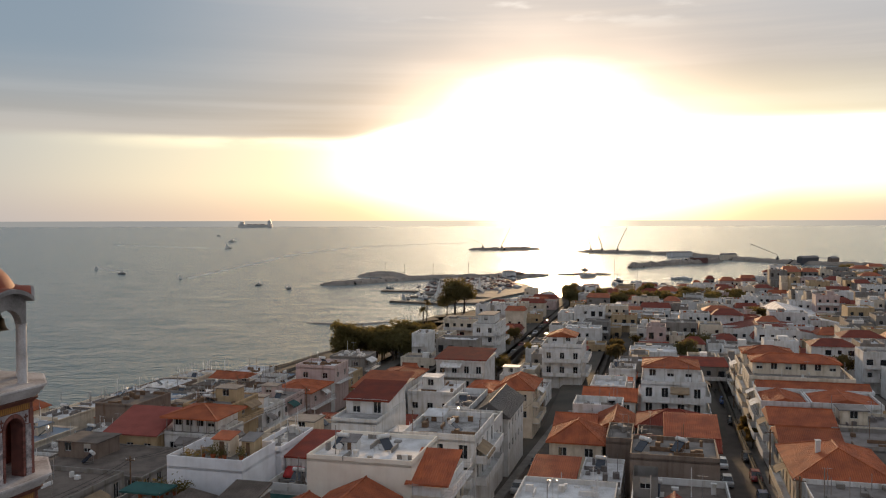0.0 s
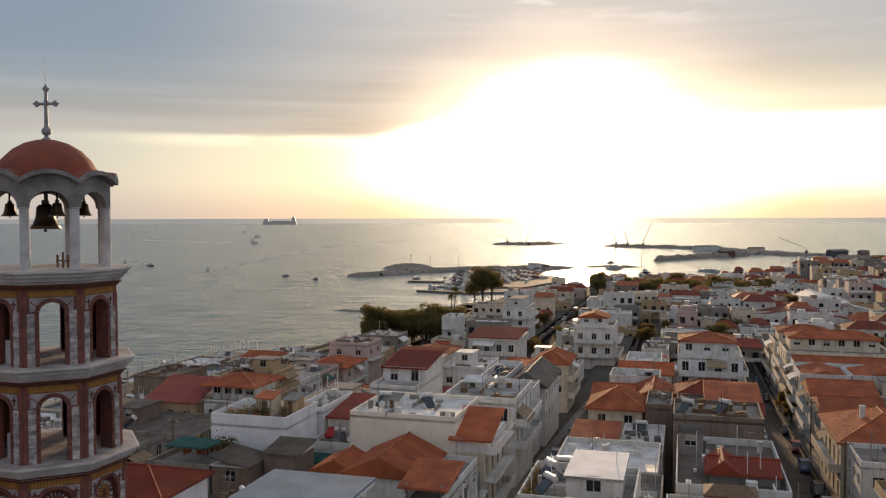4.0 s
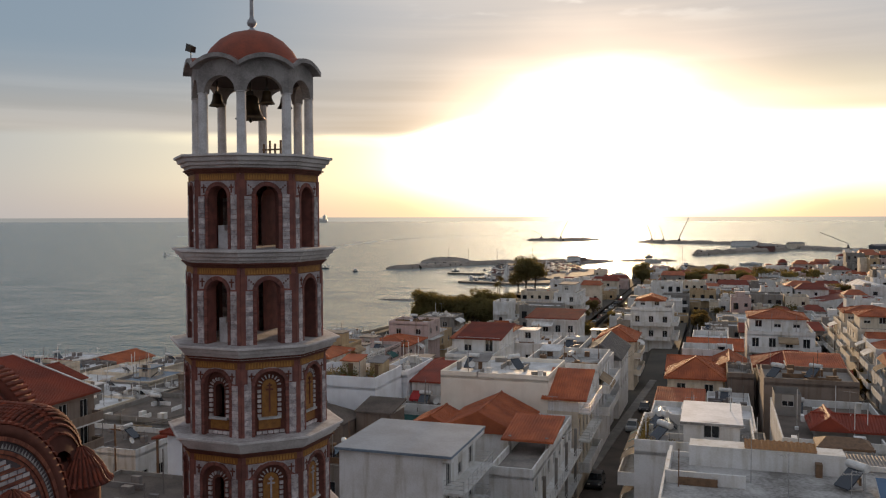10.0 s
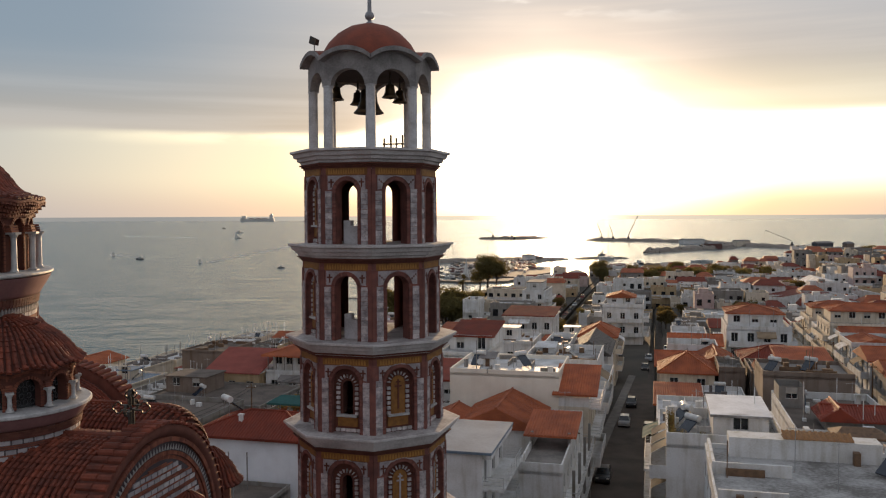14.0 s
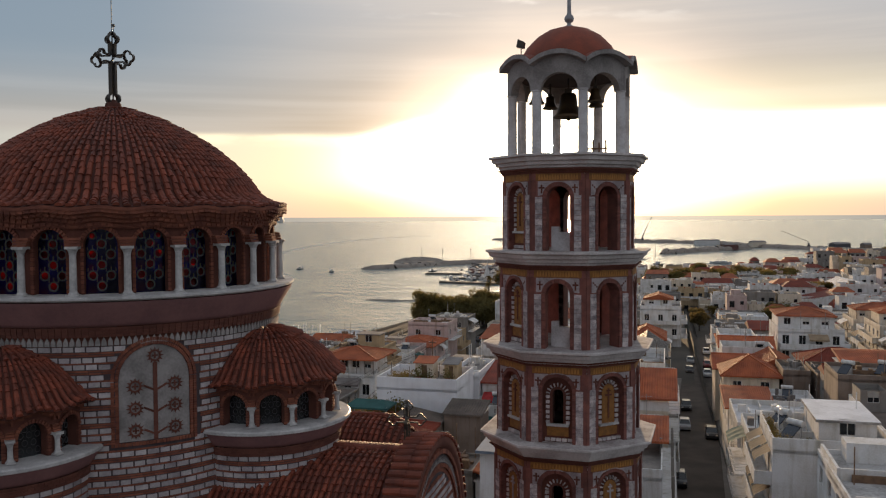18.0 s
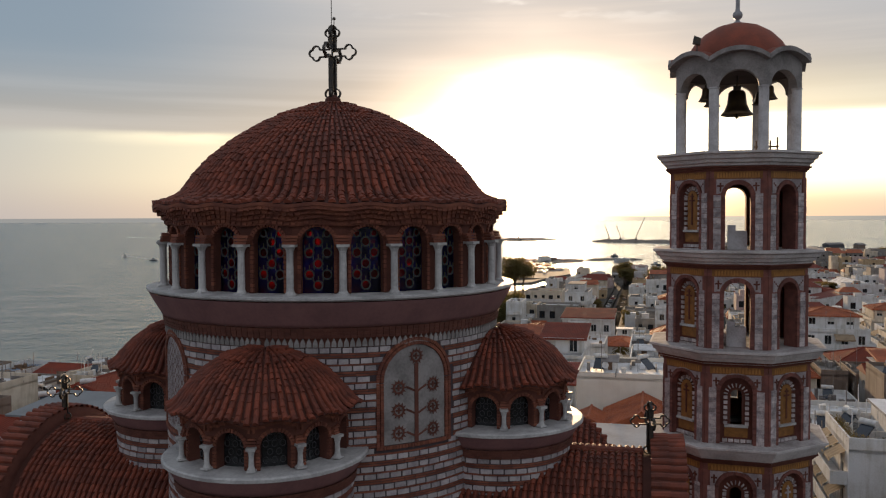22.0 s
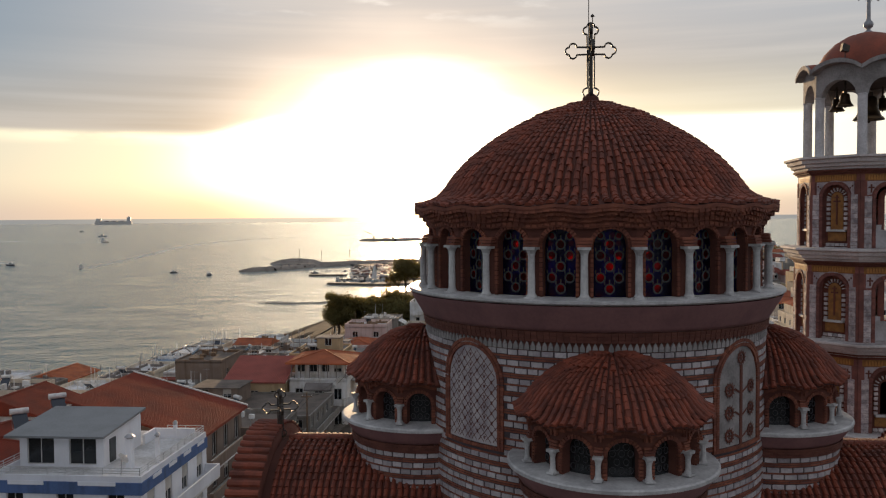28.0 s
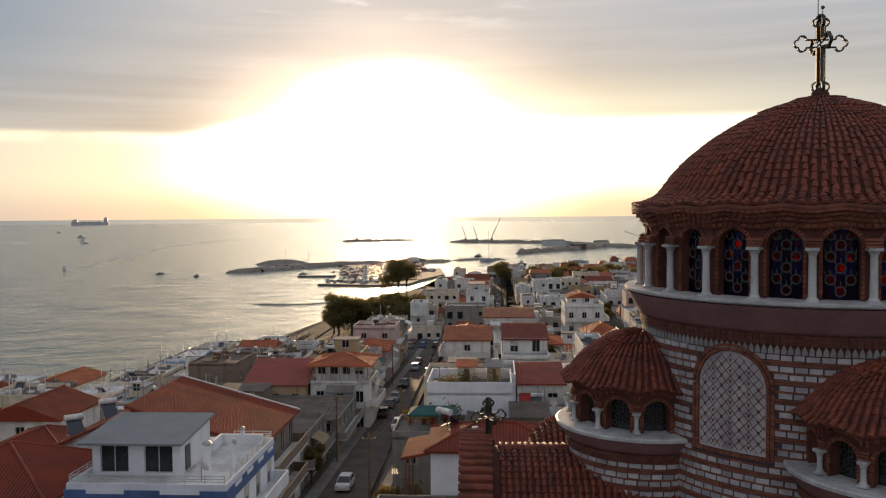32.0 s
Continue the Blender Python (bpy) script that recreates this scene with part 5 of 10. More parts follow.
lamp = thing("floodlight", "small black floodlight on the tower's eave", "floodlight", pose(TW[0], TW[1], 0, 0, 0, TOWER_TURN) @ pose(-1.46, -1.93, 34.12))
g = Geo()
tube(g, (0, 0, 0), (0, 0, 0.32), 0.02)
part("bracket", g, M["iron"], lamp)
g = Geo()
g.add([(-0.16, -0.14, 0.34), (0.1, -0.14, 0.28), (0.1, 0.14, 0.28), (-0.16, 0.14, 0.34), (-0.1, -0.14, 0.62), (0.14, -0.14, 0.5), (0.14, 0.14, 0.5), (-0.1, 0.14, 0.62)], BOX)
part("housing", g, M["iron"], lamp)
# ---- land, roads, sea ----
TOWN = 14.0         # the street grid is turned by this from the world's axes
CT, ST = math.cos(radians(TOWN)), math.sin(radians(TOWN))
SEA = -9.0


def xy(u, v):
    return (u * CT + v * ST, -u * ST + v * CT)


def level(u, v):
    """Height of the street: falls gently to the shore."""
    y = xy(u, v)[1]
    return -max(0.0, min(1.0, (y - 40) / 220)) * 8.2


COAST = [(-900, -260), (-400, -40), (-260, 66), (-200, 116), (-165, 144), (-138, 160), (-122, 172), (-117, 205), (-113, 245), (-108, 268), (-105, 310), (-104, 345), (-101, 385), (-88, 410), (-85, 435), (-82, 470), (-65, 484), (-48, 503), (-34, 526), (-17, 546), (13, 571), (47, 612), (85, 647), (128, 704), (200, 849), (300, 1000), (700, 1500), (1500, 1700)]


def coast_v(u):
    """How far out the land reaches at u (for the stretch that is a function of u)."""
    for (u0, v0), (u1, v1) in zip(COAST, COAST[1:]):
        if u0 <= u <= u1:
            return v0 + (v1 - v0) * (u - u0) / (u1 - u0)
    return 200.0


M["asphalt"] = mat("asphalt", (0.095, 0.077, 0.065), (0.060, 0.050, 0.043), 0.85, 0.35, 18, 0.2, spec=0.2)
M["pavement"] = mat("pavement_slab", (0.19, 0.172, 0.155), (0.12, 0.11, 0.10), 0.85, 0.6, 12, 0.2)
M["earth"] = mat("yard_earth", (0.075, 0.064, 0.050), (0.045, 0.040, 0.033), 0.95, 0.15, 6, 0.3)
M["rock"] = mat("breakwater_rock", (0.30, 0.26, 0.22), (0.20, 0.17, 0.145), 0.9, 0.3, 4, 0.4)
M["quay"] = mat("quay_concrete", (0.17, 0.15, 0.13), (0.10, 0.09, 0.08), 0.85, 0.2, 6, 0.2)

sea_mat = bpy.data.materials.new("sea_water")
sea_mat.use_nodes = True
n_, l_ = sea_mat.node_tree.nodes, sea_mat.node_tree.links
bs = n_["Principled BSDF"]
bs.inputs["Base Color"].default_value = (0.085, 0.125, 0.13, 1)
bs.inputs["Roughness"].default_value, bs.inputs["IOR"].default_value = 0.34, 1.333
gp = n_.new("ShaderNodeNewGeometry")
hgt = None
for sc, sy, wgt, det in ((0.06, 1.1, 2.2, 3.0), (0.16, 1.5, 1.15, 4.0), (0.42, 1.6, 0.75, 4.0), (1.3, 1.6, 0.2, 2.0)):
    mp = n_.new("ShaderNodeMapping")
    mp.inputs["Scale"].default_value = (sc, sc * sy, sc)
    mp.inputs["Rotation"].default_value = (0, 0, radians(14))
    l_.new(gp.outputs["Position"], mp.inputs["Vector"])
    tx = n_.new("ShaderNodeTexNoise")
    tx.inputs["Scale"].default_value, tx.inputs["Detail"].default_value = 1.0, det
    l_.new(mp.outputs[0], tx.inputs["Vector"])
    ml = n_.new("ShaderNodeMath")
    ml.operation = "MULTIPLY_ADD"
    ml.inputs[1].default_value = wgt
    l_.new(tx.outputs[0], ml.inputs[0])
    if hgt is not None:
        l_.new(hgt, ml.inputs[2])
    hgt = ml.outputs[0]
mp = n_.new("ShaderNodeMapping")
mp.inputs["Scale"].default_value = (0.007, 0.016, 1)
mp.inputs["Rotation"].default_value = (0, 0, radians(-6))
l_.new(gp.outputs["Position"], mp.inputs["Vector"])
tx = n_.new("ShaderNodeTexNoise")
tx.inputs["Detail"].default_value = 5.0
l_.new(mp.outputs[0], tx.inputs["Vector"])
rg_ = n_.new("ShaderNodeMapRange")
rg_.inputs[1].default_value, rg_.inputs[2].default_value = 0.36, 0.64
rg_.inputs[3].default_value, rg_.inputs[4].default_value = 0.18, 0.24
l_.new(tx.outputs[0], rg_.inputs[0])
l_.new(rg_.outputs[0], bs.inputs["Roughness"])
bp = n_.new("ShaderNodeBump")
bp.inputs["Strength"].default_value, bp.inputs["Distance"].default_value = 0.85, 1.0
l_.new(hgt, bp.inputs["Height"])
l_.new(bp.outputs[0], bs.inputs["Normal"])
g = Geo()
g.add([(-6000, -3500, SEA), (6000, -3500, SEA), (6000, 4985, SEA), (-6000, 4985, SEA)], [(0, 1, 2, 3)])
tagged(new("water", g.mesh("water", sea_mat)), "calm grey-blue sea with low ripples under sunset", "sea", kind="structure")

# land as one sheet; its edge is the coast, and it goes on behind the viewer
g = Geo()
VROWS = [-3000, -600, -100, 0, 30, 45] + list(range(60, 520, 20)) + [560, 640, 760, 900, 1100, 1400, 1700]
cells = {}
ulist = sorted(set([-900, -600] + list(range(-420, 200, 15)) + [230, 300, 400, 550, 700, 1000, 1500] + [c[0] for c in COAST]))


def put(u, v):
    k = (u, round(v, 2))
    if k not in cells:
        cells[k] = len(cells)
        x, y = xy(u, v)
        g.v.append((x, y, level(u, v)))
    return cells[k]


for ua, ub in zip(ulist, ulist[1:]):
    va, vb = coast_v(ua), coast_v(ub)
    rows = []
    for v in VROWS:
        if v < min(va, vb) - 3:
            rows.append((v, v))
    rows.append((va, vb))
    for (a0, b0), (a1, b1) in zip(rows, rows[1:]):
        g.f.append((put(ua, a0), put(ub, b0), put(ub, b1), put(ua, a1)))
    # shore bank
    k = len(g.v)
    for u, v, dz, dv in ((ua, va, 0, 0), (ub, vb, 0, 0), (ub, vb, -3.0, 3.0), (ua, va, -3.0, 3.0)):
        x, y = xy(u, v + dv)
        g.v.append((x, y, level(u, v) + dz))
    g.f.append((k, k + 1, k + 2, k + 3))
tagged(new("ground", g.mesh("ground", M["earth"])), "bare town ground sloping down to the shore", "ground", kind="structure")


def strip(name, label, cat, material, u0, u1, v0, v1, dz, thick=0.0, step=12.0, lean=0.0):
    """A band laid over the slope, from v0 to v1."""
    g = Geo()
    n = max(1, int(abs(v1 - v0) / step))
    for i in range(n + 1):
        v = v0 + (v1 - v0) * i / n
        for u in (u0 + lean * (v - 80), u1 + lean * (v - 80)):
            x, y = xy(u, v)
            g.v.append((x, y, level(u, v) + dz))
            g.v.append((x, y, level(u, v) + dz - thick - 0.05))
    for i in range(n):
        a = 4 * i
        g.f += [(a, a + 2, a + 6, a + 4), (a + 1, a, a + 4, a + 5), (a + 2, a + 3, a + 7, a + 6)]
    g.f += [(0, 1, 3, 2)]
    return tagged(new(name, g.mesh(name, material)), label, cat, kind="structure")


LEAN_MID = 0.035     # the middle street bears a little to the east
STREETS = [(-22.6, -16.6, 40, 320), (9.0, 15.8, 60, 216), (-66.2, -60.2, 66, 262), (44, 50, 60, 245), (84, 90, 90, 240)]
CROSS = [(148, 154.5), (205, 211)]
for u0, u1, v0, v1 in STREETS:
    strip("road", "grey worn asphalt street between houses", "road", M["asphalt"], u0, u1, v0, v1, 0.03, lean=LEAN_MID if u0 == -22.6 else 0.0)
    for a, b in ((u0 - 1.4, u0), (u1, u1 + 1.4)):
        strip("pavement", "narrow concrete pavement with kerb", "pavement", M["pavement"], a, b, v0, v1, 0.15, 0.15, lean=LEAN_MID if u0 == -22.6 else 0.0)
strip("road", "asphalt shore road with parked cars", "road", M["asphalt"], -92, -46, 217, 231, 0.035)
strip("road", "asphalt avenue towards the harbour", "road", M["asphalt"], -47.6, -40.2, 231, 470, 0.035)
for v0, v1 in CROSS:
    g = Geo()
    for a, b in ((-58, -24), (-11.8, 7.6), (17.2, 42.6))[:2 if v0 < 200 else 3]:
        pts = [(a, v0), (b, v0), (b, v1), (a, v1)]
        g.add([(*xy(u, v), level(u, v) + 0.034) for u, v in pts], [(0, 1, 2, 3)])
    tagged(new("road", g.mesh("road", M["asphalt"])), "narrow asphalt side street", "road", kind="structure")
# ---- the town ----
def paint(name, a, rough=0.85, scale=0.6):
    return mat(name, a, tuple(c * k for c, k in zip(a, (0.80, 0.78, 0.74))), rough, scale, 9, 0.12, vary=0.08, streak=1.6)


M["white"] = paint("white_render", (0.71, 0.71, 0.71))
M["fresh"] = mat("fresh_white_paint", (0.80, 0.82, 0.86), (0.68, 0.69, 0.72), 0.8, 0.5, 9, 0.06, vary=0.05, streak=0.5, fleck=0.12)
M["cream"] = paint("cream_render", (0.70, 0.62, 0.51))
M["ptile"] = mat("pink_red_sheet", (0.33, 0.09, 0.07), (0.25, 0.07, 0.055), 0.8, 0.5, 8, 0.1)
M["roof_worn"] = mat("worn_roof_concrete", (0.44, 0.43, 0.42), (0.17, 0.16, 0.15), 0.9, 0.35, 4, 0.2, spec=0.2)
M["roof_bright"] = mat("bright_roof_coat", (0.72, 0.73, 0.76), (0.55, 0.56, 0.58), 0.75, 0.5, 5, 0.05)
M["slate_grey"] = mat("grey_sheet_roof", (0.20, 0.21, 0.22), (0.15, 0.155, 0.16), 0.6, 0.5, 8, 0.1)
M["slate"] = mat("dark_sheet_roof", (0.10, 0.095, 0.092), (0.07, 0.066, 0.064), 0.6, 0.5, 8, 0.1)
M["greywall"] = paint("bare_grey_render", (0.26, 0.245, 0.23))
M["pink"] = paint("rose_render", (0.55, 0.43, 0.41))
M["blue"] = paint("blue_paint", (0.10, 0.17, 0.36))
M["ochrewall"] = paint("ochre_render", (0.48, 0.36, 0.22))
M["browngrey"] = paint("umber_render", (0.22, 0.17, 0.14))
M["roof_flat"] = mat("flat_roof_screed", (0.25, 0.225, 0.205), (0.14, 0.13, 0.12), 0.95, 0.5, 5, 0.2)
M["roof_dark"] = mat("dark_roof_felt", (0.155, 0.125, 0.105), (0.085, 0.07, 0.06), 0.95, 0.5, 5, 0.2)
M["roof_white"] = mat("white_roof_coat", (0.68, 0.68, 0.69), (0.42, 0.41, 0.40), 0.6, 0.5, 5, 0.1, spec=0.3)
M["roof_bluegrey"] = mat("blue_grey_roof_coat", (0.19, 0.25, 0.32), (0.14, 0.18, 0.23), 0.85, 0.3, 5, 0.1)
M["otile"] = mat("orange_roof_tile", (0.42, 0.115, 0.042), (0.25, 0.066, 0.028), 0.75, 0.5, 10, 0.25, vary=0.22)
M["rtile"] = mat("dull_red_roof_tile", (0.215, 0.036, 0.015), (0.135, 0.026, 0.014), 0.8, 0.4, 9, 0.25, vary=0.2)
M["tin"] = mat("corrugated_tin", (0.22, 0.20, 0.19), (0.13, 0.11, 0.10), 0.65, 0.5, 8, 0.1)
M["rail"] = mat("rail_paint", (0.55, 0.55, 0.55), None, 0.5, 2, 20, 0)
M["steel"] = mat("galvanised_steel", (0.42, 0.42, 0.43), (0.3, 0.3, 0.3), 0.4, 3, 25, 0.05, metal=0.7)
M["tank"] = mat("white_enamel_tank", (0.68, 0.67, 0.65), None, 0.3, 2, 20, 0.0)
M["collector"] = glass("collector_glass", (0.02, 0.03, 0.05), 0.08)
M["shutter"] = mat("shutter_slats", (0.50, 0.48, 0.44), (0.4, 0.38, 0.35), 0.7, 1, 14, 0.1, vary=0.2)
M["winframe"] = mat("window_frame_paint", (0.58, 0.57, 0.55), None, 0.5, 2, 20, 0.0)
M["awning_green"] = mat("green_canvas", (0.03, 0.10, 0.095), None, 0.9, 1, 20, 0.1)
M["awning_red"] = mat("red_canvas", (0.45, 0.05, 0.05), None, 0.9, 1, 20, 0.1)
M["awning_tan"] = mat("tan_canvas", (0.30, 0.22, 0.14), None, 0.9, 1, 20, 0.1)
shared = {}


def shared_mesh(key, make):
    if key not in shared:
        shared[key] = make()
    return shared[key]


def facade(g, fn, w, z0, z1, cols, rows, depth=0.18):
    """A wall face with real openings. cols: (x0, x1), rows: (z0, z1)."""
    xs = sorted({-w / 2, w / 2, *(v for c in cols for v in c)})
    zs = sorted({z0, z1, *(v for r in rows for v in r)})
    for xa, xb in zip(xs, xs[1:]):
        for za, zb in zip(zs, zs[1:]):
            hole = any(c[0] <= xa and xb <= c[1] for c in cols) and any(r[0] <= za and zb <= r[1] for r in rows)
            if not hole:
                g.add([fn(xa, za, 0), fn(xb, za, 0), fn(xb, zb, 0), fn(xa, zb, 0)], [(0, 1, 2, 3)])
    for a, b in cols:
        for c, d in rows:
            q = [(a, c), (b, c), (b, d), (a, d)]
            g.add([fn(x, z, 0) for x, z in q] + [fn(x, z, depth) for x, z in q], [(0, 1, 5, 4), (1, 2, 6, 5), (2, 3, 7, 6), (3, 0, 4, 7)])


def window_meshes(w, h):
    def fr():
        g = Geo()
        t = 0.06
        xs, zs = (-w / 2, -w / 2 + t, -t / 2, t / 2, w / 2 - t, w / 2), (0, t, h - t, h)
        for i in range(5):
            for k in range(3):
                if not (k == 1 and i in (1, 3)):
                    gbox(g, xs[i], xs[i + 1], 0.0, 0.06, zs[k], zs[k + 1])
        return welded(g).mesh("window_frame", M["winframe"])

    def pn():
        g = Geo()
        gbox(g, -w / 2, w / 2, 0.045, 0.055, 0, h)
        return g.mesh("pane", M["glass_dark"])

    def sh():
        g = Geo()
        n = 7
        line = []
        for i in range(n):
            z = h * (0.45 + 0.55 * i / n)
            line += [(-0.05, z), (-0.05, z + h * 0.55 / n * 0.8), (-0.025, z + h * 0.55 / n * 0.9)]
        for x in (-w / 2 + 0.02, w / 2 - 0.02):
            g.v += [(x, y, z) for y, z in line]
        m = len(line)
        g.f += [(i, m + i, m + i + 1, i + 1) for i in range(m - 1)]
        return g.mesh("roller_shutter", M["shutter"])
    k = (round(w, 2), round(h, 2))
    return (shared_mesh(("wf", k), fr), shared_mesh(("wp", k), pn), shared_mesh(("ws", k), sh))


def small_window(w, h):
    """A window seen from further off: frame and set-back panes in one connected mesh."""
    t, d = 0.07, 0.05
    xs, zs = (-w / 2, -w / 2 + t, -t / 2, t / 2, w / 2 - t, w / 2), (0, t, h - t, h)
    g, kind = Geo(), []
    for i in range(5):
        for k in range(3):
            xa, xb, za, zb = xs[i], xs[i + 1], zs[k], zs[k + 1]
            if k == 1 and i in (1, 3):
                q = [(xa, za), (xb, za), (xb, zb), (xa, zb)]
                g.add([(x, 0, z) for x, z in q] + [(x, d, z) for x, z in q], [(4, 5, 6, 7), (0, 1, 5, 4), (1, 2, 6, 5), (2, 3, 7, 6), (3, 0, 4, 7)])
                kind += [1, 0, 0, 0, 0]
            else:
                g.add([(xa, 0, za), (xb, 0, za), (xb, 0, zb), (xa, 0, zb)], [(0, 1, 2, 3)])
                kind.append(0)
    me = welded(g).mesh("window", M["winframe"])
    me.materials.append(M["glass_dark"])
    me.polygons.foreach_set("material_index", kind)
    return me


def put_window(parent, m, w, h, shut, plain=False):
    if plain:
        part("window", shared_mesh(("sw", round(w, 2), round(h, 2)), lambda: small_window(w, h)), None, parent).matrix_basis = m
        return
    f, p, s = window_meshes(w, h)
    wo = part("window", f, None, parent)
    wo.matrix_basis = m
    part("pane", p, None, wo)
    if shut:
        part("roller_shutter", s, None, wo)


def railing(g, pts, h=0.95):
    """Posts and three rails along a line of points."""
    for (a, b) in zip(pts, pts[1:]):
        a, b = Vector(a), Vector(b)
        n = max(1, int((b - a).length / 1.2))
        for i in range(n + 1):
            p = a + (b - a) * i / n
            gbox(g, p.x - 0.02, p.x + 0.02, p.y - 0.02, p.y + 0.02, p.z, p.z + h)
        d = (b - a).normalized()
        s = Vector((-d.y, d.x, 0)) * 0.018
        for k in (0.35, 0.65, 1.0):
            z = Vector((0, 0, h * k))
            g.add([a + z - s, b + z - s, b + z + s, a + z + s, a + z - s - Vector((0, 0, 0.04)), b + z - s - Vector((0, 0, 0.04)), b + z + s - Vector((0, 0, 0.04)), a + z + s - Vector((0, 0, 0.04))],
                  [(0, 1, 2, 3), (4, 7, 6, 5), (0, 4, 5, 1), (2, 6, 7, 3)])


def ribs(g, p0, p1, up, n_at, w=0.2, h=0.07, spacing=0.26):
    """Rows of rounded tiles up a slope: along the eave p0-p1, as far up as n_at(x) gives."""
    p0, p1 = Vector(p0), Vector(p1)
    d = (p1 - p0)
    L = d.length
    d = d / L
    up = Vector(up).normalized()
    nn = d.cross(up).normalized()
    n = int(L / spacing)
    for i in range(n):
        x = (i + 0.5) * L / n
        s = n_at(x)
        if s < 0.2:
            continue
        b0, b1 = p0 + d * x, p0 + d * x + up * s
        vs = [b + d * o + nn * e for b in (b0, b1) for o, e in ((-w / 2, 0.0), (-w / 4, h), (w / 4, h), (w / 2, 0.0))]
        g.add(vs, [(0, 1, 5, 4), (1, 2, 6, 5), (2, 3, 7, 6), (3, 2, 1, 0)])


def pitched(parent, W, D, z, kind, rise, over, material, fine=True, cx=0.0, cy=0.0, name="roof"):
    """A hip, gable or shed roof over W x D with its eaves at z."""
    w, d = W / 2 + over, D / 2 + over
    g = Geo()
    th = 0.16
    c = [(-w, -d), (w, -d), (w, d), (-w, d)]
    if kind == "hip":
        along = w >= d
        r = abs(w - d)
        ra, rb = ((-r, 0), (r, 0)) if along else ((0, -r), (0, r))
        top = [(*ra, z + rise), (*rb, z + rise)]
        low = [(x, y, z) for x, y in c]
        vs = low + top
        fs = [(0, 1, 5, 4), (1, 2, 5), (2, 3, 4, 5), (3, 0, 4)] if along else [(0, 1, 4), (1, 2, 5, 4), (2, 3, 5), (3, 0, 4, 5)]
    elif kind == "gable_u":      # ridge along u
        vs = [(x, y, z) for x, y in c] + [(-w, 0, z + rise), (w, 0, z + rise)]
        fs = [(0, 1, 5, 4), (2, 3, 4, 5), (1, 2, 5), (3, 0, 4)]
    elif kind == "gable_v":
        vs = [(x, y, z) for x, y in c] + [(0, -d, z + rise), (0, d, z + rise)]
        fs = [(0, 1, 4), (1, 2, 5, 4), (2, 3, 5), (3, 0, 4, 5)]
    elif kind == "shed_e":       # falls towards the east
        vs = [(w, -d, z), (w, d, z), (-w, d, z + rise), (-w, -d, z + rise)]
        fs = [(0, 1, 2, 3)]
    elif kind == "shed_w":
        vs = [(-w, d, z), (-w, -d, z), (w, -d, z + rise), (w, d, z + rise)]
        fs = [(0, 1, 2, 3)]
    else:                        # shed, high at the back
        vs = [(-w, -d, z), (w, -d, z), (w, d, z + rise), (-w, d, z + rise)]
        fs = [(0, 1, 2, 3)]
    vs = [(x + cx, y + cy, zz) for x, y, zz in vs]
    m = len(vs)
    g.add(vs, fs)
    lo = [(x, y, zz - th) for x, y, zz in vs[:4]]
    g.add(vs[:4] + lo, [(0, 4, 5, 1), (1, 5, 6, 2), (2, 6, 7, 3), (3, 7, 4, 0), (4, 7, 6, 5)])
    ro = part(name, g, material, parent)
    if fine:
        rg = Geo()
        V3 = [Vector(p) for p in vs]

        def slope(a, b, apex_in):
            e = (V3[b] - V3[a]).normalized()
            q = V3[apex_in] - V3[a]
            return q - e * q.dot(e)
        if kind == "hip":
            hgt_ = min(w, d)
            for a, b, t in ((0, 1, 4), (1, 2, 5), (2, 3, 5), (3, 0, 4)):
                up = slope(a, b, t)
                L = (V3[b] - V3[a]).length
                S = up.length
                ribs(rg, V3[a], V3[b], up, lambda x, L=L, S=S: S * min(1.0, min(x, L - x) / hgt_))
            for a, t in ((0, 4), (3, 4), (1, 5), (2, 5)) if w >= d else ((0, 4), (1, 4), (2, 5), (3, 5)):
                tube(rg, V3[a] + Vector((0, 0, 0.05)), V3[t] + Vector((0, 0, 0.06)), 0.11, n=6)
            tube(rg, V3[4] + Vector((0, 0, 0.06)), V3[5] + Vector((0.01, 0.01, 0.06)), 0.12, n=6)
        elif kind in ("gable_u", "gable_v"):
            for a, b, t in ((0, 1, 4), (2, 3, 5)) if kind == "gable_u" else ((1, 2, 4), (3, 0, 5)):
                up = slope(a, b, t)
                ribs(rg, V3[a], V3[b], up, lambda x, S=up.length: S)
            tube(rg, V3[4] + Vector((0, 0, 0.05)), V3[5] + Vector((0, 0, 0.05)), 0.12, n=6)
        else:
            up = slope(0, 1, 3)
            ribs(rg, V3[0], V3[1], up, lambda x, S=up.length: S)
        tagged(part("tiling", rg, material, ro), kind="stuff")
    return ro


def flat_roof(parent, W, D, z, coat, par=0.6, wall=None, cx=0.0, cy=0.0):
    g = Geo()
    gbox(g, cx - W / 2 + 0.1, cx + W / 2 - 0.1, cy - D / 2 + 0.1, cy + D / 2 - 0.1, z - 0.25, z)
    ro = part("roof", g, coat, parent)
    if par:
        g = Geo()
        t = 0.14
        for a, b, c, d in ((-W / 2, W / 2, -D / 2, -D / 2 + t), (-W / 2, W / 2, D / 2 - t, D / 2), (-W / 2, -W / 2 + t, -D / 2 + t, D / 2 - t), (W / 2 - t, W / 2, -D / 2 + t, D / 2 - t)):
            gbox(g, cx + a, cx + b, cy + c, cy + d, z - 0.3, z + par)
        part("parapet", g, wall, parent)
    return ro


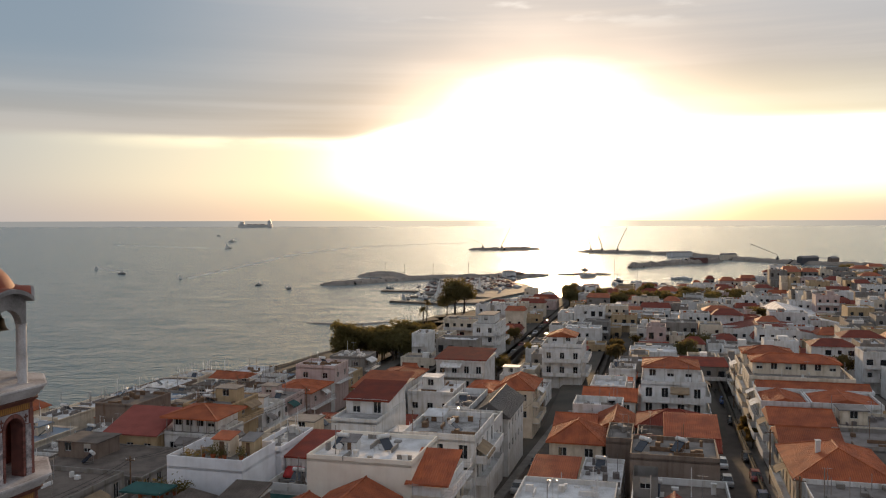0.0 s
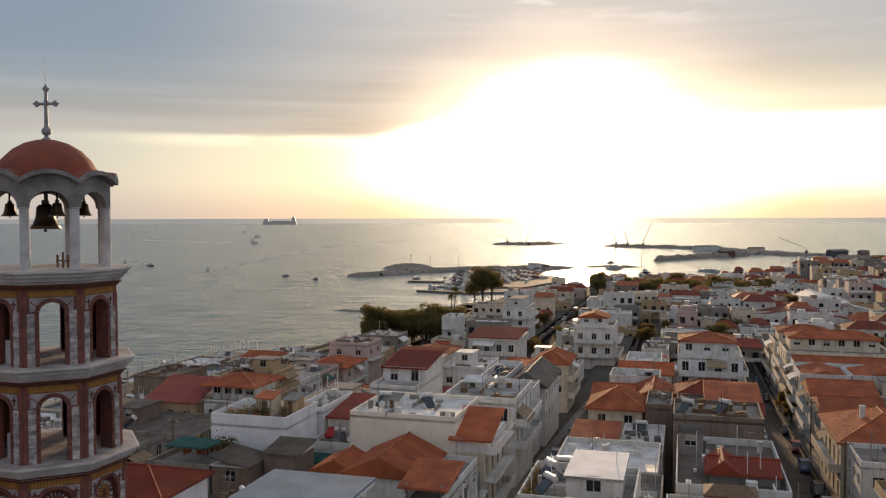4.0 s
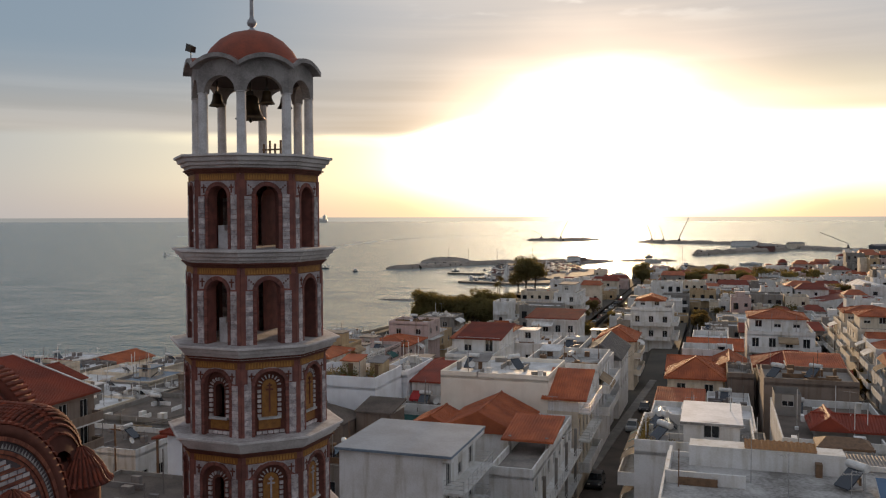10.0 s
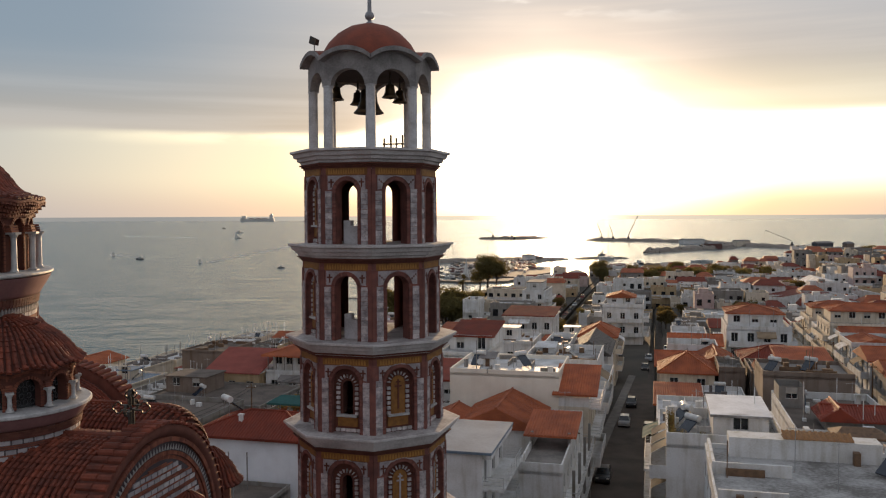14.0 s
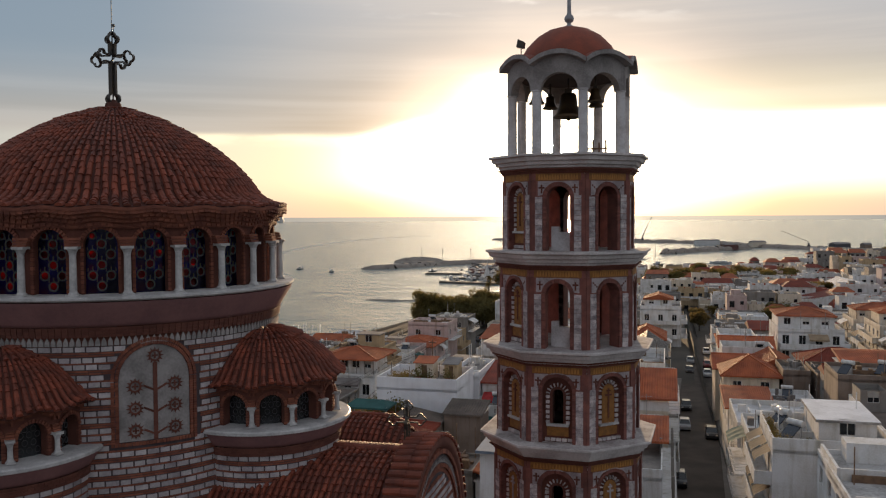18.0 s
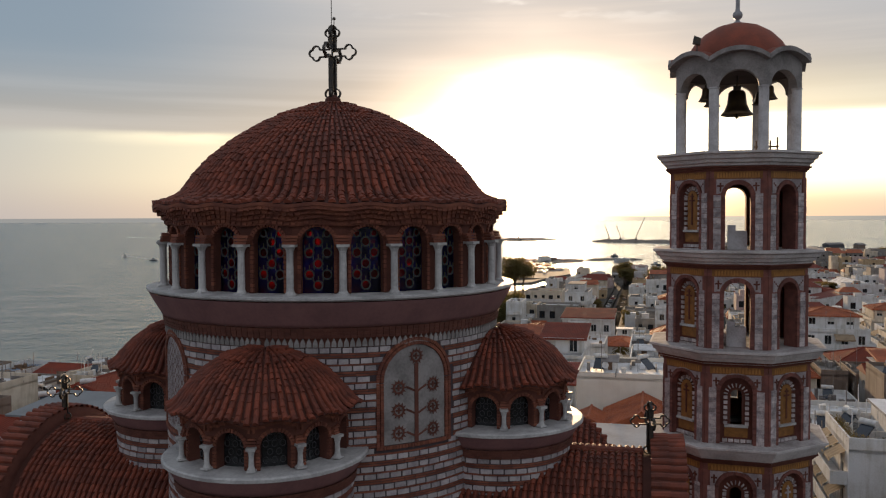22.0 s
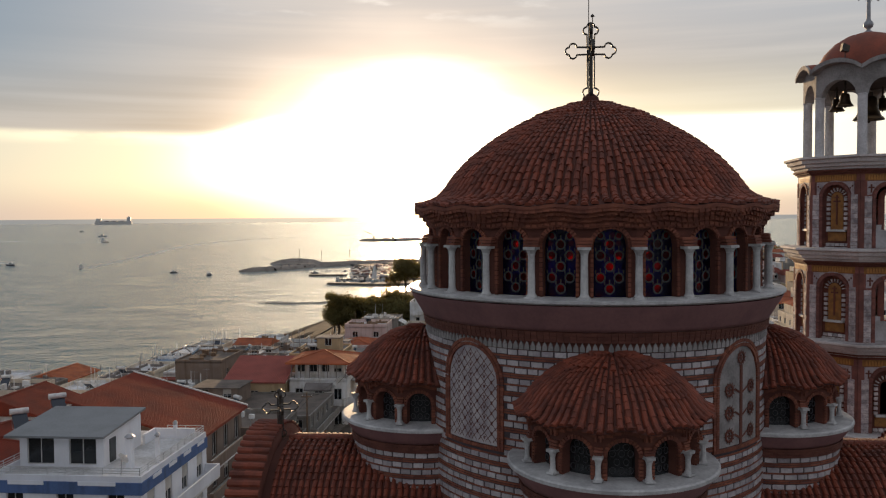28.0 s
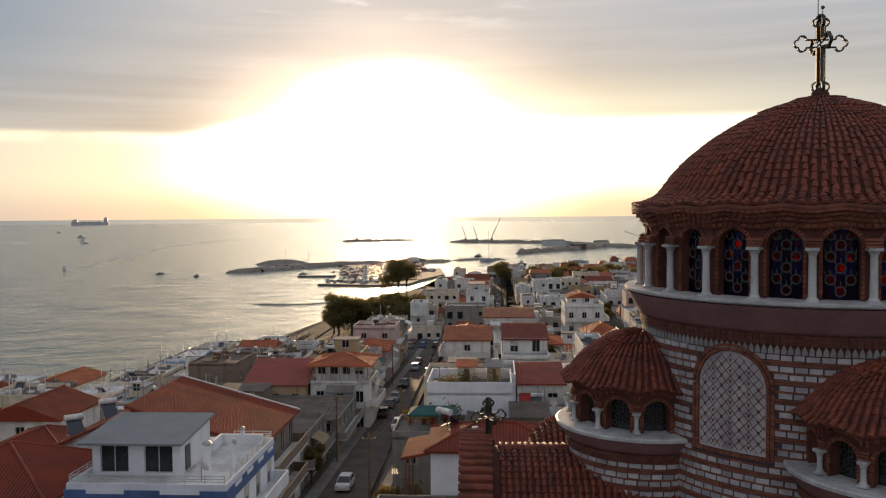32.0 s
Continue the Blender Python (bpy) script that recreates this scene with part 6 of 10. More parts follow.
def sides(W, D, cx=0.0, cy=0.0):
    return {"s": (W, lambda x, z, d: (cx + x, cy - D / 2 + d, z), 0.0), "e": (D, lambda x, z, d: (cx + W / 2 - d, cy + x, z), 90.0),
            "n": (W, lambda x, z, d: (cx - x, cy + D / 2 - d, z), 180.0), "w": (D, lambda x, z, d: (cx - W / 2 + d, cy - x, z), -90.0)}


def body(parent, W, D, z0, z1, wall, storeys, win="se", shut=0.4, cx=0.0, cy=0.0, seed=0, density=2.6, doors="", top=9, wmax=1.2, plain=False):
    """Walls with storeys of windows on the named sides."""
    rnd = random.Random(seed)
    g = Geo()
    H = (z1 - z0) / storeys
    for s, (w, fn, turn) in sides(W, D, cx, cy).items():
        if s not in win:
            g.add([fn(-w / 2, z0 - 1.5, 0), fn(w / 2, z0 - 1.5, 0), fn(w / 2, z1, 0), fn(-w / 2, z1, 0)], [(0, 1, 2, 3)])
            continue
        n = max(1, int(w / density))
        ww = min(wmax, w / n * 0.68)
        tall = s in doors
        cols = [((i + 0.5) * w / n - w / 2 - ww / 2, (i + 0.5) * w / n - w / 2 + ww / 2) for i in range(n)]
        hh = 2.1 if tall else 1.25
        rows = [(z0 + k * H + (0.15 if tall else 0.95), z0 + k * H + (0.15 if tall else 0.95) + hh) for k in range(max(0, storeys - top), storeys)]
        g.add([fn(-w / 2, z0 - 1.5, 0), fn(w / 2, z0 - 1.5, 0), fn(w / 2, z0, 0), fn(-w / 2, z0, 0)], [(0, 1, 2, 3)])
        facade(g, fn, w, z0, z1, cols, rows)
        for a, b in cols:
            for c, d in rows:
                p = fn((a + b) / 2, c, 0.10)
                put_window(parent, pose(*p, 0, 0, turn), ww, hh, rnd.random() < shut, plain or top == 1)
    return part("wall", welded(g), wall, parent)


def balcony(parent, side, W, D, z, depth, x0, x1, solid, material, cx=0.0, cy=0.0, roofed=False):
    """A slab with a rail or a solid front along one side."""
    w, fn, turn = sides(W, D, cx, cy)[side]
    g = Geo()
    fbox(g, fn, x0, x1, z - 0.16, z, -depth, 0.02)
    b = part("balcony", g, M["white"], parent)
    g = Geo()
    if solid:
        fbox(g, fn, x0, x1, z, z + 0.9, -depth, -depth + 0.1)
        fbox(g, fn, x0, x0 + 0.1, z, z + 0.9, -depth + 0.1, 0)
        fbox(g, fn, x1 - 0.1, x1, z, z + 0.9, -depth + 0.1, 0)
        part("balcony_front", g, material, b)
    else:
        railing(g, [fn(x0 + 0.03, z, 0), fn(x0 + 0.03, z, -depth + 0.03), fn(x1 - 0.03, z, -depth + 0.03), fn(x1 - 0.03, z, 0)])
        part("railing", g, M["rail"], b)
    return b


def canvas(parent, fn, x0, x1, z, depth, key):
    """A drooping balcony awning with a short valance."""
    g = Geo()
    n = 6
    for i in range(n + 1):
        x = x0 + (x1 - x0) * i / n
        sag = 0.05 * (i % 2)
        g.v += [fn(x, z, 0.02), fn(x, z - 0.35 - sag, -depth * 0.6), fn(x, z - 0.75 - sag, -depth), fn(x, z - 1.0 - sag, -depth)]
    g.f += [(4 * i + j, 4 * i + 4 + j, 4 * i + 5 + j, 4 * i + 1 + j) for i in range(n) for j in range(3)]
    part("awning", g, M[key], parent)


def chimney(parent, x, y, z, h=1.1, s=0.45):
    g = Geo()
    gbox(g, x - s / 2, x + s / 2, y - s / 2, y + s / 2, z - 0.6, z + h)
    gbox(g, x - s / 2 - 0.06, x + s / 2 + 0.06, y - s / 2 - 0.06, y + s / 2 + 0.06, z + h - 0.12, z + h - 0.02)
    part("chimney", g, M["white"], parent)


def lot(u0, u1, v0, v1):
    """Pose at a lot's middle, and its width and depth."""
    u, v = (u0 + u1) / 2, (v0 + v1) / 2
    return pose(*xy(u, v), level(u, v), 0, 0, -TOWN), abs(u1 - u0), abs(v1 - v0)


def on_lot(u0, u1, v0, v1):
    m, W, D = lot(u0, u1, v0, v1)
    return m, W, D


# rooftop things
def heater_proto():
    t = thing("solar_heater", "solar water heater, white tank over a dark collector", "solar heater", pose(0, 0, -400), "rooftop solar heaters")
    g = Geo()
    tube(g, (-0.75, 0.3, 1.45), (0.75, 0.3, 1.45), 0.27, n=14)
    part("tank", g, M["tank"], t)
    g = Geo()
    g.add([(-0.6, -1.1, 0.25), (0.6, -1.1, 0.25), (0.6, 0.15, 1.25), (-0.6, 0.15, 1.25), (-0.6, -1.06, 0.17), (0.6, -1.06, 0.17), (0.6, 0.19, 1.17), (-0.6, 0.19, 1.17)], ((0, 1, 2, 3), (7, 6, 5, 4), (0, 4, 5, 1), (1, 5, 6, 2), (2, 6, 7, 3), (3, 7, 4, 0)))
    part("collector", g, M["collector"], t)
    for x in (-0.55, 0.55):
        g = Geo()
        tube(g, (x, 0.35, 0), (x, 0.3, 1.3), 0.025, n=6)
        tube(g, (x, 0.35, 0.02), (x, -1.1, 0.2), 0.025, n=6)
        part("leg", g, M["steel"], t)
    return t


def antenna_proto():
    t = thing("antenna", "thin rooftop television aerial on a mast", "antenna", pose(0, 0, -400), "rooftop aerials")
    g = Geo()
    tube(g, (0, 0, 0), (0, 0, 3.2), 0.03, 0.02, 6)
    part("mast", g, M["steel"], t)
    g = Geo()
    tube(g, (-0.6, 0, 3.0), (0.6, 0, 3.0), 0.014, n=5)
    for i in range(7):
        x = -0.55 + i * 0.18
        tube(g, (x, -0.28 + i * 0.015, 3.0), (x, 0.28 - i * 0.015, 3.0), 0.009, n=4)
    tagged(part("aerial", g, M["steel"], t), kind="stuff")
    return t


def dish_proto():
    t = thing("satellite_dish", "pale satellite dish on a short pole", "satellite dish", pose(0, 0, -400), "satellite dishes")
    g = Geo()
    lathe(g, 0, 0, [(0.01, 0.0), (0.2, 0.03), (0.42, 0.13), (0.43, 0.12), (0.2, 0.01), (0.01, -0.02)], 18)
    d = part("dish", g, M["tank"], t)
    d.matrix_basis = pose(0, -0.1, 0.95, 62, 0, 0)
    g = Geo()
    tube(g, (0, 0, 0), (0, 0, 0.95), 0.03, n=6)
    tube(g, (0, -0.1, 0.85), (0, -0.55, 1.15), 0.012, n=4)
    part("pole", g, M["steel"], t)
    return t


PROTO = {"heater": heater_proto(), "antenna": antenna_proto(), "dish": dish_proto()}
PROTO_USED = {}


def place(kind, u, v, h, turn=0.0):
    """A rooftop thing at (u, v), h above the street."""
    m = pose(*xy(u, v), h, 0, 0, -TOWN + turn)
    if kind not in PROTO_USED:
        PROTO[kind].matrix_basis = m
        PROTO_USED[kind] = True
        return PROTO[kind]
    return copy_thing(PROTO[kind], m)


ROOFS = []


def house(u0, u1, v0, v1, h, roof, wall, label, storeys=0, tiles="otile", coat="roof_flat", win="swe", balc=(), rise=None, over=0.45, par=0.6, fine=True, seed=0, doors="", penthouse=None, cat="house", density=2.8, solid=True, attic=0.0, top=2, bare=False):
    """A town house on its lot."""
    m, W, D = on_lot(u0, u1, v0, v1)
    t = thing("house", label, cat, m, "town houses")
    storeys = storeys or max(1, round(h / 3.1))
    body(t, W, D, 0, h, M[wall], storeys, win, seed=seed, doors=doors, density=density, top=top, plain=v0 > 84)
    H = h / storeys
    if roof == "flat":
        flat_roof(t, W, D, h, M[coat], par, M[wall])
    else:
        pitched(t, W, D, h + attic, roof, rise or min(W, D) * 0.15, over, M[tiles], fine)
        g = Geo()
        gbox(g, -W / 2 - over * 0.7, W / 2 + over * 0.7, -D / 2 - over * 0.7, D / 2 + over * 0.7, h - 0.12, h + attic - 0.155 if attic > 0.2 else h + 0.0)
        part("eave_slab", g, M["white"], t)
    for s, depth in balc:
        w = W if s in "sn" else D
        for k in range(max(1, storeys - top), storeys):
            balcony(t, s, W, D, k * H, depth, -w / 2 + 0.3, w / 2 - 0.3, solid, M[wall])
        rc = random.Random(seed + 57)
        if rc.random() < 0.6 and v0 < 215 and storeys > 1 and not bare:
            aw0 = rc.uniform(-w / 2 + 0.3, 0)
            canvas(t, sides(W, D)[s][1], aw0, min(aw0 + rc.uniform(2.2, 5.0), w / 2 - 0.3), h - 0.35, depth + 0.25, rc.choice(["awning_tan", "awning_tan", "white", "tin", "awning_green", "white", "awning_tan"]))
    z = level((u0 + u1) / 2, (v0 + v1) / 2)
    if penthouse:
        pu0, pu1, pv0, pv1, ph, proof = penthouse
        cx, cy = (pu0 + pu1) / 2 - (u0 + u1) / 2, (pv0 + pv1) / 2 - (v0 + v1) / 2
        pw, pd = pu1 - pu0, pv1 - pv0
        body(t, pw, pd, h + 0.0, h + ph, M[wall], 1, "s", cx=cx, cy=cy, seed=seed + 3)
        if proof == "flat":
            g = Geo()
            gbox(g, cx - pw / 2 - 0.25, cx + pw / 2 + 0.25, cy - pd / 2 - 0.25, cy + pd / 2 + 0.25, h + ph - 0.02, h + ph + 0.16)
            part("penthouse_roof", g, M[coat], t)
        else:
            pitched(t, pw, pd, h + ph, proof, 1.2, 0.4, M[tiles], fine, cx, cy, "penthouse_roof")
    if top == 1:
        rc = random.Random(seed + 7)
        if rc.random() < 0.6:
            aw_, ad_, ah_ = W * rc.uniform(0.35, 0.6), rc.uniform(1.6, 2.6), max(2.8, h - 3.0)
            ax = rc.choice([-1, 1]) * (W - aw_) / 2
            g = Geo()
            gbox(g, ax - aw_ / 2, ax + aw_ / 2, -D / 2 - ad_, -D / 2 + 0.05, -1, ah_)
            an = part("annex", g, M[rc.choice(["white", "greywall", wall])], t)
            g = Geo()
            gbox(g, ax - aw_ / 2 - 0.15, ax + aw_ / 2 + 0.15, -D / 2 - ad_ - 0.2, -D / 2 - 0.02, ah_, ah_ + 0.12)
            part("annex_roof", g, M[rc.choice(["roof_flat", "tin", "rtile", "roof_white"])], an)
    if roof == "flat" and v0 < 215 and not bare:
        rc = random.Random(seed + 31)
        g = Geo()
        for _ in range(rc.randint(9, 18)):
            x_, y_ = rc.uniform(-W / 2 + 0.6, W / 2 - 0.6), rc.uniform(-D / 2 + 0.6, D / 2 - 0.6)
            q_ = rc.random()
            if q_ < 0.45:
                sx_, sy_, sz_ = rc.uniform(0.15, 0.5), rc.uniform(0.15, 0.5), rc.uniform(0.2, 0.9)
            elif q_ < 0.7:
                sx_, sy_, sz_ = (rc.uniform(0.8, 2.2), 0.07, 0.5) if rc.random() < 0.5 else (0.07, rc.uniform(0.8, 2.0), 0.5)
            else:
                sx_, sy_, sz_ = 0.035, 0.035, rc.uniform(1.4, 3.6)
            x_, y_ = max(-W / 2 + sx_, min(W / 2 - sx_, x_)), max(-D / 2 + sy_, min(D / 2 - sy_, y_))
            gbox(g, x_ - sx_, x_ + sx_, y_ - sy_, y_ + sy_, h, h + sz_)
        tagged(part("roof_clutter", g, M[rc.choice(["white", "greywall", "wood", "tin", "white"])], t), kind="stuff")
    if roof == "flat" and not bare:
        ROOFS.append((u0, u1, v0, v1, z + h, penthouse))
    return t


LOTS = []


def reserve(u0, u1, v0, v1):
    LOTS.append((u0, u1, v0, v1))


def free(u0, u1, v0, v1):
    return all(u1 <= a + 0.05 or u0 >= b - 0.05 or v1 <= c + 0.05 or v0 >= d - 0.05 for a, b, c, d in LOTS)


def wedge_wall(parent, W, D, z, rise, side, wall):
    """Walls between the eaves and a roof that slopes across u."""
    x0, x1 = -side * W / 2, side * W / 2
    g = Geo()
    vs = []
    for y in (-D / 2 + 0.02, D / 2 - 0.02):
        vs += [(x0, y, z), (x1, y, z), (x1, y, z + rise), (x0, y, z + 0.01)]
    g.add(vs, [(0, 1, 2, 3), (7, 6, 5, 4), (1, 5, 6, 2)] if side > 0 else [(3, 2, 1, 0), (4, 5, 6, 7), (2, 6, 5, 1)])
    part("gable_wall", g, M[wall], parent)


def wedge_side(parent, W, D, z, rise, cx, cy, wall):
    """Walls between the eaves and a roof that rises towards the back."""
    g = Geo()
    for x in (cx - W / 2 + 0.01, cx + W / 2 - 0.01):
        g.add([(x, cy - D / 2, z), (x, cy + D / 2, z), (x, cy + D / 2, z + rise), (x, cy - D / 2, z + 0.05)], [(0, 1, 2, 3)])
    g.add([(cx - W / 2, cy + D / 2, z), (cx + W / 2, cy + D / 2, z), (cx + W / 2, cy + D / 2, z + rise), (cx - W / 2, cy + D / 2, z + rise)], [(0, 1, 2, 3)])
    part("gable_wall", g, M[wall], parent)


def roof_edge(parent, W, D, z, h=0.5, t=0.22):
    """A white wall edging a roof all round."""
    g = Geo()
    o = [(-W / 2, -D / 2), (W / 2, -D / 2), (W / 2, D / 2), (-W / 2, D / 2)]
    i_ = [(x - math.copysign(t, x), y - math.copysign(t, y)) for x, y in o]
    g.add([(x, y, q) for q in (z - 0.3, z + h) for ring in (o, i_) for x, y in ring], [f for i in range(4) for f in ((i, (i + 1) % 4, 8 + (i + 1) % 4, 8 + i), (4 + (i + 1) % 4, 4 + i, 12 + i, 12 + (i + 1) % 4), (8 + i, 8 + (i + 1) % 4, 12 + (i + 1) % 4, 12 + i))])
    part("roof_edge", g, M["white"], parent, "white wall edging the roof")


def named(*a, **k):
    reserve(*a[:4])
    return house(*a, **k)


reserve(-58, -12, -10, 40)      # church yard and tower
# between the western and the middle street
M["pale_cream"] = mat("pale_cream_render", (0.84, 0.78, 0.68), (0.73, 0.66, 0.56), 0.85, 0.4, 9, 0.06, streak=0.4, fleck=0.12)
A_ = named(-37.4, -25.4, 87, 98, 12.7, "flat", "pale_cream", "tall pale house with a blank party wall and orange corner roof", win="n", par=0.45, coat="roof_white", seed=1)
reserve(-25.4, -22.0, 87, 98)
body(A_, 3.3, 11.0, 0, 9.5, M["cream"], 3, "e", cx=7.56, cy=0, seed=5, doors="e", top=2)
pitched(A_, 4.4, 6.4, 10.9, "shed", 2.1, 0.2, M["otile"], True, 7.75, -2.6, "corner_roof")
g = Geo()
for a_, b_, c_, d_, z_ in ((5.92, 9.2, -5.45, -5.3, 10.5), (9.1, 9.25, -5.3, 5.4, 10.4)):
    gbox(g, a_, b_, c_, d_, 9.5, z_)
part("loggia_wall", g, M["white"], A_)
for y_ in (-5.3, -2.6, 0.2):
    g = Geo()
    gbox(g, 9.02, 9.2, y_ - 0.1, y_ + 0.1, 9.5, 12.2 if y_ > 0 else 11.9 if y_ > -3 else 10.95)
    part("post", g, M["white"], A_)
for z_ in (3.2, 6.4, 9.4):
    balcony(A_, "e", 15.0 + 3.4, 11.0, z_, 1.2, -5.2, 5.2, z_ < 5, M["white"])
B_ = named(-36.2, -27.8, 57.5, 66.8, 11.2, "flat", "white", "white house under a broad blue-grey coated roof", coat="roof_bluegrey", par=0.0, win="e", balc=(("e", 1.6),), seed=2, doors="e", solid=False, bare=True)
g = Geo()
gbox(g, -4.5, 5.0, -4.95, 4.85, 11.16, 11.36)
part("roof_slab", g, M["roof_bluegrey"], B_, "blue-grey coated slab with a deep eave")
g = Geo()
gbox(g, 4.3, 4.8, -4.8, -4.6, 10.8, 11.14)
gbox(g, 4.78, 4.95, -4.8, 4.7, 10.8, 11.14)
part("fascia", g, M["white"], B_)
C_ = named(-34.0, -26.6, 77.0, 86, 9.0, "gable_v", "white", "white house with bright orange ridged roofs", rise=1.9, win="", seed=3)
pitched(C_, 4.6, 5.0, 8.7, "gable_v", 1.2, 0.3, M["otile"], True, -5.2, -1.0, "side_roof")
C2 = named(-26.4, -22.7, 66.0, 86, 8.0, "flat", "white", "white house beside the street with orange verandah roof", win="e", balc=(("e", 1.2),), seed=4, par=0.7, solid=False, bare=True)
pitched(C2, 4.0, 5.6, 9.4, "shed", 0.9, 0.4, M["otile"], True, 0.0, -0.6, "verandah_roof")
for x_, y_ in ((-1.7, -3.1), (1.7, -3.1), (-1.7, 2.0), (1.7, 2.0)):
    g = Geo()
    gbox(g, x_ - 0.12, x_ + 0.12, y_ - 0.12, y_ + 0.12, 7.9, 9.6)
    part("post", g, M["greywall"], C2)
for k_ in range(3):
    for y_ in (-9.5, -4.0, 1.5, 7.0):
        g = Geo()
        gbox(g, 2.6, 2.85, y_ - 0.14, y_ + 0.14, k_ * 2.7 - 0.5, k_ * 2.7 + 2.7)
        part("post", g, M["greywall"], C2)
F_ = named(-32.3, -22.6, 106.5, 119.5, 11.2, "flat", "white", "white apartment house with a broad walled roof terrace", balc=(("s", 1.5), ("e", 1.4)), par=0.8, coat="roof_worn", win="se", seed=5, doors="se", cat="apartment house")
named(-28.6, -22.6, 131, 146, 9.6, "gable_v", "white", "white house with a dark grey ridged roof", tiles="slate", rise=2.2, win="se", seed=6)
named(-33, -28.8, 131, 146, 10.0, "flat", "white", "white house with a high roof wall beside the dark ridged roof", seed=106, par=1.0, coat="roof_worn")
named(-32.5, -23.2, 120.5, 129.5, 9.6, "flat", "white", "white house with a walled flat roof behind the terrace house", win="se", seed=61, par=0.9, coat="roof_flat")
named(-29.6, -22.8, 159, 170, 9.4, "hip", "cream", "cream house with orange hipped roof beside the street", rise=2.0, win="se", balc=(("e", 1.2),), seed=7)
G_ = named(-46.2, -39.2, 116.5, 131, 10.8, "flat", "white", "white house with a terrace and a dull red pent roof", win="s", balc=(("s", 1.2),), seed=8, doors="s", par=0.5, coat="roof_worn", bare=True)
body(G_, 6.6, 9.0, 10.8, 12.9, M["white"], 1, "s", cx=0.1, cy=2.6, seed=8, density=2.2, doors="s")
pitched(G_, 6.6, 9.0, 12.9, "shed", 1.3, 0.35, M["rtile"], True, 0.1, 2.6, "pent_roof")
wedge_side(G_, 6.6, 9.0, 12.74, 1.3, 0.1, 2.6, "white")
named(-47.5, -38.5, 160, 172, 7.6, "flat", "white", "white house with a square stair head", seed=62, win="s", penthouse=(-45.6, -42.2, 164, 168, 2.5, "flat"), coat="roof_white")
named(-49.8, -38.4, 191, 203.5, 10.2, "shed", "white", "white house with long terrace under a dull red pent roof", tiles="rtile", rise=0.9, win="s", balc=(("s", 1.6),), seed=63, doors="s", attic=0.4)
named(-56.5, -49.2, 262, 280, 11.6, "flat", "white", "white apartment house with stepped terraces over the avenue", balc=(("s", 1.5), ("e", 1.3)), seed=64, doors="s", penthouse=(-56, -51, 268, 279, 2.6, "flat"), cat="apartment house")
M["crimson"] = mat("crimson_sheet_roof", (0.27, 0.046, 0.022), (0.17, 0.032, 0.018), 0.7, 0.5, 10, 0.2)
W1 = named(-44.4, -38.6, 97, 106, 10.2, "shed", "white", "white house with a bright red pent roof and red awning", tiles="crimson", rise=1.1, over=0.3, win="s", seed=9, doors="s")
canvas(W1, sides(5.8, 9.0)["s"][1], -2.7, -0.4, 9.0, 1.5, "awning_red")
WF = named(-44.4, -38.6, 91.6, 96.8, 7.4, "flat", "white", "low white front block with walled terrace and green awning", win="s", par=0.9, seed=93, coat="roof_dark")
canvas(WF, sides(5.8, 5.2)["s"][1], -2.7, 2.7, 7.0, 1.3, "awning_green")
named(-48.3, -44.6, 96, 106, 11.0, "flat", "fresh", "narrow plain white house", win="s", seed=10, density=4)
named(-54.7, -45.2, 87, 95.6, 10.8, "flat", "fresh", "white walled roof terrace full of clutter and potted plants", win="w", par=1.2, seed=11)
named(-57.6, -47.4, 117, 128, 7.6, "flat", "cream", "low cream house with roof sheds", win="sw", seed=12, penthouse=(-54, -50, 119, 123, 2.2, "flat"))
named(-57.6, -50.2, 79, 86.4, 7.6, "flat", "greywall", "low grey house with a flat roof and green canopy", seed=13, bare=True, win="sw")
named(-49.9, -45.6, 79, 84, 8.2, "shed_e", "browngrey", "old grey-brown shed with a weathered lean-to roof", tiles="roof_dark", rise=0.9, over=0.2, seed=14, win="s")
named(-45.4, -41.4, 82, 86.2, 9.0, "shed", "browngrey", "narrow old plastered shed with a lean-to roof", tiles="roof_dark", rise=0.7, over=0.2, seed=94, win="")
named(-44.6, -38.6, 87, 91.2, 3.2, "flat", "greywall", "low grey outbuilding with a cluttered flat roof", coat="roof_dark", seed=15)
Y_ = named(-52.0, -41.8, 57.8, 64.8, 11.3, "hip", "fresh", "low white house with an orange hipped tile roof", tiles="rtile", rise=1.35, win="w", seed=16)
chimney(Y_, -1.7, -1.6, 11.6, 1.1, 0.3)
pitched(Y_, 2.2, 5.6, 10.3, "shed_w", 0.5, 0.15, M["rtile"], True, -6.3, 0.6, "verandah_roof")
for y_ in (-2.0, 0.6, 3.2):
    g = Geo()
    gbox(g, -7.25, -7.1, y_ - 0.08, y_ + 0.08, -0.5, 10.3)
    part("post", g, M["wood"], Y_)
place("heater", -51.0, 62.4, level(-47.8, 61.3) + 11.9, 140)
named(-56.0, -43.0, 44, 56.9, 7.4, "flat", "greywall", "low grey building with a stained flat roof", coat="roof_dark", seed=98, win="s", par=0.3)
named(-51.0, -46.6, 71, 78.6, 4.2, "shed_e", "white", "low white shed under a dark corrugated roof", rise=0.8, seed=17, tiles="slate", win="s", over=0.2)
named(-44.2, -38.9, 66.9, 72.4, 6.9, "flat", "greywall", "grey house with a weathered flat roof and clutter", coat="roof_dark", seed=95, par=0.25, win="s")
named(-38.7, -36.0, 67.2, 71.4, 6.2, "shed_e", "white", "small white house with an orange pent roof", tiles="otile", rise=0.9, over=0.2, seed=96, win="s")
named(-45.4, -36.6, 73, 81.4, 3.0, "flat", "greywall", "low grey yard building with a flat roof", coat="roof_worn", seed=97, win="s")
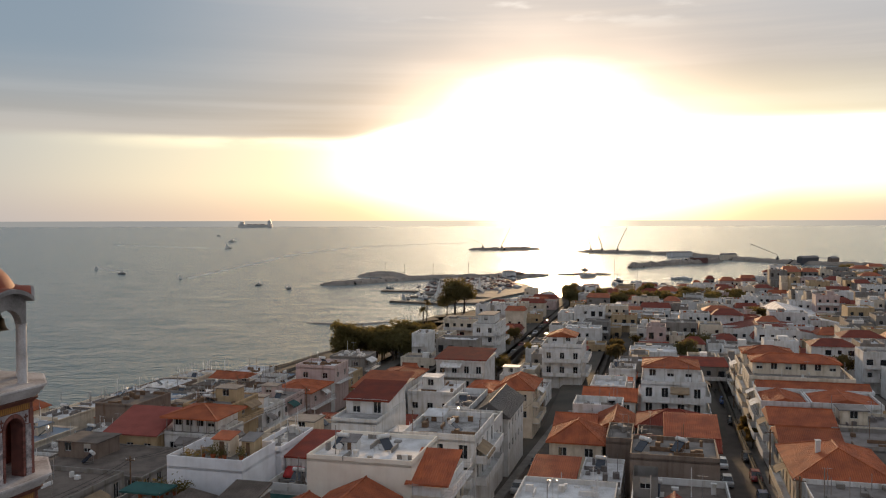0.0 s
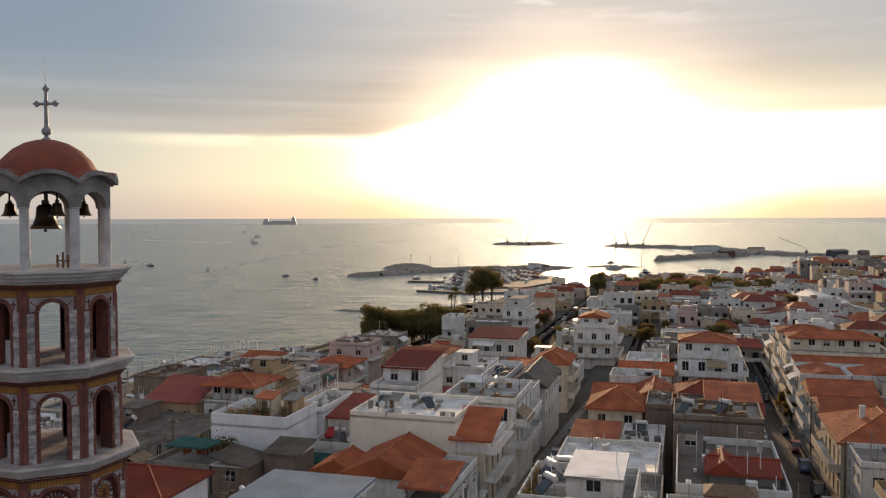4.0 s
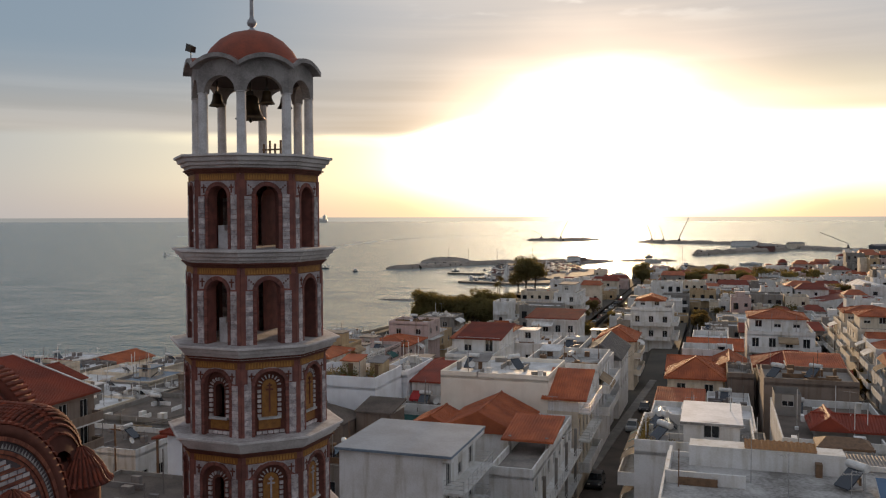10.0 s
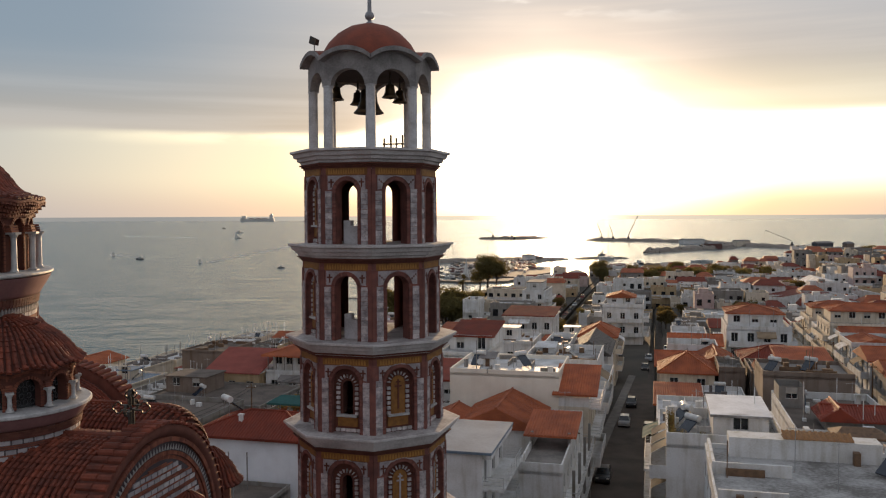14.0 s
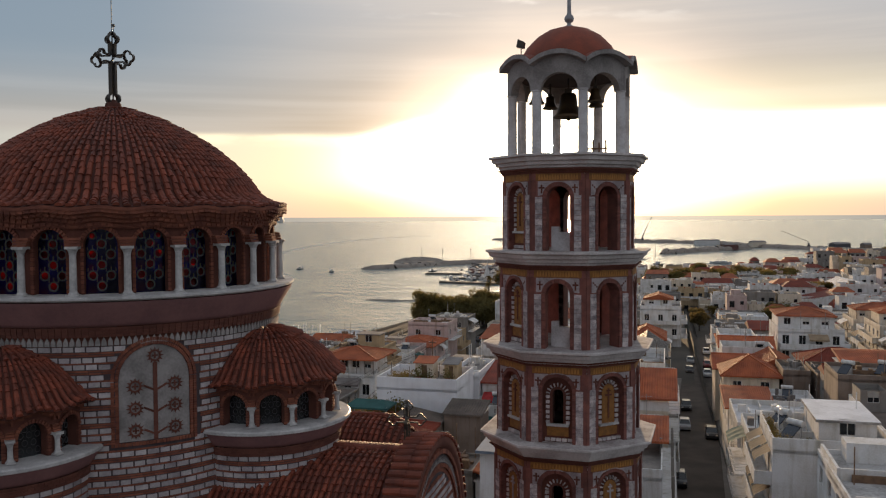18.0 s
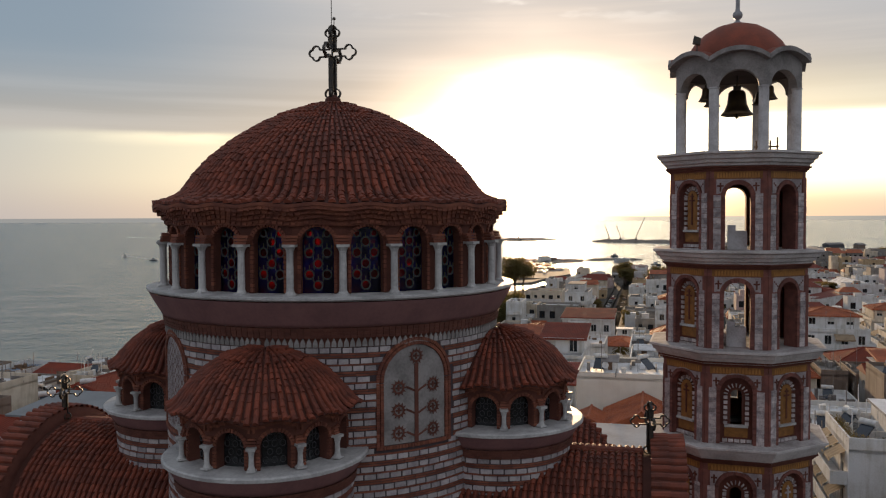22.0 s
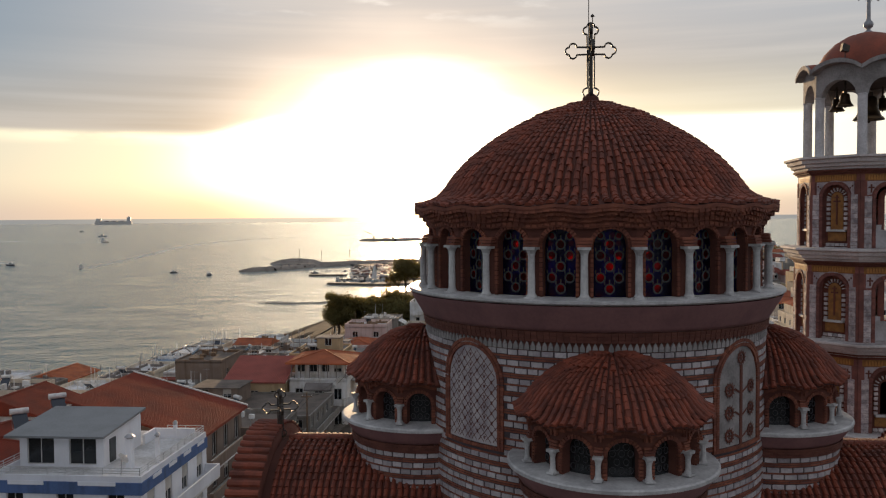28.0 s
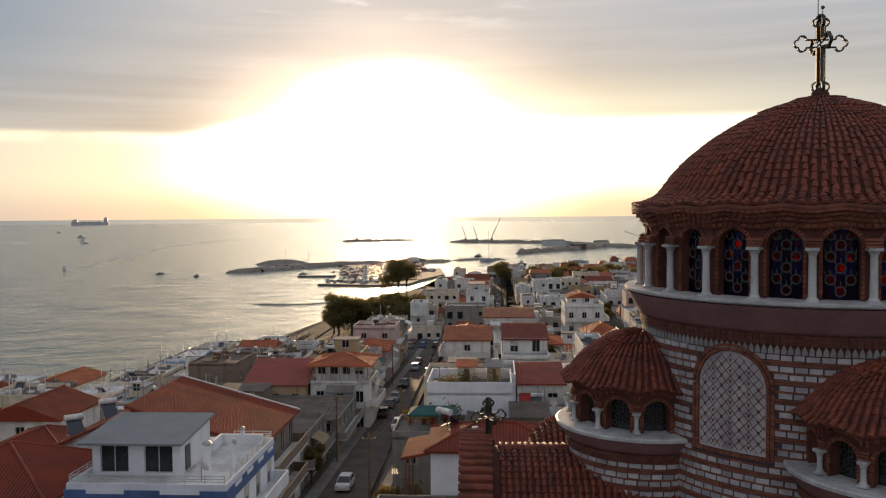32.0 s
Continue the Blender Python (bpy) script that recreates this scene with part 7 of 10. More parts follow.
named(-41.4, -37, 54, 66, 3.6, "flat", "greywall", "low grey flat-roofed outbuilding", seed=18)
# west of the western street
P_ = named(-75.2, -64.6, 45.7, 57.6, 11.7, "flat", "fresh", "white and blue house with railed roof terrace and penthouse", par=0.42, coat="roof_white", win="se", balc=(("e", 1.2),), seed=19, doors="e", solid=True, top=2, bare=True)
g = Geo()
for a_, b_, c_, d_ in ((-5.42, 5.42, -6.08, -5.96), (5.31, 5.42, -5.96, 5.9)):
    gbox(g, a_, b_, c_, d_, 10.9, 11.72)
part("blue_band", g, M["blue"], P_, "blue painted fascia band")
g = Geo()
for a_, b_ in ((-3.9, -1.4), (1.0, 3.6)):
    gbox(g, a_, b_, -6.12, -6.085, 11.5, 11.78)
for k_ in range(4):
    gbox(g, 5.425, 5.46, -4.4 + k_ * 2.7, -3.0 + k_ * 2.7, 11.5, 11.78)
tagged(part("white_fascia", g, M["fresh"], P_, "white stepped fascia over the blue band"), kind="stuff")
g = Geo()
railing(g, [(-5.15, 3.0, 12.1), (-5.15, -5.8, 12.1), (5.15, -5.8, 12.1), (5.15, 5.8, 12.1), (2.2, 5.8, 12.1)], 0.55)
part("railing", g, M["rail"], P_)
g = Geo()
gbox(g, 1.4, 4.6, 5.3, 5.5, 11.7, 12.5)
gbox(g, 1.2, 1.4, 3.4, 5.5, 11.7, 12.5)
part("terrace_wall", g, M["fresh"], P_)
body(P_, 6.2, 6.0, 11.7, 14.05, M["fresh"], 1, "s", shut=0.0, cx=-2.0, cy=0.35, density=2.9, doors="s", wmax=2.0)
g = Geo()
g.add([(-5.75, -3.5, 13.93), (1.5, -3.5, 13.93), (1.5, 3.4, 14.48), (-5.75, 3.4, 14.48), (-5.75, -3.5, 14.08), (1.5, -3.5, 14.08), (1.5, 3.4, 14.63), (-5.75, 3.4, 14.63)], BOX)
part("penthouse_roof", g, M["slate_grey"], P_, "grey sloping sheet roof")
for x_ in (-5.05, 1.05):
    g = Geo()
    g.add([(x_ - 0.05, -2.6, 13.9), (x_ + 0.05, -2.6, 13.9), (x_ + 0.05, 3.3, 13.9), (x_ - 0.05, 3.3, 13.9), (x_ - 0.05, -2.6, 14.0), (x_ + 0.05, -2.6, 14.0), (x_ + 0.05, 3.3, 14.46), (x_ - 0.05, 3.3, 14.46)], BOX)
    part("gable_cheek", g, M["fresh"], P_)
g = Geo()
gbox(g, 1.1, 1.16, -1.8, -0.9, 11.8, 13.5)
part("side_window", g, M["glass_dark"], P_)
for x_, y_, h_, r_ in ((2.85, -2.3, 2.0, 0.22), (4.4, -1.2, 1.85, 0.13), (3.0, 5.4, 1.1, 0.13)):
    g = Geo()
    gbox(g, x_ - r_, x_ + r_, y_ - r_, y_ + r_, 11.7, 11.7 + h_)
    fl = part("flue", g, M["fresh"], P_)
    g = Geo()
    lathe(g, x_, y_, [(r_ * 1.0, 11.7 + h_), (r_ * 1.0, 11.8 + h_), (r_ * 1.7, 11.82 + h_), (r_ * 0.9, 12.0 + h_), (0.01, 12.05 + h_)], 10)
    part("cowl", g, M["steel"], fl, "small metal cowl")
west_row = [P_]
west_row.append(place("dish", -66.9, 47.7, level(-69.9, 51.6) + 11.72, 160))
Q_ = named(-77.1, -66.6, 60.4, 72.4, 11.3, "shed_e", "browngrey", "large house under a wide brick-red sloping roof over a gallery", tiles="rtile", rise=3.2, over=0.5, win="e", balc=(("e", 1.4),), seed=20, doors="e")
g = Geo()
g.add([(5.75, 6.35, 11.25), (5.75, 6.55, 11.25), (-5.75, 6.55, 14.45), (-5.75, 6.35, 14.45), (5.75, 6.35, 11.48), (5.75, 6.55, 11.48), (-5.75, 6.55, 14.68), (-5.75, 6.35, 14.68)], BOX)
part("verge", g, M["white"], Q_, "white verge along the gable")
wedge_wall(Q_, 10.5, 12.0, 11.3, 2.92, -1, "browngrey")
N_ = named(-83.4, -77.25, 59.2, 70, 11.2, "shed_w", "white", "narrow white house with a steep dark red roof and solar heaters", tiles="rtile", rise=2.9, over=0.3, win="s", seed=91)
wedge_wall(N_, 6.15, 10.8, 11.2, 2.6, 1, "white")
O_ = named(-88.6, -77.8, 47.6, 58.6, 10.4, "hip", "white", "white house with a brick-red hipped tile roof", tiles="rtile", rise=2.5, over=0.5, win="se", seed=92)
for a_, b_ in ((-82.6, 61.5), (-82.2, 67.0)):
    west_row.append(place("heater", a_, b_, level(-80.3, 64.6) + 11.2 + 2.9 * (a_ + 83.7) / 6.75 + 0.02, 40))
# this row stands on a raised yard close to the church, at a slightly smaller scale
for ob in west_row + [Q_, N_, O_]:
    ob.matrix_basis = pose(-4.9, 0.29, 3.11) @ Matrix.Scale(0.89, 4) @ ob.matrix_basis
for ob, w_, d_ in ((P_, 10.6, 11.9), (Q_, 10.5, 12.0), (N_, 6.15, 10.8), (O_, 10.8, 11.0)):
    g = Geo()
    gbox(g, -w_ / 2 - 0.1, w_ / 2 + 0.1, -d_ / 2 - 0.1, d_ / 2 + 0.1, -5.0, -0.1)
    part("plinth", g, M["greywall"], ob)
reserve(-90, -58, 30, 46)
named(-82.5, -68.4, 75, 84, 4.2, "flat", "white", "low white house with railed flat roof", seed=81, balc=(("e", 1.0),), coat="roof_dark", win="e")
named(-82.5, -68.6, 85.5, 99, 5.4, "flat", "greywall", "grey house with shaded verandahs and flat roof", seed=82, balc=(("e", 1.3), ("s", 1.4)), coat="roof_dark", win="se", doors="e")
named(-97, -88, 71, 80.5, 7.6, "hip", "white", "white house with a small brick-red hipped roof", tiles="rtile", rise=1.7, seed=83, win="s")
named(-103, -91, 50, 66, 7.6, "hip", "white", "white house with red hipped tile roof", tiles="rtile", rise=2.6, over=0.6, win="se", seed=21)
named(-111.6, -101.4, 95, 106, 6.3, "gable_v", "white", "white gabled house with dark red roof", tiles="rtile", rise=2.0, win="s", seed=22)
S_ = named(-74.8, -65.9, 118.4, 127.4, 7.0, "flat", "white", "white house with a roofed upper colonnade", win="s", balc=(("s", 1.3), ("e", 1.3)), seed=23, par=0.3, doors="s")
body(S_, 7.6, 7.0, 7.0, 9.5, M["white"], 1, "s", cx=-0.2, cy=0.7, density=1.9)
for i_ in range(7):
    g = Geo()
    gbox(g, -4.2 + i_ * 1.38, -4.1 + i_ * 1.38, -4.3, -4.2, 7.0, 9.6)
    part("post", g, M["greywall"], S_)
pitched(S_, 8.9, 9.0, 9.6, "hip", 1.3, 0.5, M["otile"])
named(-84.3, -75.2, 116.6, 124.6, 7.0, "shed", "ochrewall", "house with a broad pinkish red sheet roof", tiles="ptile", rise=2.6, over=0.3, win="s", seed=24)
U_ = named(-86.5, -67.4, 101, 115.6, 5.0, "flat", "greywall", "low bare concrete house with an unfinished grey roof", coat="roof_dark", seed=25, balc=(("e", 1.0),), win="se", bare=True, par=0.25)
body(U_, 6.5, 5.5, 5.0, 7.3, M["browngrey"], 1, "s", cx=-5.5, cy=2.2, seed=251)
g = Geo()
gbox(g, -9.0, -2.0, -0.8, 5.2, 7.28, 7.45)
part("upper_roof", g, M["roof_dark"], U_)
place("heater", -79.0, 106.0, level(-77, 108.3) + 5.02, -40)
named(-99.7, -91.4, 135.4, 147, 7.6, "flat", "browngrey", "bare dark brown-grey block with parapet", seed=26, win="e", density=5, par=0.3, coat="roof_dark")
# between the middle and the eastern street
D_ = named(-14.4, -5.5, 64.5, 74, 11.0, "flat", "white", "white apartment house with planted roof terrace", balc=(("w", 1.3),), par=0.9, seed=27, win="w", doors="w", density=4.5, penthouse=(-10.8, -6.6, 66.2, 73.6, 2.0, "flat"), coat="roof_worn", cat="apartment house")
g = Geo()
gbox(g, -1.08, 3.58, -3.28, 4.58, 13.165, 13.2)
part("roof_sheet", g, M["roof_bright"], D_, "bright pale sheet over the roof room")
E_ = named(-11.7, 8.6, 42, 61, 11.1, "flat", "white", "white apartment house with cluttered flat roof and solar panel", par=0.35, seed=28, coat="roof_worn", win="sw", cat="apartment house")
g = Geo()
gbox(g, -8.6, 1.4, 7.4, 9.3, 11.1, 12.5)
part("roof_wall", g, M["white"], E_, "low blank white roof room")
for a_, b_, c_, d_ in ((-10.0, -9.8, 3.0, 9.2), (-9.8, -5.0, 2.9, 3.1), (4.0, 10.0, 6.4, 6.6), (4.0, 4.2, 1.0, 6.4), (-10.0, -6.0, -3.0, -2.8)):
    g = Geo()
    gbox(g, a_, b_, c_, d_, 11.1, 11.9)
    part("roof_parapet", g, M["white"], E_)
named(-5.2, 8.4, 63, 71, 9.4, "shed", "white", "white house with a corrugated ochre and grey lean-to roof", tiles="tin", rise=0.6, seed=29, win="w")
named(-15.0, -9.2, 76, 86, 8.8, "flat", "white", "white house with iron-railed terraces over the street", balc=(("w", 1.3),), seed=30, doors="w", coat="roof_white", solid=False)
named(-8.8, -3.8, 76, 86, 7.4, "flat", "greywall", "grey house with white-edged roof walls", seed=31, par=0.9)
named(-3.4, 8.2, 73.0, 79.4, 7.8, "flat", "white", "white-walled house with a weathered grey roof", seed=65, par=0.5, coat="roof_flat")
L_ = named(-2.6, 7.4, 80, 98, 8.9, "flat", "white", "white house with a small red ridged roof behind grey roof walls", seed=32, par=0.75, coat="roof_dark", win="s")
body(L_, 6.2, 4.6, 8.9, 9.9, M["greywall"], 1, "", cx=1.2, cy=-3.4, seed=66)
pitched(L_, 6.2, 4.6, 9.9, "gable_u", 1.0, 0.25, M["crimson"], True, 1.2, -3.4, "red_roof")
pitched(L_, 3.0, 5.0, 9.95, "gable_v", 1.15, 0.2, M["crimson"], True, -0.7, -3.5, "front_roof")
body(L_, 2.6, 4.0, 8.9, 11.2, M["greywall"], 1, "s", cx=-3.6, cy=5.6, seed=67)
named(-15.2, -4.4, 88, 100, 7.8, "flat", "white", "white flat-roofed house with tiled lean-to", seed=33, coat="roof_white")
named(-15.2, -10, 102, 112, 7.4, "shed", "white", "white house with a rust-red lean-to roof", tiles="otile", rise=0.7, seed=67)
named(-9.4, -4.2, 103, 116, 6.6, "flat", "white", "low white flat-roofed house", seed=68, coat="roof_white")
named(-3.1, 6.9, 101.6, 110.6, 11.3, "flat", "browngrey", "tall bare brown-grey block with solar heaters", win="", seed=34, par=0.5)
I_ = named(-14.7, -7.4, 119, 127.5, 8.8, "hip", "cream", "cream house with bright orange hipped roof", rise=2.3, seed=35)
named(-6.9, -3.4, 119, 128, 9.2, "flat", "browngrey", "narrow bare concrete wall house", win="", seed=69)
named(1.2, 7.8, 117.4, 128, 10.2, "shed", "greywall", "old house with a rusty orange lean-to roof", tiles="otile", rise=1.3, seed=36)
named(-2.8, 0.9, 117.4, 128, 9.2, "flat", "browngrey", "old brown house with a cluttered flat roof", coat="roof_dark", seed=136, par=0.4)
named(-2.6, 7.6, 111.2, 116.4, 10.3, "gable_u", "greywall", "old house with a dull red ridged roof", tiles="rtile", rise=0.9, seed=137, over=0.3)
named(-2.8, 7.6, 129.4, 138, 9.4, "hip", "greywall", "old house with dull red tiled roof", tiles="rtile", rise=1.8, seed=70)
named(-15.2, -9.4, 130, 139, 8.2, "gable_u", "cream", "house with orange tiled gable roof and chimney", rise=1.6, seed=37)
named(-9.0, -3.8, 130, 141, 8.6, "gable_v", "ochrewall", "ochre house under a weathered orange roof", rise=1.5, tiles="otile", seed=71)
named(-13.6, -5.6, 141, 148, 9.2, "flat", "white", "white terraced house with high parapets", seed=72, par=1.1, coat="roof_white", balc=(("s", 1.2),))
named(-13.0, -4, 155.5, 163, 8.6, "gable_u", "white", "white house with low orange ridged roof", rise=1.5, seed=38, tiles="otile")
named(-12.6, -6, 165, 176, 8.8, "flat", "white", "white house with roof terrace walls", seed=73, par=1.0, coat="roof_white")
named(-3.0, 8.2, 158.5, 172, 11.4, "flat", "white", "pale grey apartment house with long balconies", balc=(("s", 1.6), ("e", 1.0)), seed=39, doors="s", top=3, penthouse=(-2.6, 7.0, 161.5, 171, 2.6, "hip"), cat="apartment house", coat="roof_white")
named(-29.0, -18.8, 219, 232, 10.8, "flat", "white", "white corner house with wrap-round balconies over shops", storeys=3, balc=(("s", 1.6), ("e", 1.5)), seed=40, par=0.9, doors="s", penthouse=(-28.0, -21, 223, 231, 2.2, "gable_v"), cat="apartment house")
# east of the eastern street
E1 = named(16.6, 28.2, 112.2, 128, 7.4, "hip", "cream", "house with large orange hipped roof and white chimney", rise=2.6, seed=41, balc=(("w", 1.3),), doors="w")
chimney(E1, -2.2, -1.0, 9.0, 1.7, 0.6)
named(17.2, 28, 103, 111.5, 6.6, "flat", "white", "low white house with pale grey sheet roof", coat="tin", seed=91)
named(28.4, 37, 103, 119, 7.8, "flat", "white", "white house with grey sheet roof", coat="tin", seed=42)
named(17.4, 25.4, 130, 140, 7.6, "gable_u", "greywall", "old house with orange tiled roof", rise=1.5, seed=74)
named(25.8, 37, 130, 141, 7.4, "flat", "greywall", "grey house with rusted sheet roof", coat="tin", seed=75)
named(17.4, 26.6, 142.2, 152.4, 8.2, "gable_u", "white", "white house with an orange ridged roof", rise=1.6, seed=79, balc=(("w", 1.3),), doors="w")
named(27.0, 36.4, 142.2, 152.4, 7.8, "flat", "cream", "cream house with grey sheet canopies on its flat roof", seed=179, coat="tin", balc=(("s", 1.2),), penthouse=(28, 32, 146, 150, 2.2, "flat"))
roof_edge(named(17.2, 24.6, 154, 163.5, 9.4, "gable_v", "white", "white-edged house with orange roof", rise=1.0, over=0.0, seed=43, balc=(("w", 1.3),), doors="w"), 7.9, 10.0, 9.4)
roof_edge(named(25.2, 36, 154, 163.5, 9.4, "gable_v", "white", "white-edged house with twin orange ridged roofs", rise=1.1, over=0.0, seed=44), 11.2, 10.0, 9.4)
roof_edge(named(17.4, 37, 165, 170.5, 10.0, "gable_u", "cream", "long house with low orange roof strip and white edges", rise=1.1, over=0.0, seed=45, balc=(("w", 1.3),)), 20.0, 5.9, 10.0, 0.35)
named(16.8, 35.6, 172, 185.5, 11.0, "flat", "cream", "cream apartment house with grey awnings along the roof", seed=46, balc=(("s", 1.3), ("w", 1.2)), doors="s", cat="apartment house", penthouse=(18, 34, 178, 185, 2.4, "hip"))
named(17.6, 27, 187.5, 197, 8.8, "flat", "white", "white house with low roof walls", seed=76, coat="roof_white", balc=(("w", 1.2),))
named(27.6, 38, 187.5, 198, 9.4, "hip", "cream", "cream house with orange hipped roof and roof room", rise=1.9, seed=47)
named(17.4, 30, 199, 211, 10.0, "flat", "cream", "cream apartment house with curved orange roof edge", seed=77, balc=(("s", 1.3), ("w", 1.2)), penthouse=(18.5, 29, 202, 210, 2.4, "hip"), cat="apartment house")

# the rest of the town, street by street
COLS = [(-176, -166), (-165, -154), (-153, -143), (-142, -131), (-130, -119.5), (-119, -109), (-108.5, -99), (-98.5, -89.5), (-89, -79), (-78.5, -68.4), (-68, -57.8), (-57.6, -47.5), (-47, -39.4), (-39, -33), (-32.6, -24.4), (-11.8, -4.4), (-4, 7.6), (17.4, 29), (29.4, 42), (52, 63), (63.4, 74), (74.4, 83), (92, 104), (104.4, 116), (117, 129), (131, 143), (150, 164), (165, 180), (190, 206), (207, 224), (226, 244)]
WALLS = ["white", "white", "white", "cream", "cream", "greywall", "pink", "white", "ochrewall", "greywall"]
WORD = {"white": "white", "cream": "cream", "greywall": "grey rendered", "pink": "rose-tinted", "ochrewall": "ochre", "browngrey": "umber"}
STOREYS = {1: "one-storey", 2: "two-storey", 3: "three-storey", 4: "four-storey"}
FAR_KEYS = ["ochrewall", "white", "cream", "greywall", "pink", "otile", "rtile", "roof_flat", "roof_white", "glass_dark"]
far = {k: Geo() for k in FAR_KEYS}
FAR_THINGS = []


def far_house(u0, u1, v0, v1, h, roof, wall, tiles, coat, rnd):
    """A distant house as plain geometry: a thing with its parts for the first ones, then part of the joined far town."""
    alone = len(FAR_THINGS) < 60 and (v0 < 330 or u1 < 0)
    z = level((u0 + u1) / 2, (v0 + v1) / 2)
    made = {}

    def P(u, v, dz):
        return (*xy(u, v), z + dz)

    def into(name, key):
        return made.setdefault((name, key), Geo()) if alone else far[key]

    def box(name, key, a, b, c, d, z0, z1):
        into(name, key).add([P(a, c, z0), P(b, c, z0), P(b, d, z0), P(a, d, z0), P(a, c, z1), P(b, c, z1), P(b, d, z1), P(a, d, z1)], BOX)
    box("wall", wall, u0, u1, v0, v1, -1, h)
    if roof == "flat":
        box("roof", coat, u0 + 0.2, u1 - 0.2, v0 + 0.2, v1 - 0.2, h, h + 0.05)
        vs = [P(a, b, h + c) for c in (0.0, 0.7) for k in (0.0, 0.2) for a, b in ((u0 + k, v0 + k), (u1 - k, v0 + k), (u1 - k, v1 - k), (u0 + k, v1 - k))]
        into("parapet", wall).add(vs, [f for i in range(4) for f in ((i, (i + 1) % 4, 8 + (i + 1) % 4, 8 + i), (4 + (i + 1) % 4, 4 + i, 12 + i, 12 + (i + 1) % 4), (8 + i, 8 + (i + 1) % 4, 12 + (i + 1) % 4, 12 + i))])
        for _ in range(rnd.choice([0, 1, 1, 1])):
            q, k, e = rnd.uniform(u0 + 0.5, u1 - 3.6), rnd.uniform(1.4, 3.2), rnd.uniform(v0 + 1, v0 + 4)
            box("stair_head", rnd.choice([wall, "white", "greywall"]), q, q + k, e, e + rnd.uniform(1.4, 3.2), h, h + rnd.uniform(0.9, 2.3))
        for _ in range(rnd.randint(2, 5)):
            q, e = rnd.uniform(u0 + 0.5, u1 - 1.5), rnd.uniform(v0 + 0.5, v1 - 1.5)
            box("roof_clutter", "greywall" if alone else rnd.choice(["greywall", "otile", "white"]), q, q + rnd.uniform(0.3, 1.1), e, e + rnd.uniform(0.3, 1.0), h, h + rnd.uniform(0.4, 1.1))
    else:
        r, um, vm, o = rnd.uniform(1.5, 2.4), (u0 + u1) / 2, (v0 + v1) / 2, 0.4
        k = 0.9 if roof.startswith("gable") else 0.45
        into("roof", tiles).add([P(u0 - o, v0 - o, h), P(u1 + o, v0 - o, h), P(u1 + o, v1 + o, h), P(u0 - o, v1 + o, h), P(um - (u1 - u0) / 2 * k, vm, h + r), P(um + (u1 - u0) / 2 * k, vm, h + r)], [(0, 1, 5, 4), (1, 2, 5), (2, 3, 4, 5), (3, 0, 4), (3, 2, 1, 0)])
    if rnd.random() < 0.4:
        q = rnd.uniform(0.35, 0.65) * (u1 - u0)
        box("annex", wall, u0 + 0.1, u0 + q, v0 - rnd.uniform(1.5, 3.5), v0 - 0.01, -1, h * rnd.uniform(0.45, 0.85))
    n = max(1, int((u1 - u0) / 2.6))
    st_ = max(1, round(h / 3.1))
    for s_ in range(max(0, st_ - 2), st_):
        zz = s_ * h / st_
        for i in range(n):
            c = u0 + (i + 0.5) * (u1 - u0) / n
            if rnd.random() < 0.25:
                continue
            w_, low_ = (0.75, 0.1) if rnd.random() < 0.4 else (0.5, 1.0)
            box("windows", "glass_dark", c - w_, c + w_, v0 - 0.02, v0 + 0.1, zz + low_, zz + 2.1)
        if s_ and rnd.random() < 0.75:
            vs = [P(a, b, c) for a in (u0 + 0.3, u1 - 0.3) for b, c in ((v0, zz - 0.15), (v0 - 1.2, zz - 0.15), (v0 - 1.2, zz + 0.85), (v0 - 1.1, zz + 0.85), (v0 - 1.1, zz), (v0, zz))]
            into("balcony", "white").add(vs, [(i, 6 + i, 6 + (i + 1) % 6, (i + 1) % 6) for i in range(6)] + [(0, 1, 4, 5), (1, 2, 3, 4), (11, 10, 7, 6), (10, 9, 8, 7)])
    if alone:
        roof_word = "flat terrace roof" if roof == "flat" else "tiled pitched roof"
        t = thing("house", f"distant {WORD[wall]} {STOREYS[min(4, st_)]} house with {roof_word}", "house", None, "far houses")
        for (name, key), g in made.items():
            ob = part(name, g, M[key], t)
            if name in ("windows", "roof_clutter", "balcony"):
                tagged(ob, kind="stuff")
        FAR_THINGS.append(t)


def in_view(u, v):
    """Whether a lot can come into the wide sweep that the place is seen from."""
    x, y = xy(u, v)
    return -0.66 * y - 28 < x < 0.57 * y + 14


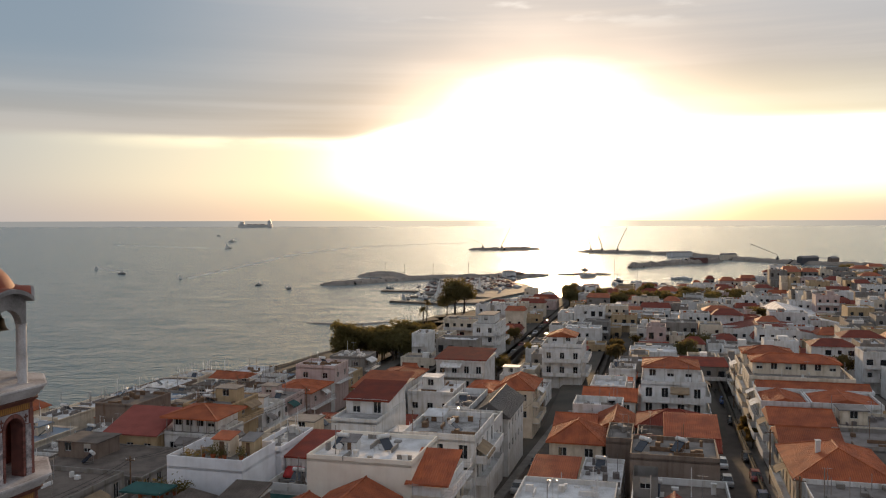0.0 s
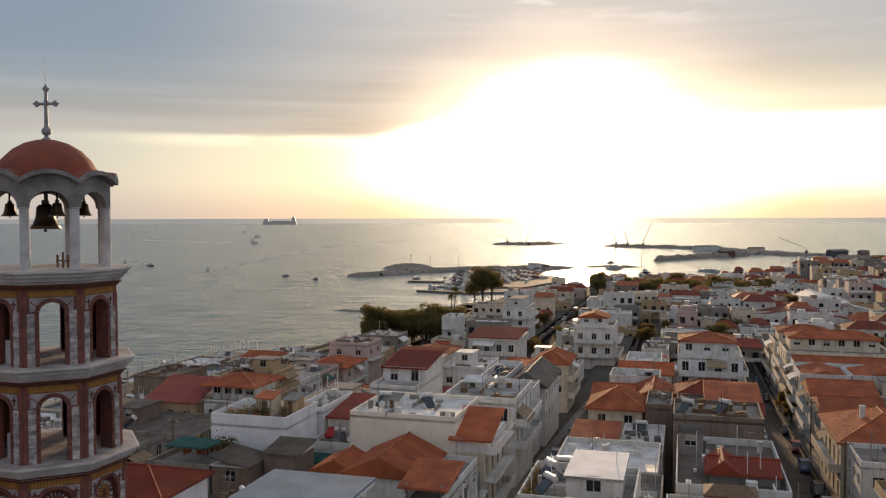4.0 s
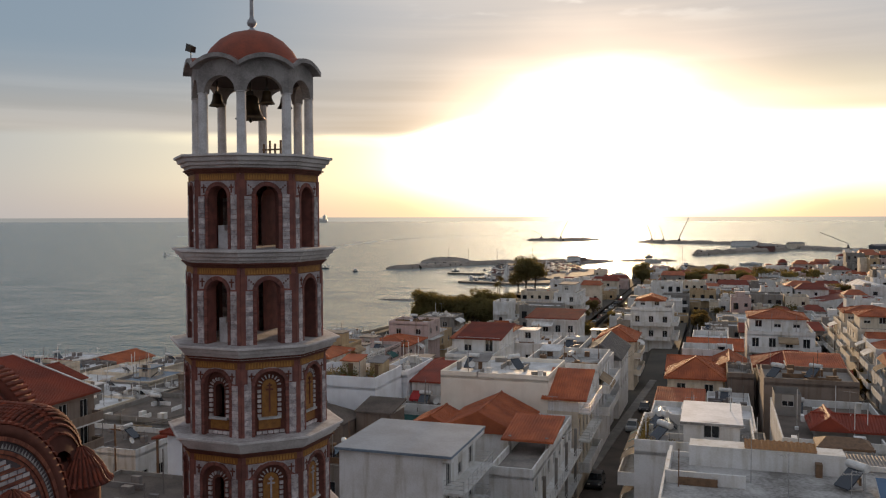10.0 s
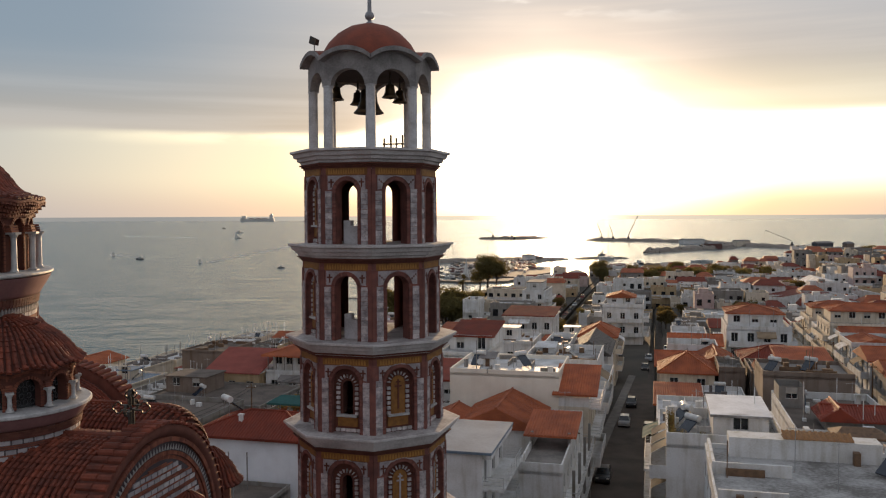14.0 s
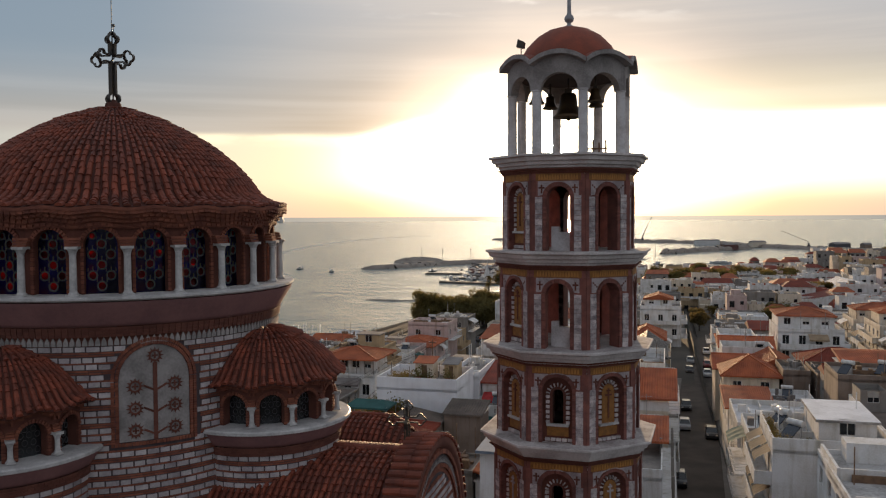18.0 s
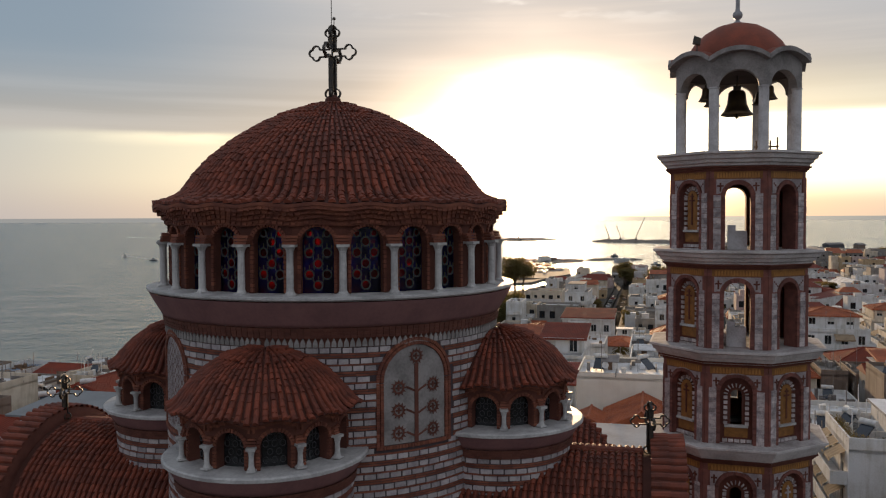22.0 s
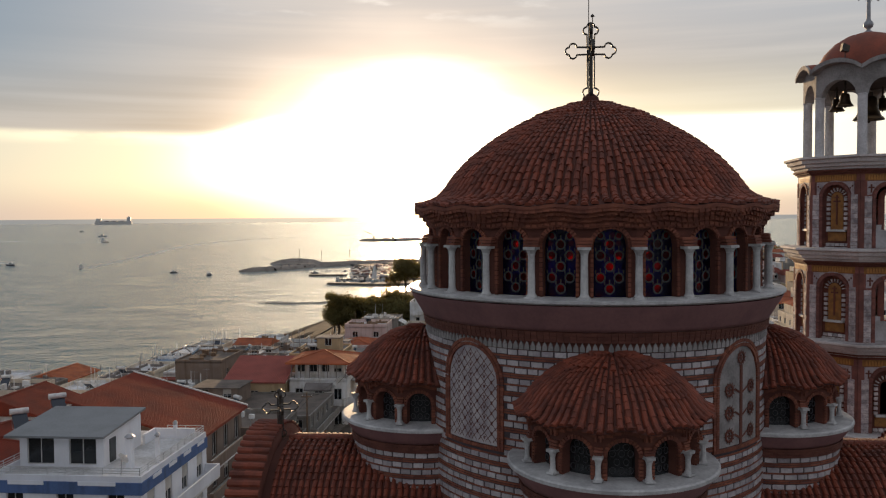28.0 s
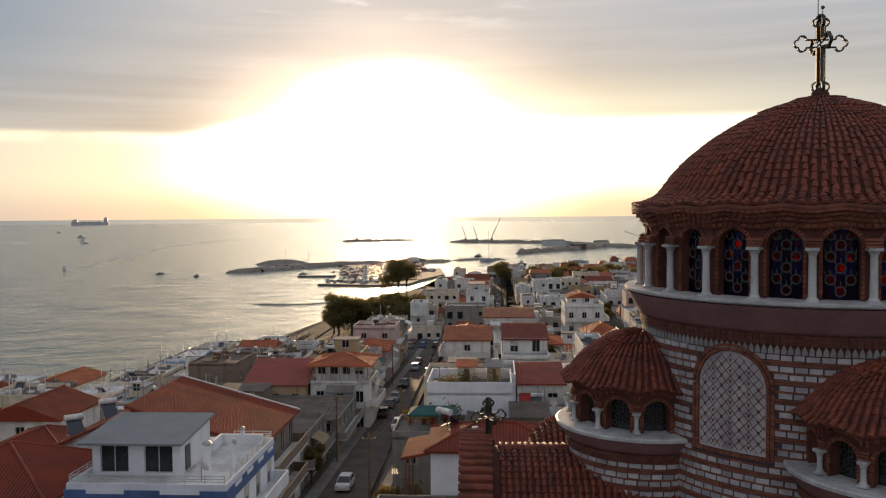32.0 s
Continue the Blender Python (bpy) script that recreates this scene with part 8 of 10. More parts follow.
rr = random.Random(21)
count = 0
for ci, (a, b) in enumerate(COLS):
    v = 236.0 if a == -68 else 34.0 if a < -60 else 60.0
    lim = coast_v((a + b) / 2) - 10
    if a < -75:
        lim = min(lim, 214 if a > -110 else lim)
    while v < lim - 9:
        big = rr.random()
        d = rr.uniform(8.5, 13.5)
        if any(c0 - d < v < c1 for c0, c1 in CROSS) and -70 < a < 45:
            v = next(c1 for c0, c1 in CROSS if c0 - d < v < c1) + 0.6
        far_off = a > 50
        if v > 224:
            break
        ok = free(a, b, v, v + d) and not (217 - d < v < 233 and a < -44) and in_view((a + b) / 2, v)
        if a == -47 and v > 208:
            ok = False
        if a < -68 and v > 214 and v < 292:
            ok = False
        if not ok:
            v += 1.5
            continue
        w = rr.choice(WALLS)
        low_west = a < -88
        st_ = rr.choice([1, 1, 1, 2] if low_west and v < 110 else [1] if low_west else [2, 2, 3, 3, 2])
        if a > 60 and v > 150:
            st_ = rr.choice([2, 3, 3, 4])
        if v > 420:
            st_ = rr.choice([1, 2, 2, 3])
        if (a in (-39, -32.6) and v > 146) or (a in (-11.8, -4) and v > 176) or a == -47:
            st_ = rr.choice([1, 2, 2])
        if low_west and v > 200:
            st_ = 1
        h = st_ * 3.05 + rr.uniform(0.0, 0.7)
        roof = "flat" if rr.random() < (0.95 if low_west else 0.75 if a < -16 else 0.62) else rr.choice(["hip", "hip", "gable_u", "gable_v", "shed"])
        tl = rr.choice(["otile", "rtile"])
        coat = rr.choice(["roof_flat", "roof_flat", "roof_white"])
        a1, b1, d1 = a + rr.uniform(0, 1.6), b - rr.uniform(0, 1.6), d - rr.uniform(0.3, 1.6)
        if low_west:
            w, coat = rr.choice(["white", "greywall", "browngrey", "cream", "greywall"]), rr.choice(["roof_flat", "roof_dark", "roof_white", "roof_bluegrey", "roof_white"])
        if far_off:
            far_house(a1, b1, v, v + d1, h, roof, w if w in far else "white", tl, coat, rr)
            v += d
            continue
        kind = {"flat": "flat roof", "hip": "hipped tile roof", "gable_u": "gabled tile roof", "gable_v": "gabled tile roof", "shed": "tiled lean-to roof"}[roof]
        lab = f"{WORD[w]} {STOREYS[st_]} house with {kind}"
        bal = []
        if rr.random() < 0.75 and st_ > 1:
            bal.append(("s", 1.2))
        if a in (-57.6, -11.8, 17.4) and st_ > 1:
            bal.append(("w", 1.2))
        if b in (-24.4, 7.6, -68.4, 42) and st_ > 1:
            bal.append(("e", 1.2))
        pent = None
        if roof == "flat" and rr.random() < (0.35 if low_west else 0.5):
            pu, pv = rr.uniform(a1 + 0.4, b1 - 4.6), v + rr.uniform(0.25, 0.45) * d1
            pent = (pu, pu + rr.uniform(2.0, 4.2), pv, pv + rr.uniform(2.0, 4.0), 1.5 if low_west else 2.2, "flat" if low_west else rr.choice(["flat", "flat", "flat", "gable_u"]))
        house(a1, b1, v, v + d1, h, roof, w, lab, storeys=st_, tiles=tl, coat=coat, win="s" + ("w" if a in (-57.6, -11.8, 17.4) else "e" if b in (-24.4, 7.6, -68.4, 42) else ""), balc=bal, fine=v < 210 and a < 60, seed=100 + count, par=rr.choice([0.3, 0.6, 0.9]), penthouse=pent, density=rr.choice([3.4, 4.4]), solid=rr.random() < 0.6, top=1)
        count += 1
        v += d

# beyond the shore road: staggered rows down to the harbour
rr = random.Random(77)
v = 226.0
while v < 640:
    u = -170.0 + rr.uniform(0, 8)
    while u < 250:
        w_, d_ = rr.uniform(5, 14), rr.uniform(7, 12)
        u1 = u + w_
        vv = v + rr.uniform(-3, 3)
        open_way = (u1 > -48.5 and u < -39.3 and vv < 470) or (u1 > -23.6 + LEAN_MID * (vv - 80) and u < -15.4 + LEAN_MID * (vv - 80) and vv < 318) or (u1 > 42 and u < 48 and vv < 250)
        shore = u < -74 or (u < -44 and vv < 236)
        if open_way or shore or vv + d_ > min(coast_v(u), coast_v(u1)) - 8 or not free(u, u1, vv, vv + d_) or not in_view(u, vv) or rr.random() < 0.07:
            u += 2.5
            continue
        st_ = rr.choice([1, 1, 2, 2, 3]) if vv < 400 else rr.choice([1, 1, 2])
        if u > 60:
            st_ = rr.choice([2, 3, 3, 4])
        wl = rr.choice(WALLS)
        far_house(u, u1 - rr.uniform(0, 1.2), vv, vv + d_, st_ * 3.0 + rr.uniform(0, 0.8), "flat" if rr.random() < 0.74 else rr.choice(["hip", "gable_u"]), wl if wl in far else "white", rr.choice(["otile", "rtile"]), rr.choice(["roof_flat", "roof_flat", "roof_white"]), rr)
        u = u1 + (rr.uniform(0.0, 0.6) if rr.random() < 0.85 else rr.uniform(2, 5))
    v += 11.5

# broad pale shed roofs and low red roofs further off
for u0, u1, v0, v1, h, tl in ((42, 70, 345, 390, 6.5, "roof_white"), (20, 64, 312, 338, 5.5, "rtile")):
    z = level(u0, v0)
    far[tl].add([(*xy(u0, v0), z + h), (*xy(u1, v0), z + h * 0.7), (*xy(u1, v1), z + h * 0.7), (*xy(u0, v1), z + h), (*xy((u0 + u1) / 2 - 8, v0), z + h + 3), (*xy((u0 + u1) / 2 - 8, v1), z + h + 3)], [(0, 4, 5, 3), (4, 1, 2, 5)])
    far["white"].add([(*xy(u0, v0), z), (*xy(u1, v0), z), (*xy(u1, v0), z + h * 0.7), (*xy((u0 + u1) / 2 - 8, v0), z + h + 2.9), (*xy(u0, v0), z + h)], [(0, 1, 2, 3, 4)])
me = bpy.data.meshes.new("far_town")
allv, allf, idx = [], [], []
for k, key in enumerate(FAR_KEYS):
    me.materials.append(M[key])
    off = len(allv)
    allv += far[key].v
    allf += [tuple(i + off for i in f) for f in far[key].f]
    idx += [k] * len(far[key].f)
me.from_pydata(allv, [], allf)
me.polygons.foreach_set("material_index", idx)
me.update()
tagged(new("far_town", me), "distant white and red-roofed houses down to the harbour", "houses", kind="stuff")

# things on the flat roofs
rr = random.Random(4)
for u0, u1, v0, v1, z, pent in ROOFS:
    near = v0 < 215 and u0 < 75
    for kind, chance, num in (("heater", 0.55 if near else 0.12, 1), ("antenna", 0.42 if near else 0.12, 2), ("dish", 0.35 if near else 0.0, 1)):
        for _ in range(num):
            if rr.random() > chance:
                continue
            for _try in range(6):
                u, v = rr.uniform(u0 + 1.3, u1 - 1.3), rr.uniform(v0 + 1.6, v1 - 1.3)
                if not pent or not (pent[0] - 1.2 < u < pent[1] + 1.2 and pent[2] - 1.4 < v < pent[3] + 1.2):
                    place(kind, u, v, z, rr.choice([0, 0, 90, -60, 180]) + rr.uniform(-10, 10))
                    break
# ---- harbour: breakwaters, quays, cranes, boats, the ship ----
def harbour(x, y):
    """Plan of the moles and quays, drawn in to its true reach."""
    return (0.97 * x - 1.5, 0.967 * y)


def mound(name, label, pts, width, height, seed, rocks=1.0):
    """A rubble breakwater along a line: a low ridge with tumbled boulders."""
    rnd = random.Random(seed)
    g = Geo()
    P = [Vector((*harbour(x, y), SEA)) for x, y in pts]

    def ease(p):
        q = min((p - P[0]).length, (p - P[-1]).length) / (width * 0.6)
        return max(0.12, min(1.0, q)) ** 0.6
    for a, b in zip(P, P[1:]):
        L = (b - a).length
        d = (b - a) / L
        s = Vector((-d.y, d.x, 0))
        n = max(2, int(L / 6))
        prof = [(-1.0, -0.3), (-0.6, 0.6), (-0.3, 0.92), (0.15, 1.0), (0.6, 0.6), (1.0, -0.3)]
        vs = []
        for i in range(n + 1):
            c = a + d * (L * i / n)
            k_ = ease(c)
            for o, z in prof:
                vs.append(c + s * (o * k_ * width / 2 * rnd.uniform(0.85, 1.1)) + Vector((0, 0, z * k_ * height * rnd.uniform(0.6, 1.12))))
        k = len(prof)
        g.add(vs, [(i * k + j, i * k + j + 1, (i + 1) * k + j + 1, (i + 1) * k + j) for i in range(n) for j in range(k - 1)])
        for _ in range(int(L * rocks)):
            c = a + d * rnd.uniform(0, L)
            k_ = ease(c)
            c = c + s * rnd.uniform(-0.52, 0.52) * width * k_
            r = rnd.uniform(0.5, 1.5) * (height / 3) ** 0.5
            z0 = height * k_ * (1 - abs((c - a).dot(s)) / (width * k_) * 1.7) * 0.8
            vs = [c + Vector((rnd.uniform(-r, r), rnd.uniform(-r, r), z0 + rnd.uniform(-r, r) * 0.8)) for _q in range(5)]
            g.add(vs, [(0, 1, 2), (0, 2, 3), (0, 3, 4), (1, 2, 4), (1, 3, 4), (2, 3, 0)])
    return tagged(new(name, g.mesh(name, M["rock"])), label, "breakwater", kind="structure")


def quay(pts, h, label="low concrete quay"):
    """A flat concrete quay with upright sides from a ring of corners."""
    g = Geo()
    pts = [harbour(x, y) for x, y in pts]
    n = len(pts)
    g.add([(x, y, SEA + h) for x, y in pts] + [(x, y, SEA - 2) for x, y in pts], [tuple(range(n))] + [(i, n + i, n + (i + 1) % n, (i + 1) % n) for i in range(n)])
    return tagged(new("quay", g.mesh("quay", M["quay"])), label, "quay", kind="structure")


mound("breakwater", "long dark rubble breakwater", [(-87, 611), (-67, 622), (-48, 642), (-36, 656), (-11, 674), (16, 687), (43, 690), (67, 700), (88, 712)], 16, 3.2, 1)
g = Geo()
rnd = random.Random(2)
prof_ = [(19, -0.5), (16.5, 1.2), (13, 2.6), (9, 3.3), (4, 3.6), (0.1, 3.7)]
m_ = 30
for r_, z_ in prof_:
    for i in range(m_):
        a_ = 2 * math.pi * i / m_
        k_ = rnd.uniform(0.9, 1.08)
        g.v.append((-50 + 1.15 * r_ * k_ * math.cos(a_), 682 + 0.75 * r_ * k_ * math.sin(a_), SEA + z_ * rnd.uniform(0.8, 1.1)))
g.f += [(j * m_ + i, j * m_ + (i + 1) % m_, (j + 1) * m_ + (i + 1) % m_, (j + 1) * m_ + i) for j in range(5) for i in range(m_)]
tagged(new("breakwater", g.mesh("breakwater", M["rock"])), "rounded rubble mole head with a light mast", "breakwater", kind="structure")
mound("breakwater", "thin rocky groyne awash", [(-62, 390), (-48, 384), (-36, 384), (-24, 393)], 2.6, 0.45, 3)
mound("breakwater", "outer rubble mole", [(37, 1300), (89, 1285), (148, 1300)], 20, 4.5, 4, 0.4)
mound("breakwater", "inner rubble mole with stacked stone", [(176, 820), (204, 850), (250, 892), (300, 930)], 14, 5.0, 5, 0.7)
mound("breakwater", "far long outer mole", [(183, 1206), (249, 1165), (311, 1090), (330, 965), (362, 890), (430, 820)], 22, 4.0, 6, 0.3)
mound("breakwater", "sunlit rubble spit", [(92, 720), (118, 728), (140, 722)], 10, 1.6, 7, 0.6)
quay([(-40, 556), (-18, 549), (-16, 555), (-40, 561)], 0.9)
quay([(-30, 485), (-2, 470), (20, 474), (30, 500), (-2, 480), (-30, 489)], 0.9)
quay([(-22, 515), (-6, 511), (-6, 515), (-22, 519)], 0.7)
quay([(-14, 533), (30, 500), (52, 540), (60, 600), (34, 640), (14, 680), (-8, 668), (10, 610)], 1.1, "broad concrete marina quay")
quay([(96, 572), (119, 558), (121, 561), (98, 576)], 0.8)
quay([(133, 612), (160, 571), (163, 573), (136, 615)], 0.8)
M["hull_white"] = paint("white_hull", (0.62, 0.62, 0.62), 0.4)
M["hull_dark"] = paint("dark_hull", (0.07, 0.075, 0.09), 0.5)
M["hull_rust"] = paint("rust_red_hull", (0.16, 0.07, 0.06), 0.6)
M["hull_grey"] = paint("pale_grey_hull", (0.80, 0.77, 0.74), 0.6)
M["sail"] = mat("sailcloth", (0.72, 0.71, 0.68), None, 0.9, 0.5, 8, 0.05)


def hull(g, L, B, H, sheer=0.25):
    n = 10
    vs = []
    for i in range(n + 1):
        t = i / n
        b = B / 2 * math.sin(math.pi * min(1.0, 0.22 + t * 0.78)) ** 0.6 if t < 1 else 0.02
        x = (t - 0.5) * L
        z = H * (1 + sheer * (2 * t - 1) ** 2)
        vs += [(x, -b, z), (x, -b * 0.7, 0), (x, b * 0.7, 0), (x, b, z)]
    g.add(vs, [(4 * i + j, 4 * i + j + 1, 4 * i + 5 + j, 4 * i + 4 + j) for i in range(n) for j in range(3)] + [(4 * i + 3, 4 * i, 4 * i + 4, 4 * i + 7) for i in range(n)] + [(0, 1, 2, 3)])


def sailboat(x, y, L, turn, sails=True):
    t = thing("sailing_boat", "small sailing boat with white sail" if sails else "moored yacht with bare mast", "boat", pose(*harbour(x, y), SEA - 0.1, 0, 0, turn), "boats")
    g = Geo()
    hull(g, L, L * 0.3, L * 0.11)
    part("hull", g, M["hull_white"], t)
    g = Geo()
    tube(g, (0.05 * L, 0, 0), (0.05 * L, 0, L * 1.35), 0.06 * L / 8, n=6)
    part("mast", g, M["steel"], t)
    g = Geo()
    gbox(g, -0.2 * L, 0.12 * L, -0.09 * L, 0.09 * L, 0.1 * L, 0.17 * L)
    part("cabin", g, M["hull_white"], t)
    if sails:
        g = Geo()
        g.add([(0.04 * L, 0.02, 0.2 * L), (-0.4 * L, 0.08 * L, 0.2 * L), (0.04 * L, 0.02, 1.3 * L), (0.04 * L, 0.06, 0.2 * L), (-0.4 * L, 0.12 * L, 0.2 * L), (0.04 * L, 0.06, 1.3 * L)], [(0, 1, 2), (5, 4, 3), (0, 3, 4, 1), (1, 4, 5, 2)])
        part("mainsail", g, M["sail"], t)
        g = Geo()
        g.add([(0.45 * L, 0, 0.16 * L), (0.08 * L, 0.06 * L, 0.2 * L), (0.06 * L, 0.01, 1.1 * L), (0.45 * L, 0.03, 0.16 * L), (0.08 * L, 0.09 * L, 0.2 * L), (0.06 * L, 0.04, 1.1 * L)], [(0, 1, 2), (5, 4, 3)])
        part("jib", g, M["sail"], t)


def motorboat(x, y, L, turn, dark=True):
    t = thing("motor_boat", "small dark motor boat" if dark else "white fishing boat with cabin", "boat", pose(*harbour(x, y), SEA - 0.1, 0, 0, turn), "boats")
    g = Geo()
    hull(g, L, L * 0.32, L * 0.14)
    part("hull", g, M["hull_dark" if dark else "hull_white"], t)
    g = Geo()
    gbox(g, -0.2 * L, 0.1 * L, -0.1 * L, 0.1 * L, 0.14 * L, 0.32 * L)
    gbox(g, -0.24 * L, 0.14 * L, -0.12 * L, 0.12 * L, 0.32 * L, 0.35 * L)
    part("cabin", g, M["hull_white"], t)
    g = Geo()
    tube(g, (0.05 * L, 0, 0.3 * L), (0.05 * L, 0, 0.62 * L), 0.012 * L, n=5)
    part("mast", g, M["steel"], t)


for x, y, L, tn in ((-322, 796, 3.4, 10), (-208, 678, 3.2, 30), (-347, 1372, 7, 0)):
    sailboat(x, y, L, tn)
for x, y, L, tn in ((-276, 736, 7, 170), (-104, 579, 5, 60), (-131, 610, 5, 20), (-432, 1752, 15, 5), (-340, 1365, 7, 0), (-36, 582, 5, 10), (-616, 2346, 10, 0), (130, 640, 9, 120), (128, 780, 8, 30)):
    motorboat(x, y, L, tn, L < 12)
rnd = random.Random(8)
for i in range(30):
    q = rnd.random()
    x, y = -20 + q * 55 + rnd.uniform(-6, 6), 498 + q * 30 + rnd.uniform(-10, 46)
    if i < 11:
        sailboat(x, y, rnd.uniform(6, 10), rnd.uniform(60, 120), i % 5 == 0)
    else:
        motorboat(x, y, rnd.uniform(5, 8), rnd.uniform(60, 120), i % 3 == 0)
for x, y, L in ((118, 700, 18), (122, 612, 13), (141, 622, 12), (185, 660, 14), (182, 664, 12)):
    sailboat(x, y, L, rnd.uniform(0, 180), False)

ship = thing("cargo_ship", "long dark cargo ship at anchor near the horizon", "ship", pose(-1010, 4560, SEA - 1, 0, 0, 184))
g = Geo()
hull(g, 178, 26, 16, 0.12)
part("hull", g, M["hull_grey"], ship)
g = Geo()
gbox(g, -84, -66, -11, 11, 16, 36)
gbox(g, -80, -72, -8, 8, 36, 42)
part("bridge", g, M["hull_white"], ship)
g = Geo()
gbox(g, 58, 80, -10, 10, 16, 30)
part("forecastle", g, M["hull_grey"], ship)
for x in (-40, -5, 30):
    g = Geo()
    gbox(g, x - 14, x + 14, -9, 9, 16, 19)
    part("hatch", g, M["hull_rust"], ship)


def harbour_crane(x, y, h, lean, turn):
    t = thing("harbour_crane", "dark lattice crane on the mole", "crane", pose(*harbour(x, y), SEA + 3.0, 0, 0, turn), "cranes")
    g = Geo()
    gbox(g, -1.6, 1.6, -1.2, 1.2, 0, 1.6)
    gbox(g, -0.9, 0.9, -0.9, 0.9, 1.6, 3.6)
    part("cab", g, M["hull_dark"], t)
    g = Geo()
    n = 9
    for s in (-0.7, 0.7):
        tube(g, (0, s, 5), (lean, s * 0.3, h), 0.28, n=5)
    for i in range(n):
        a, b = i / n, (i + 1) / n
        s = 0.7 if i % 2 else -0.7
        tube(g, (lean * a, s * (1 - 0.7 * a), 5 + (h - 5) * a), (lean * b, -s * (1 - 0.7 * b), 5 + (h - 5) * b), 0.16, n=4)
    part("jib", g, M["hull_dark"], t)
    g = Geo()
    tube(g, (lean, 0, h), (lean, 0, h * 0.55), 0.08, n=4)
    part("cable", g, M["hull_dark"], t)


for c in ((86, 1286, 29, 12, 0), (58, 1292, 12, 14, 180), (203, 1192, 20, -6, 10), (217, 1183, 19, -5, 0), (236, 1172, 30, 12, 5), (352, 908, 16, -26, -20)):
    harbour_crane(*c)
# sheds and heaps on the moles
for x, y, a, b, h, key, lab in ((290, 1060, 30, 9, 4, "hull_white", "pale stone heap store on the mole"), (322, 975, 18, 7, 5, "cream", "harbour shed on the mole"), (268, 905, 16, 8, 4.5, "hull_rust", "rust-red barge hull by the mole"), (372, 880, 20, 8, 6, "hull_dark", "dark dredger moored at the mole"), (390, 862, 9, 6, 6, "browngrey", "harbour office block on the mole"), (120, 1296, 6, 4, 3.4, "hull_dark", "small hut on the outer mole"), (60, 694, 7, 3, 1.6, "browngrey", "low harbour hut on the breakwater"), (52, 680, 9, 5, 3.6, "white", "white kiosk on the breakwater")):
    t = thing("harbour_shed", lab, "shed", pose(*harbour(x, y), SEA + 2.4, 0, 0, 20))
    g = Geo()
    gbox(g, -a / 2, a / 2, -b / 2, b / 2, -3, h * 0.7)
    part("wall", g, M[key], t)
    g = Geo()
    g.add([(-a / 2 - 0.4, -b / 2 - 0.4, h * 0.7), (a / 2 + 0.4, -b / 2 - 0.4, h * 0.7), (a / 2 + 0.4, b / 2 + 0.4, h * 0.7), (-a / 2 - 0.4, b / 2 + 0.4, h * 0.7), (-a / 2, 0, h), (a / 2, 0, h)], [(0, 1, 5, 4), (1, 2, 5), (2, 3, 4, 5), (3, 0, 4), (3, 2, 1, 0)])
    part("roof", g, M["tin"], t)
for x, y in ((-47, 694), (-8, 676), (20, 688), (-30, 662), (62, 702)):
    t = thing("harbour_light", "thin light mast on the breakwater", "light mast", pose(*harbour(x, y), SEA + 2.6))
    g = Geo()
    tube(g, (0, 0, 0), (0, 0, 8), 0.16, n=6)
    part("mast", g, M["hull_dark"], t)
    g = Geo()
    lathe(g, 0, 0, [(0.01, 8.0), (0.4, 8.0), (0.4, 8.7), (0.01, 9.0)], 8)
    part("lantern", g, M["hull_dark"], t)

# ---- trees ----
M["leaf"] = mat("dark_foliage", (0.12, 0.115, 0.05), (0.08, 0.072, 0.032), 0.9, 0.5, 8, 0.0, vary=0.35, island=True, spec=0.15)
M["leaf_b"] = mat("olive_foliage", (0.11, 0.085, 0.035), (0.065, 0.055, 0.028), 0.9, 0.5, 8, 0.0, vary=0.35, island=True, spec=0.15)
M["bark"] = mat("tree_bark", (0.10, 0.075, 0.055), None, 0.95, 2, 20, 0.4)


def tree_meshes(seed, h, r, leaf, dense=1.0):
    """Trunk with limbs, and a crown of leaf clumps with gaps."""
    rnd = random.Random(seed)
    tr = Geo()
    tube(tr, (0, 0, -0.3), (rnd.uniform(-0.2, 0.2), rnd.uniform(-0.2, 0.2), h * 0.45), h * 0.035, h * 0.022, 7)
    clumps = []
    for i in range(9):
        a, e = rnd.uniform(0, 6.28), rnd.uniform(0.1, 1.0)
        L = r * rnd.uniform(0.5, 0.9)
        p = Vector((math.cos(a) * L, math.sin(a) * L, h * (0.45 + 0.42 * e)))
        tube(tr, (0, 0, h * rnd.uniform(0.25, 0.45)), p, h * 0.014, h * 0.005, 5)
        clumps.append((p, r * rnd.uniform(0.32, 0.55)))
    for i in range(7):
        clumps.append((Vector((rnd.gauss(0, r * 0.35), rnd.gauss(0, r * 0.35), h * rnd.uniform(0.6, 0.95))), r * rnd.uniform(0.25, 0.45)))
    cr = Geo()
    for c, q in clumps:
        for _ in range(int(150 * dense)):
            d = Vector((rnd.gauss(0, 1), rnd.gauss(0, 1), rnd.gauss(0, 0.8))).normalized() * q * rnd.uniform(0.5, 1.12)
            p = c + d
            s = rnd.uniform(0.10, 0.26) * (r / 4) ** 0.5
            a = Vector((rnd.gauss(0, 1), rnd.gauss(0, 1), rnd.gauss(0, 1))).normalized()
            b = a.orthogonal().normalized() * s
            a = a * s * 1.6
            cr.add([p - a, p + b * 0.8, p + a, p - b * 0.8], [(0, 1, 2, 3)])
    return tr.mesh("trunk", M["bark"]), cr.mesh("crown", M[leaf])


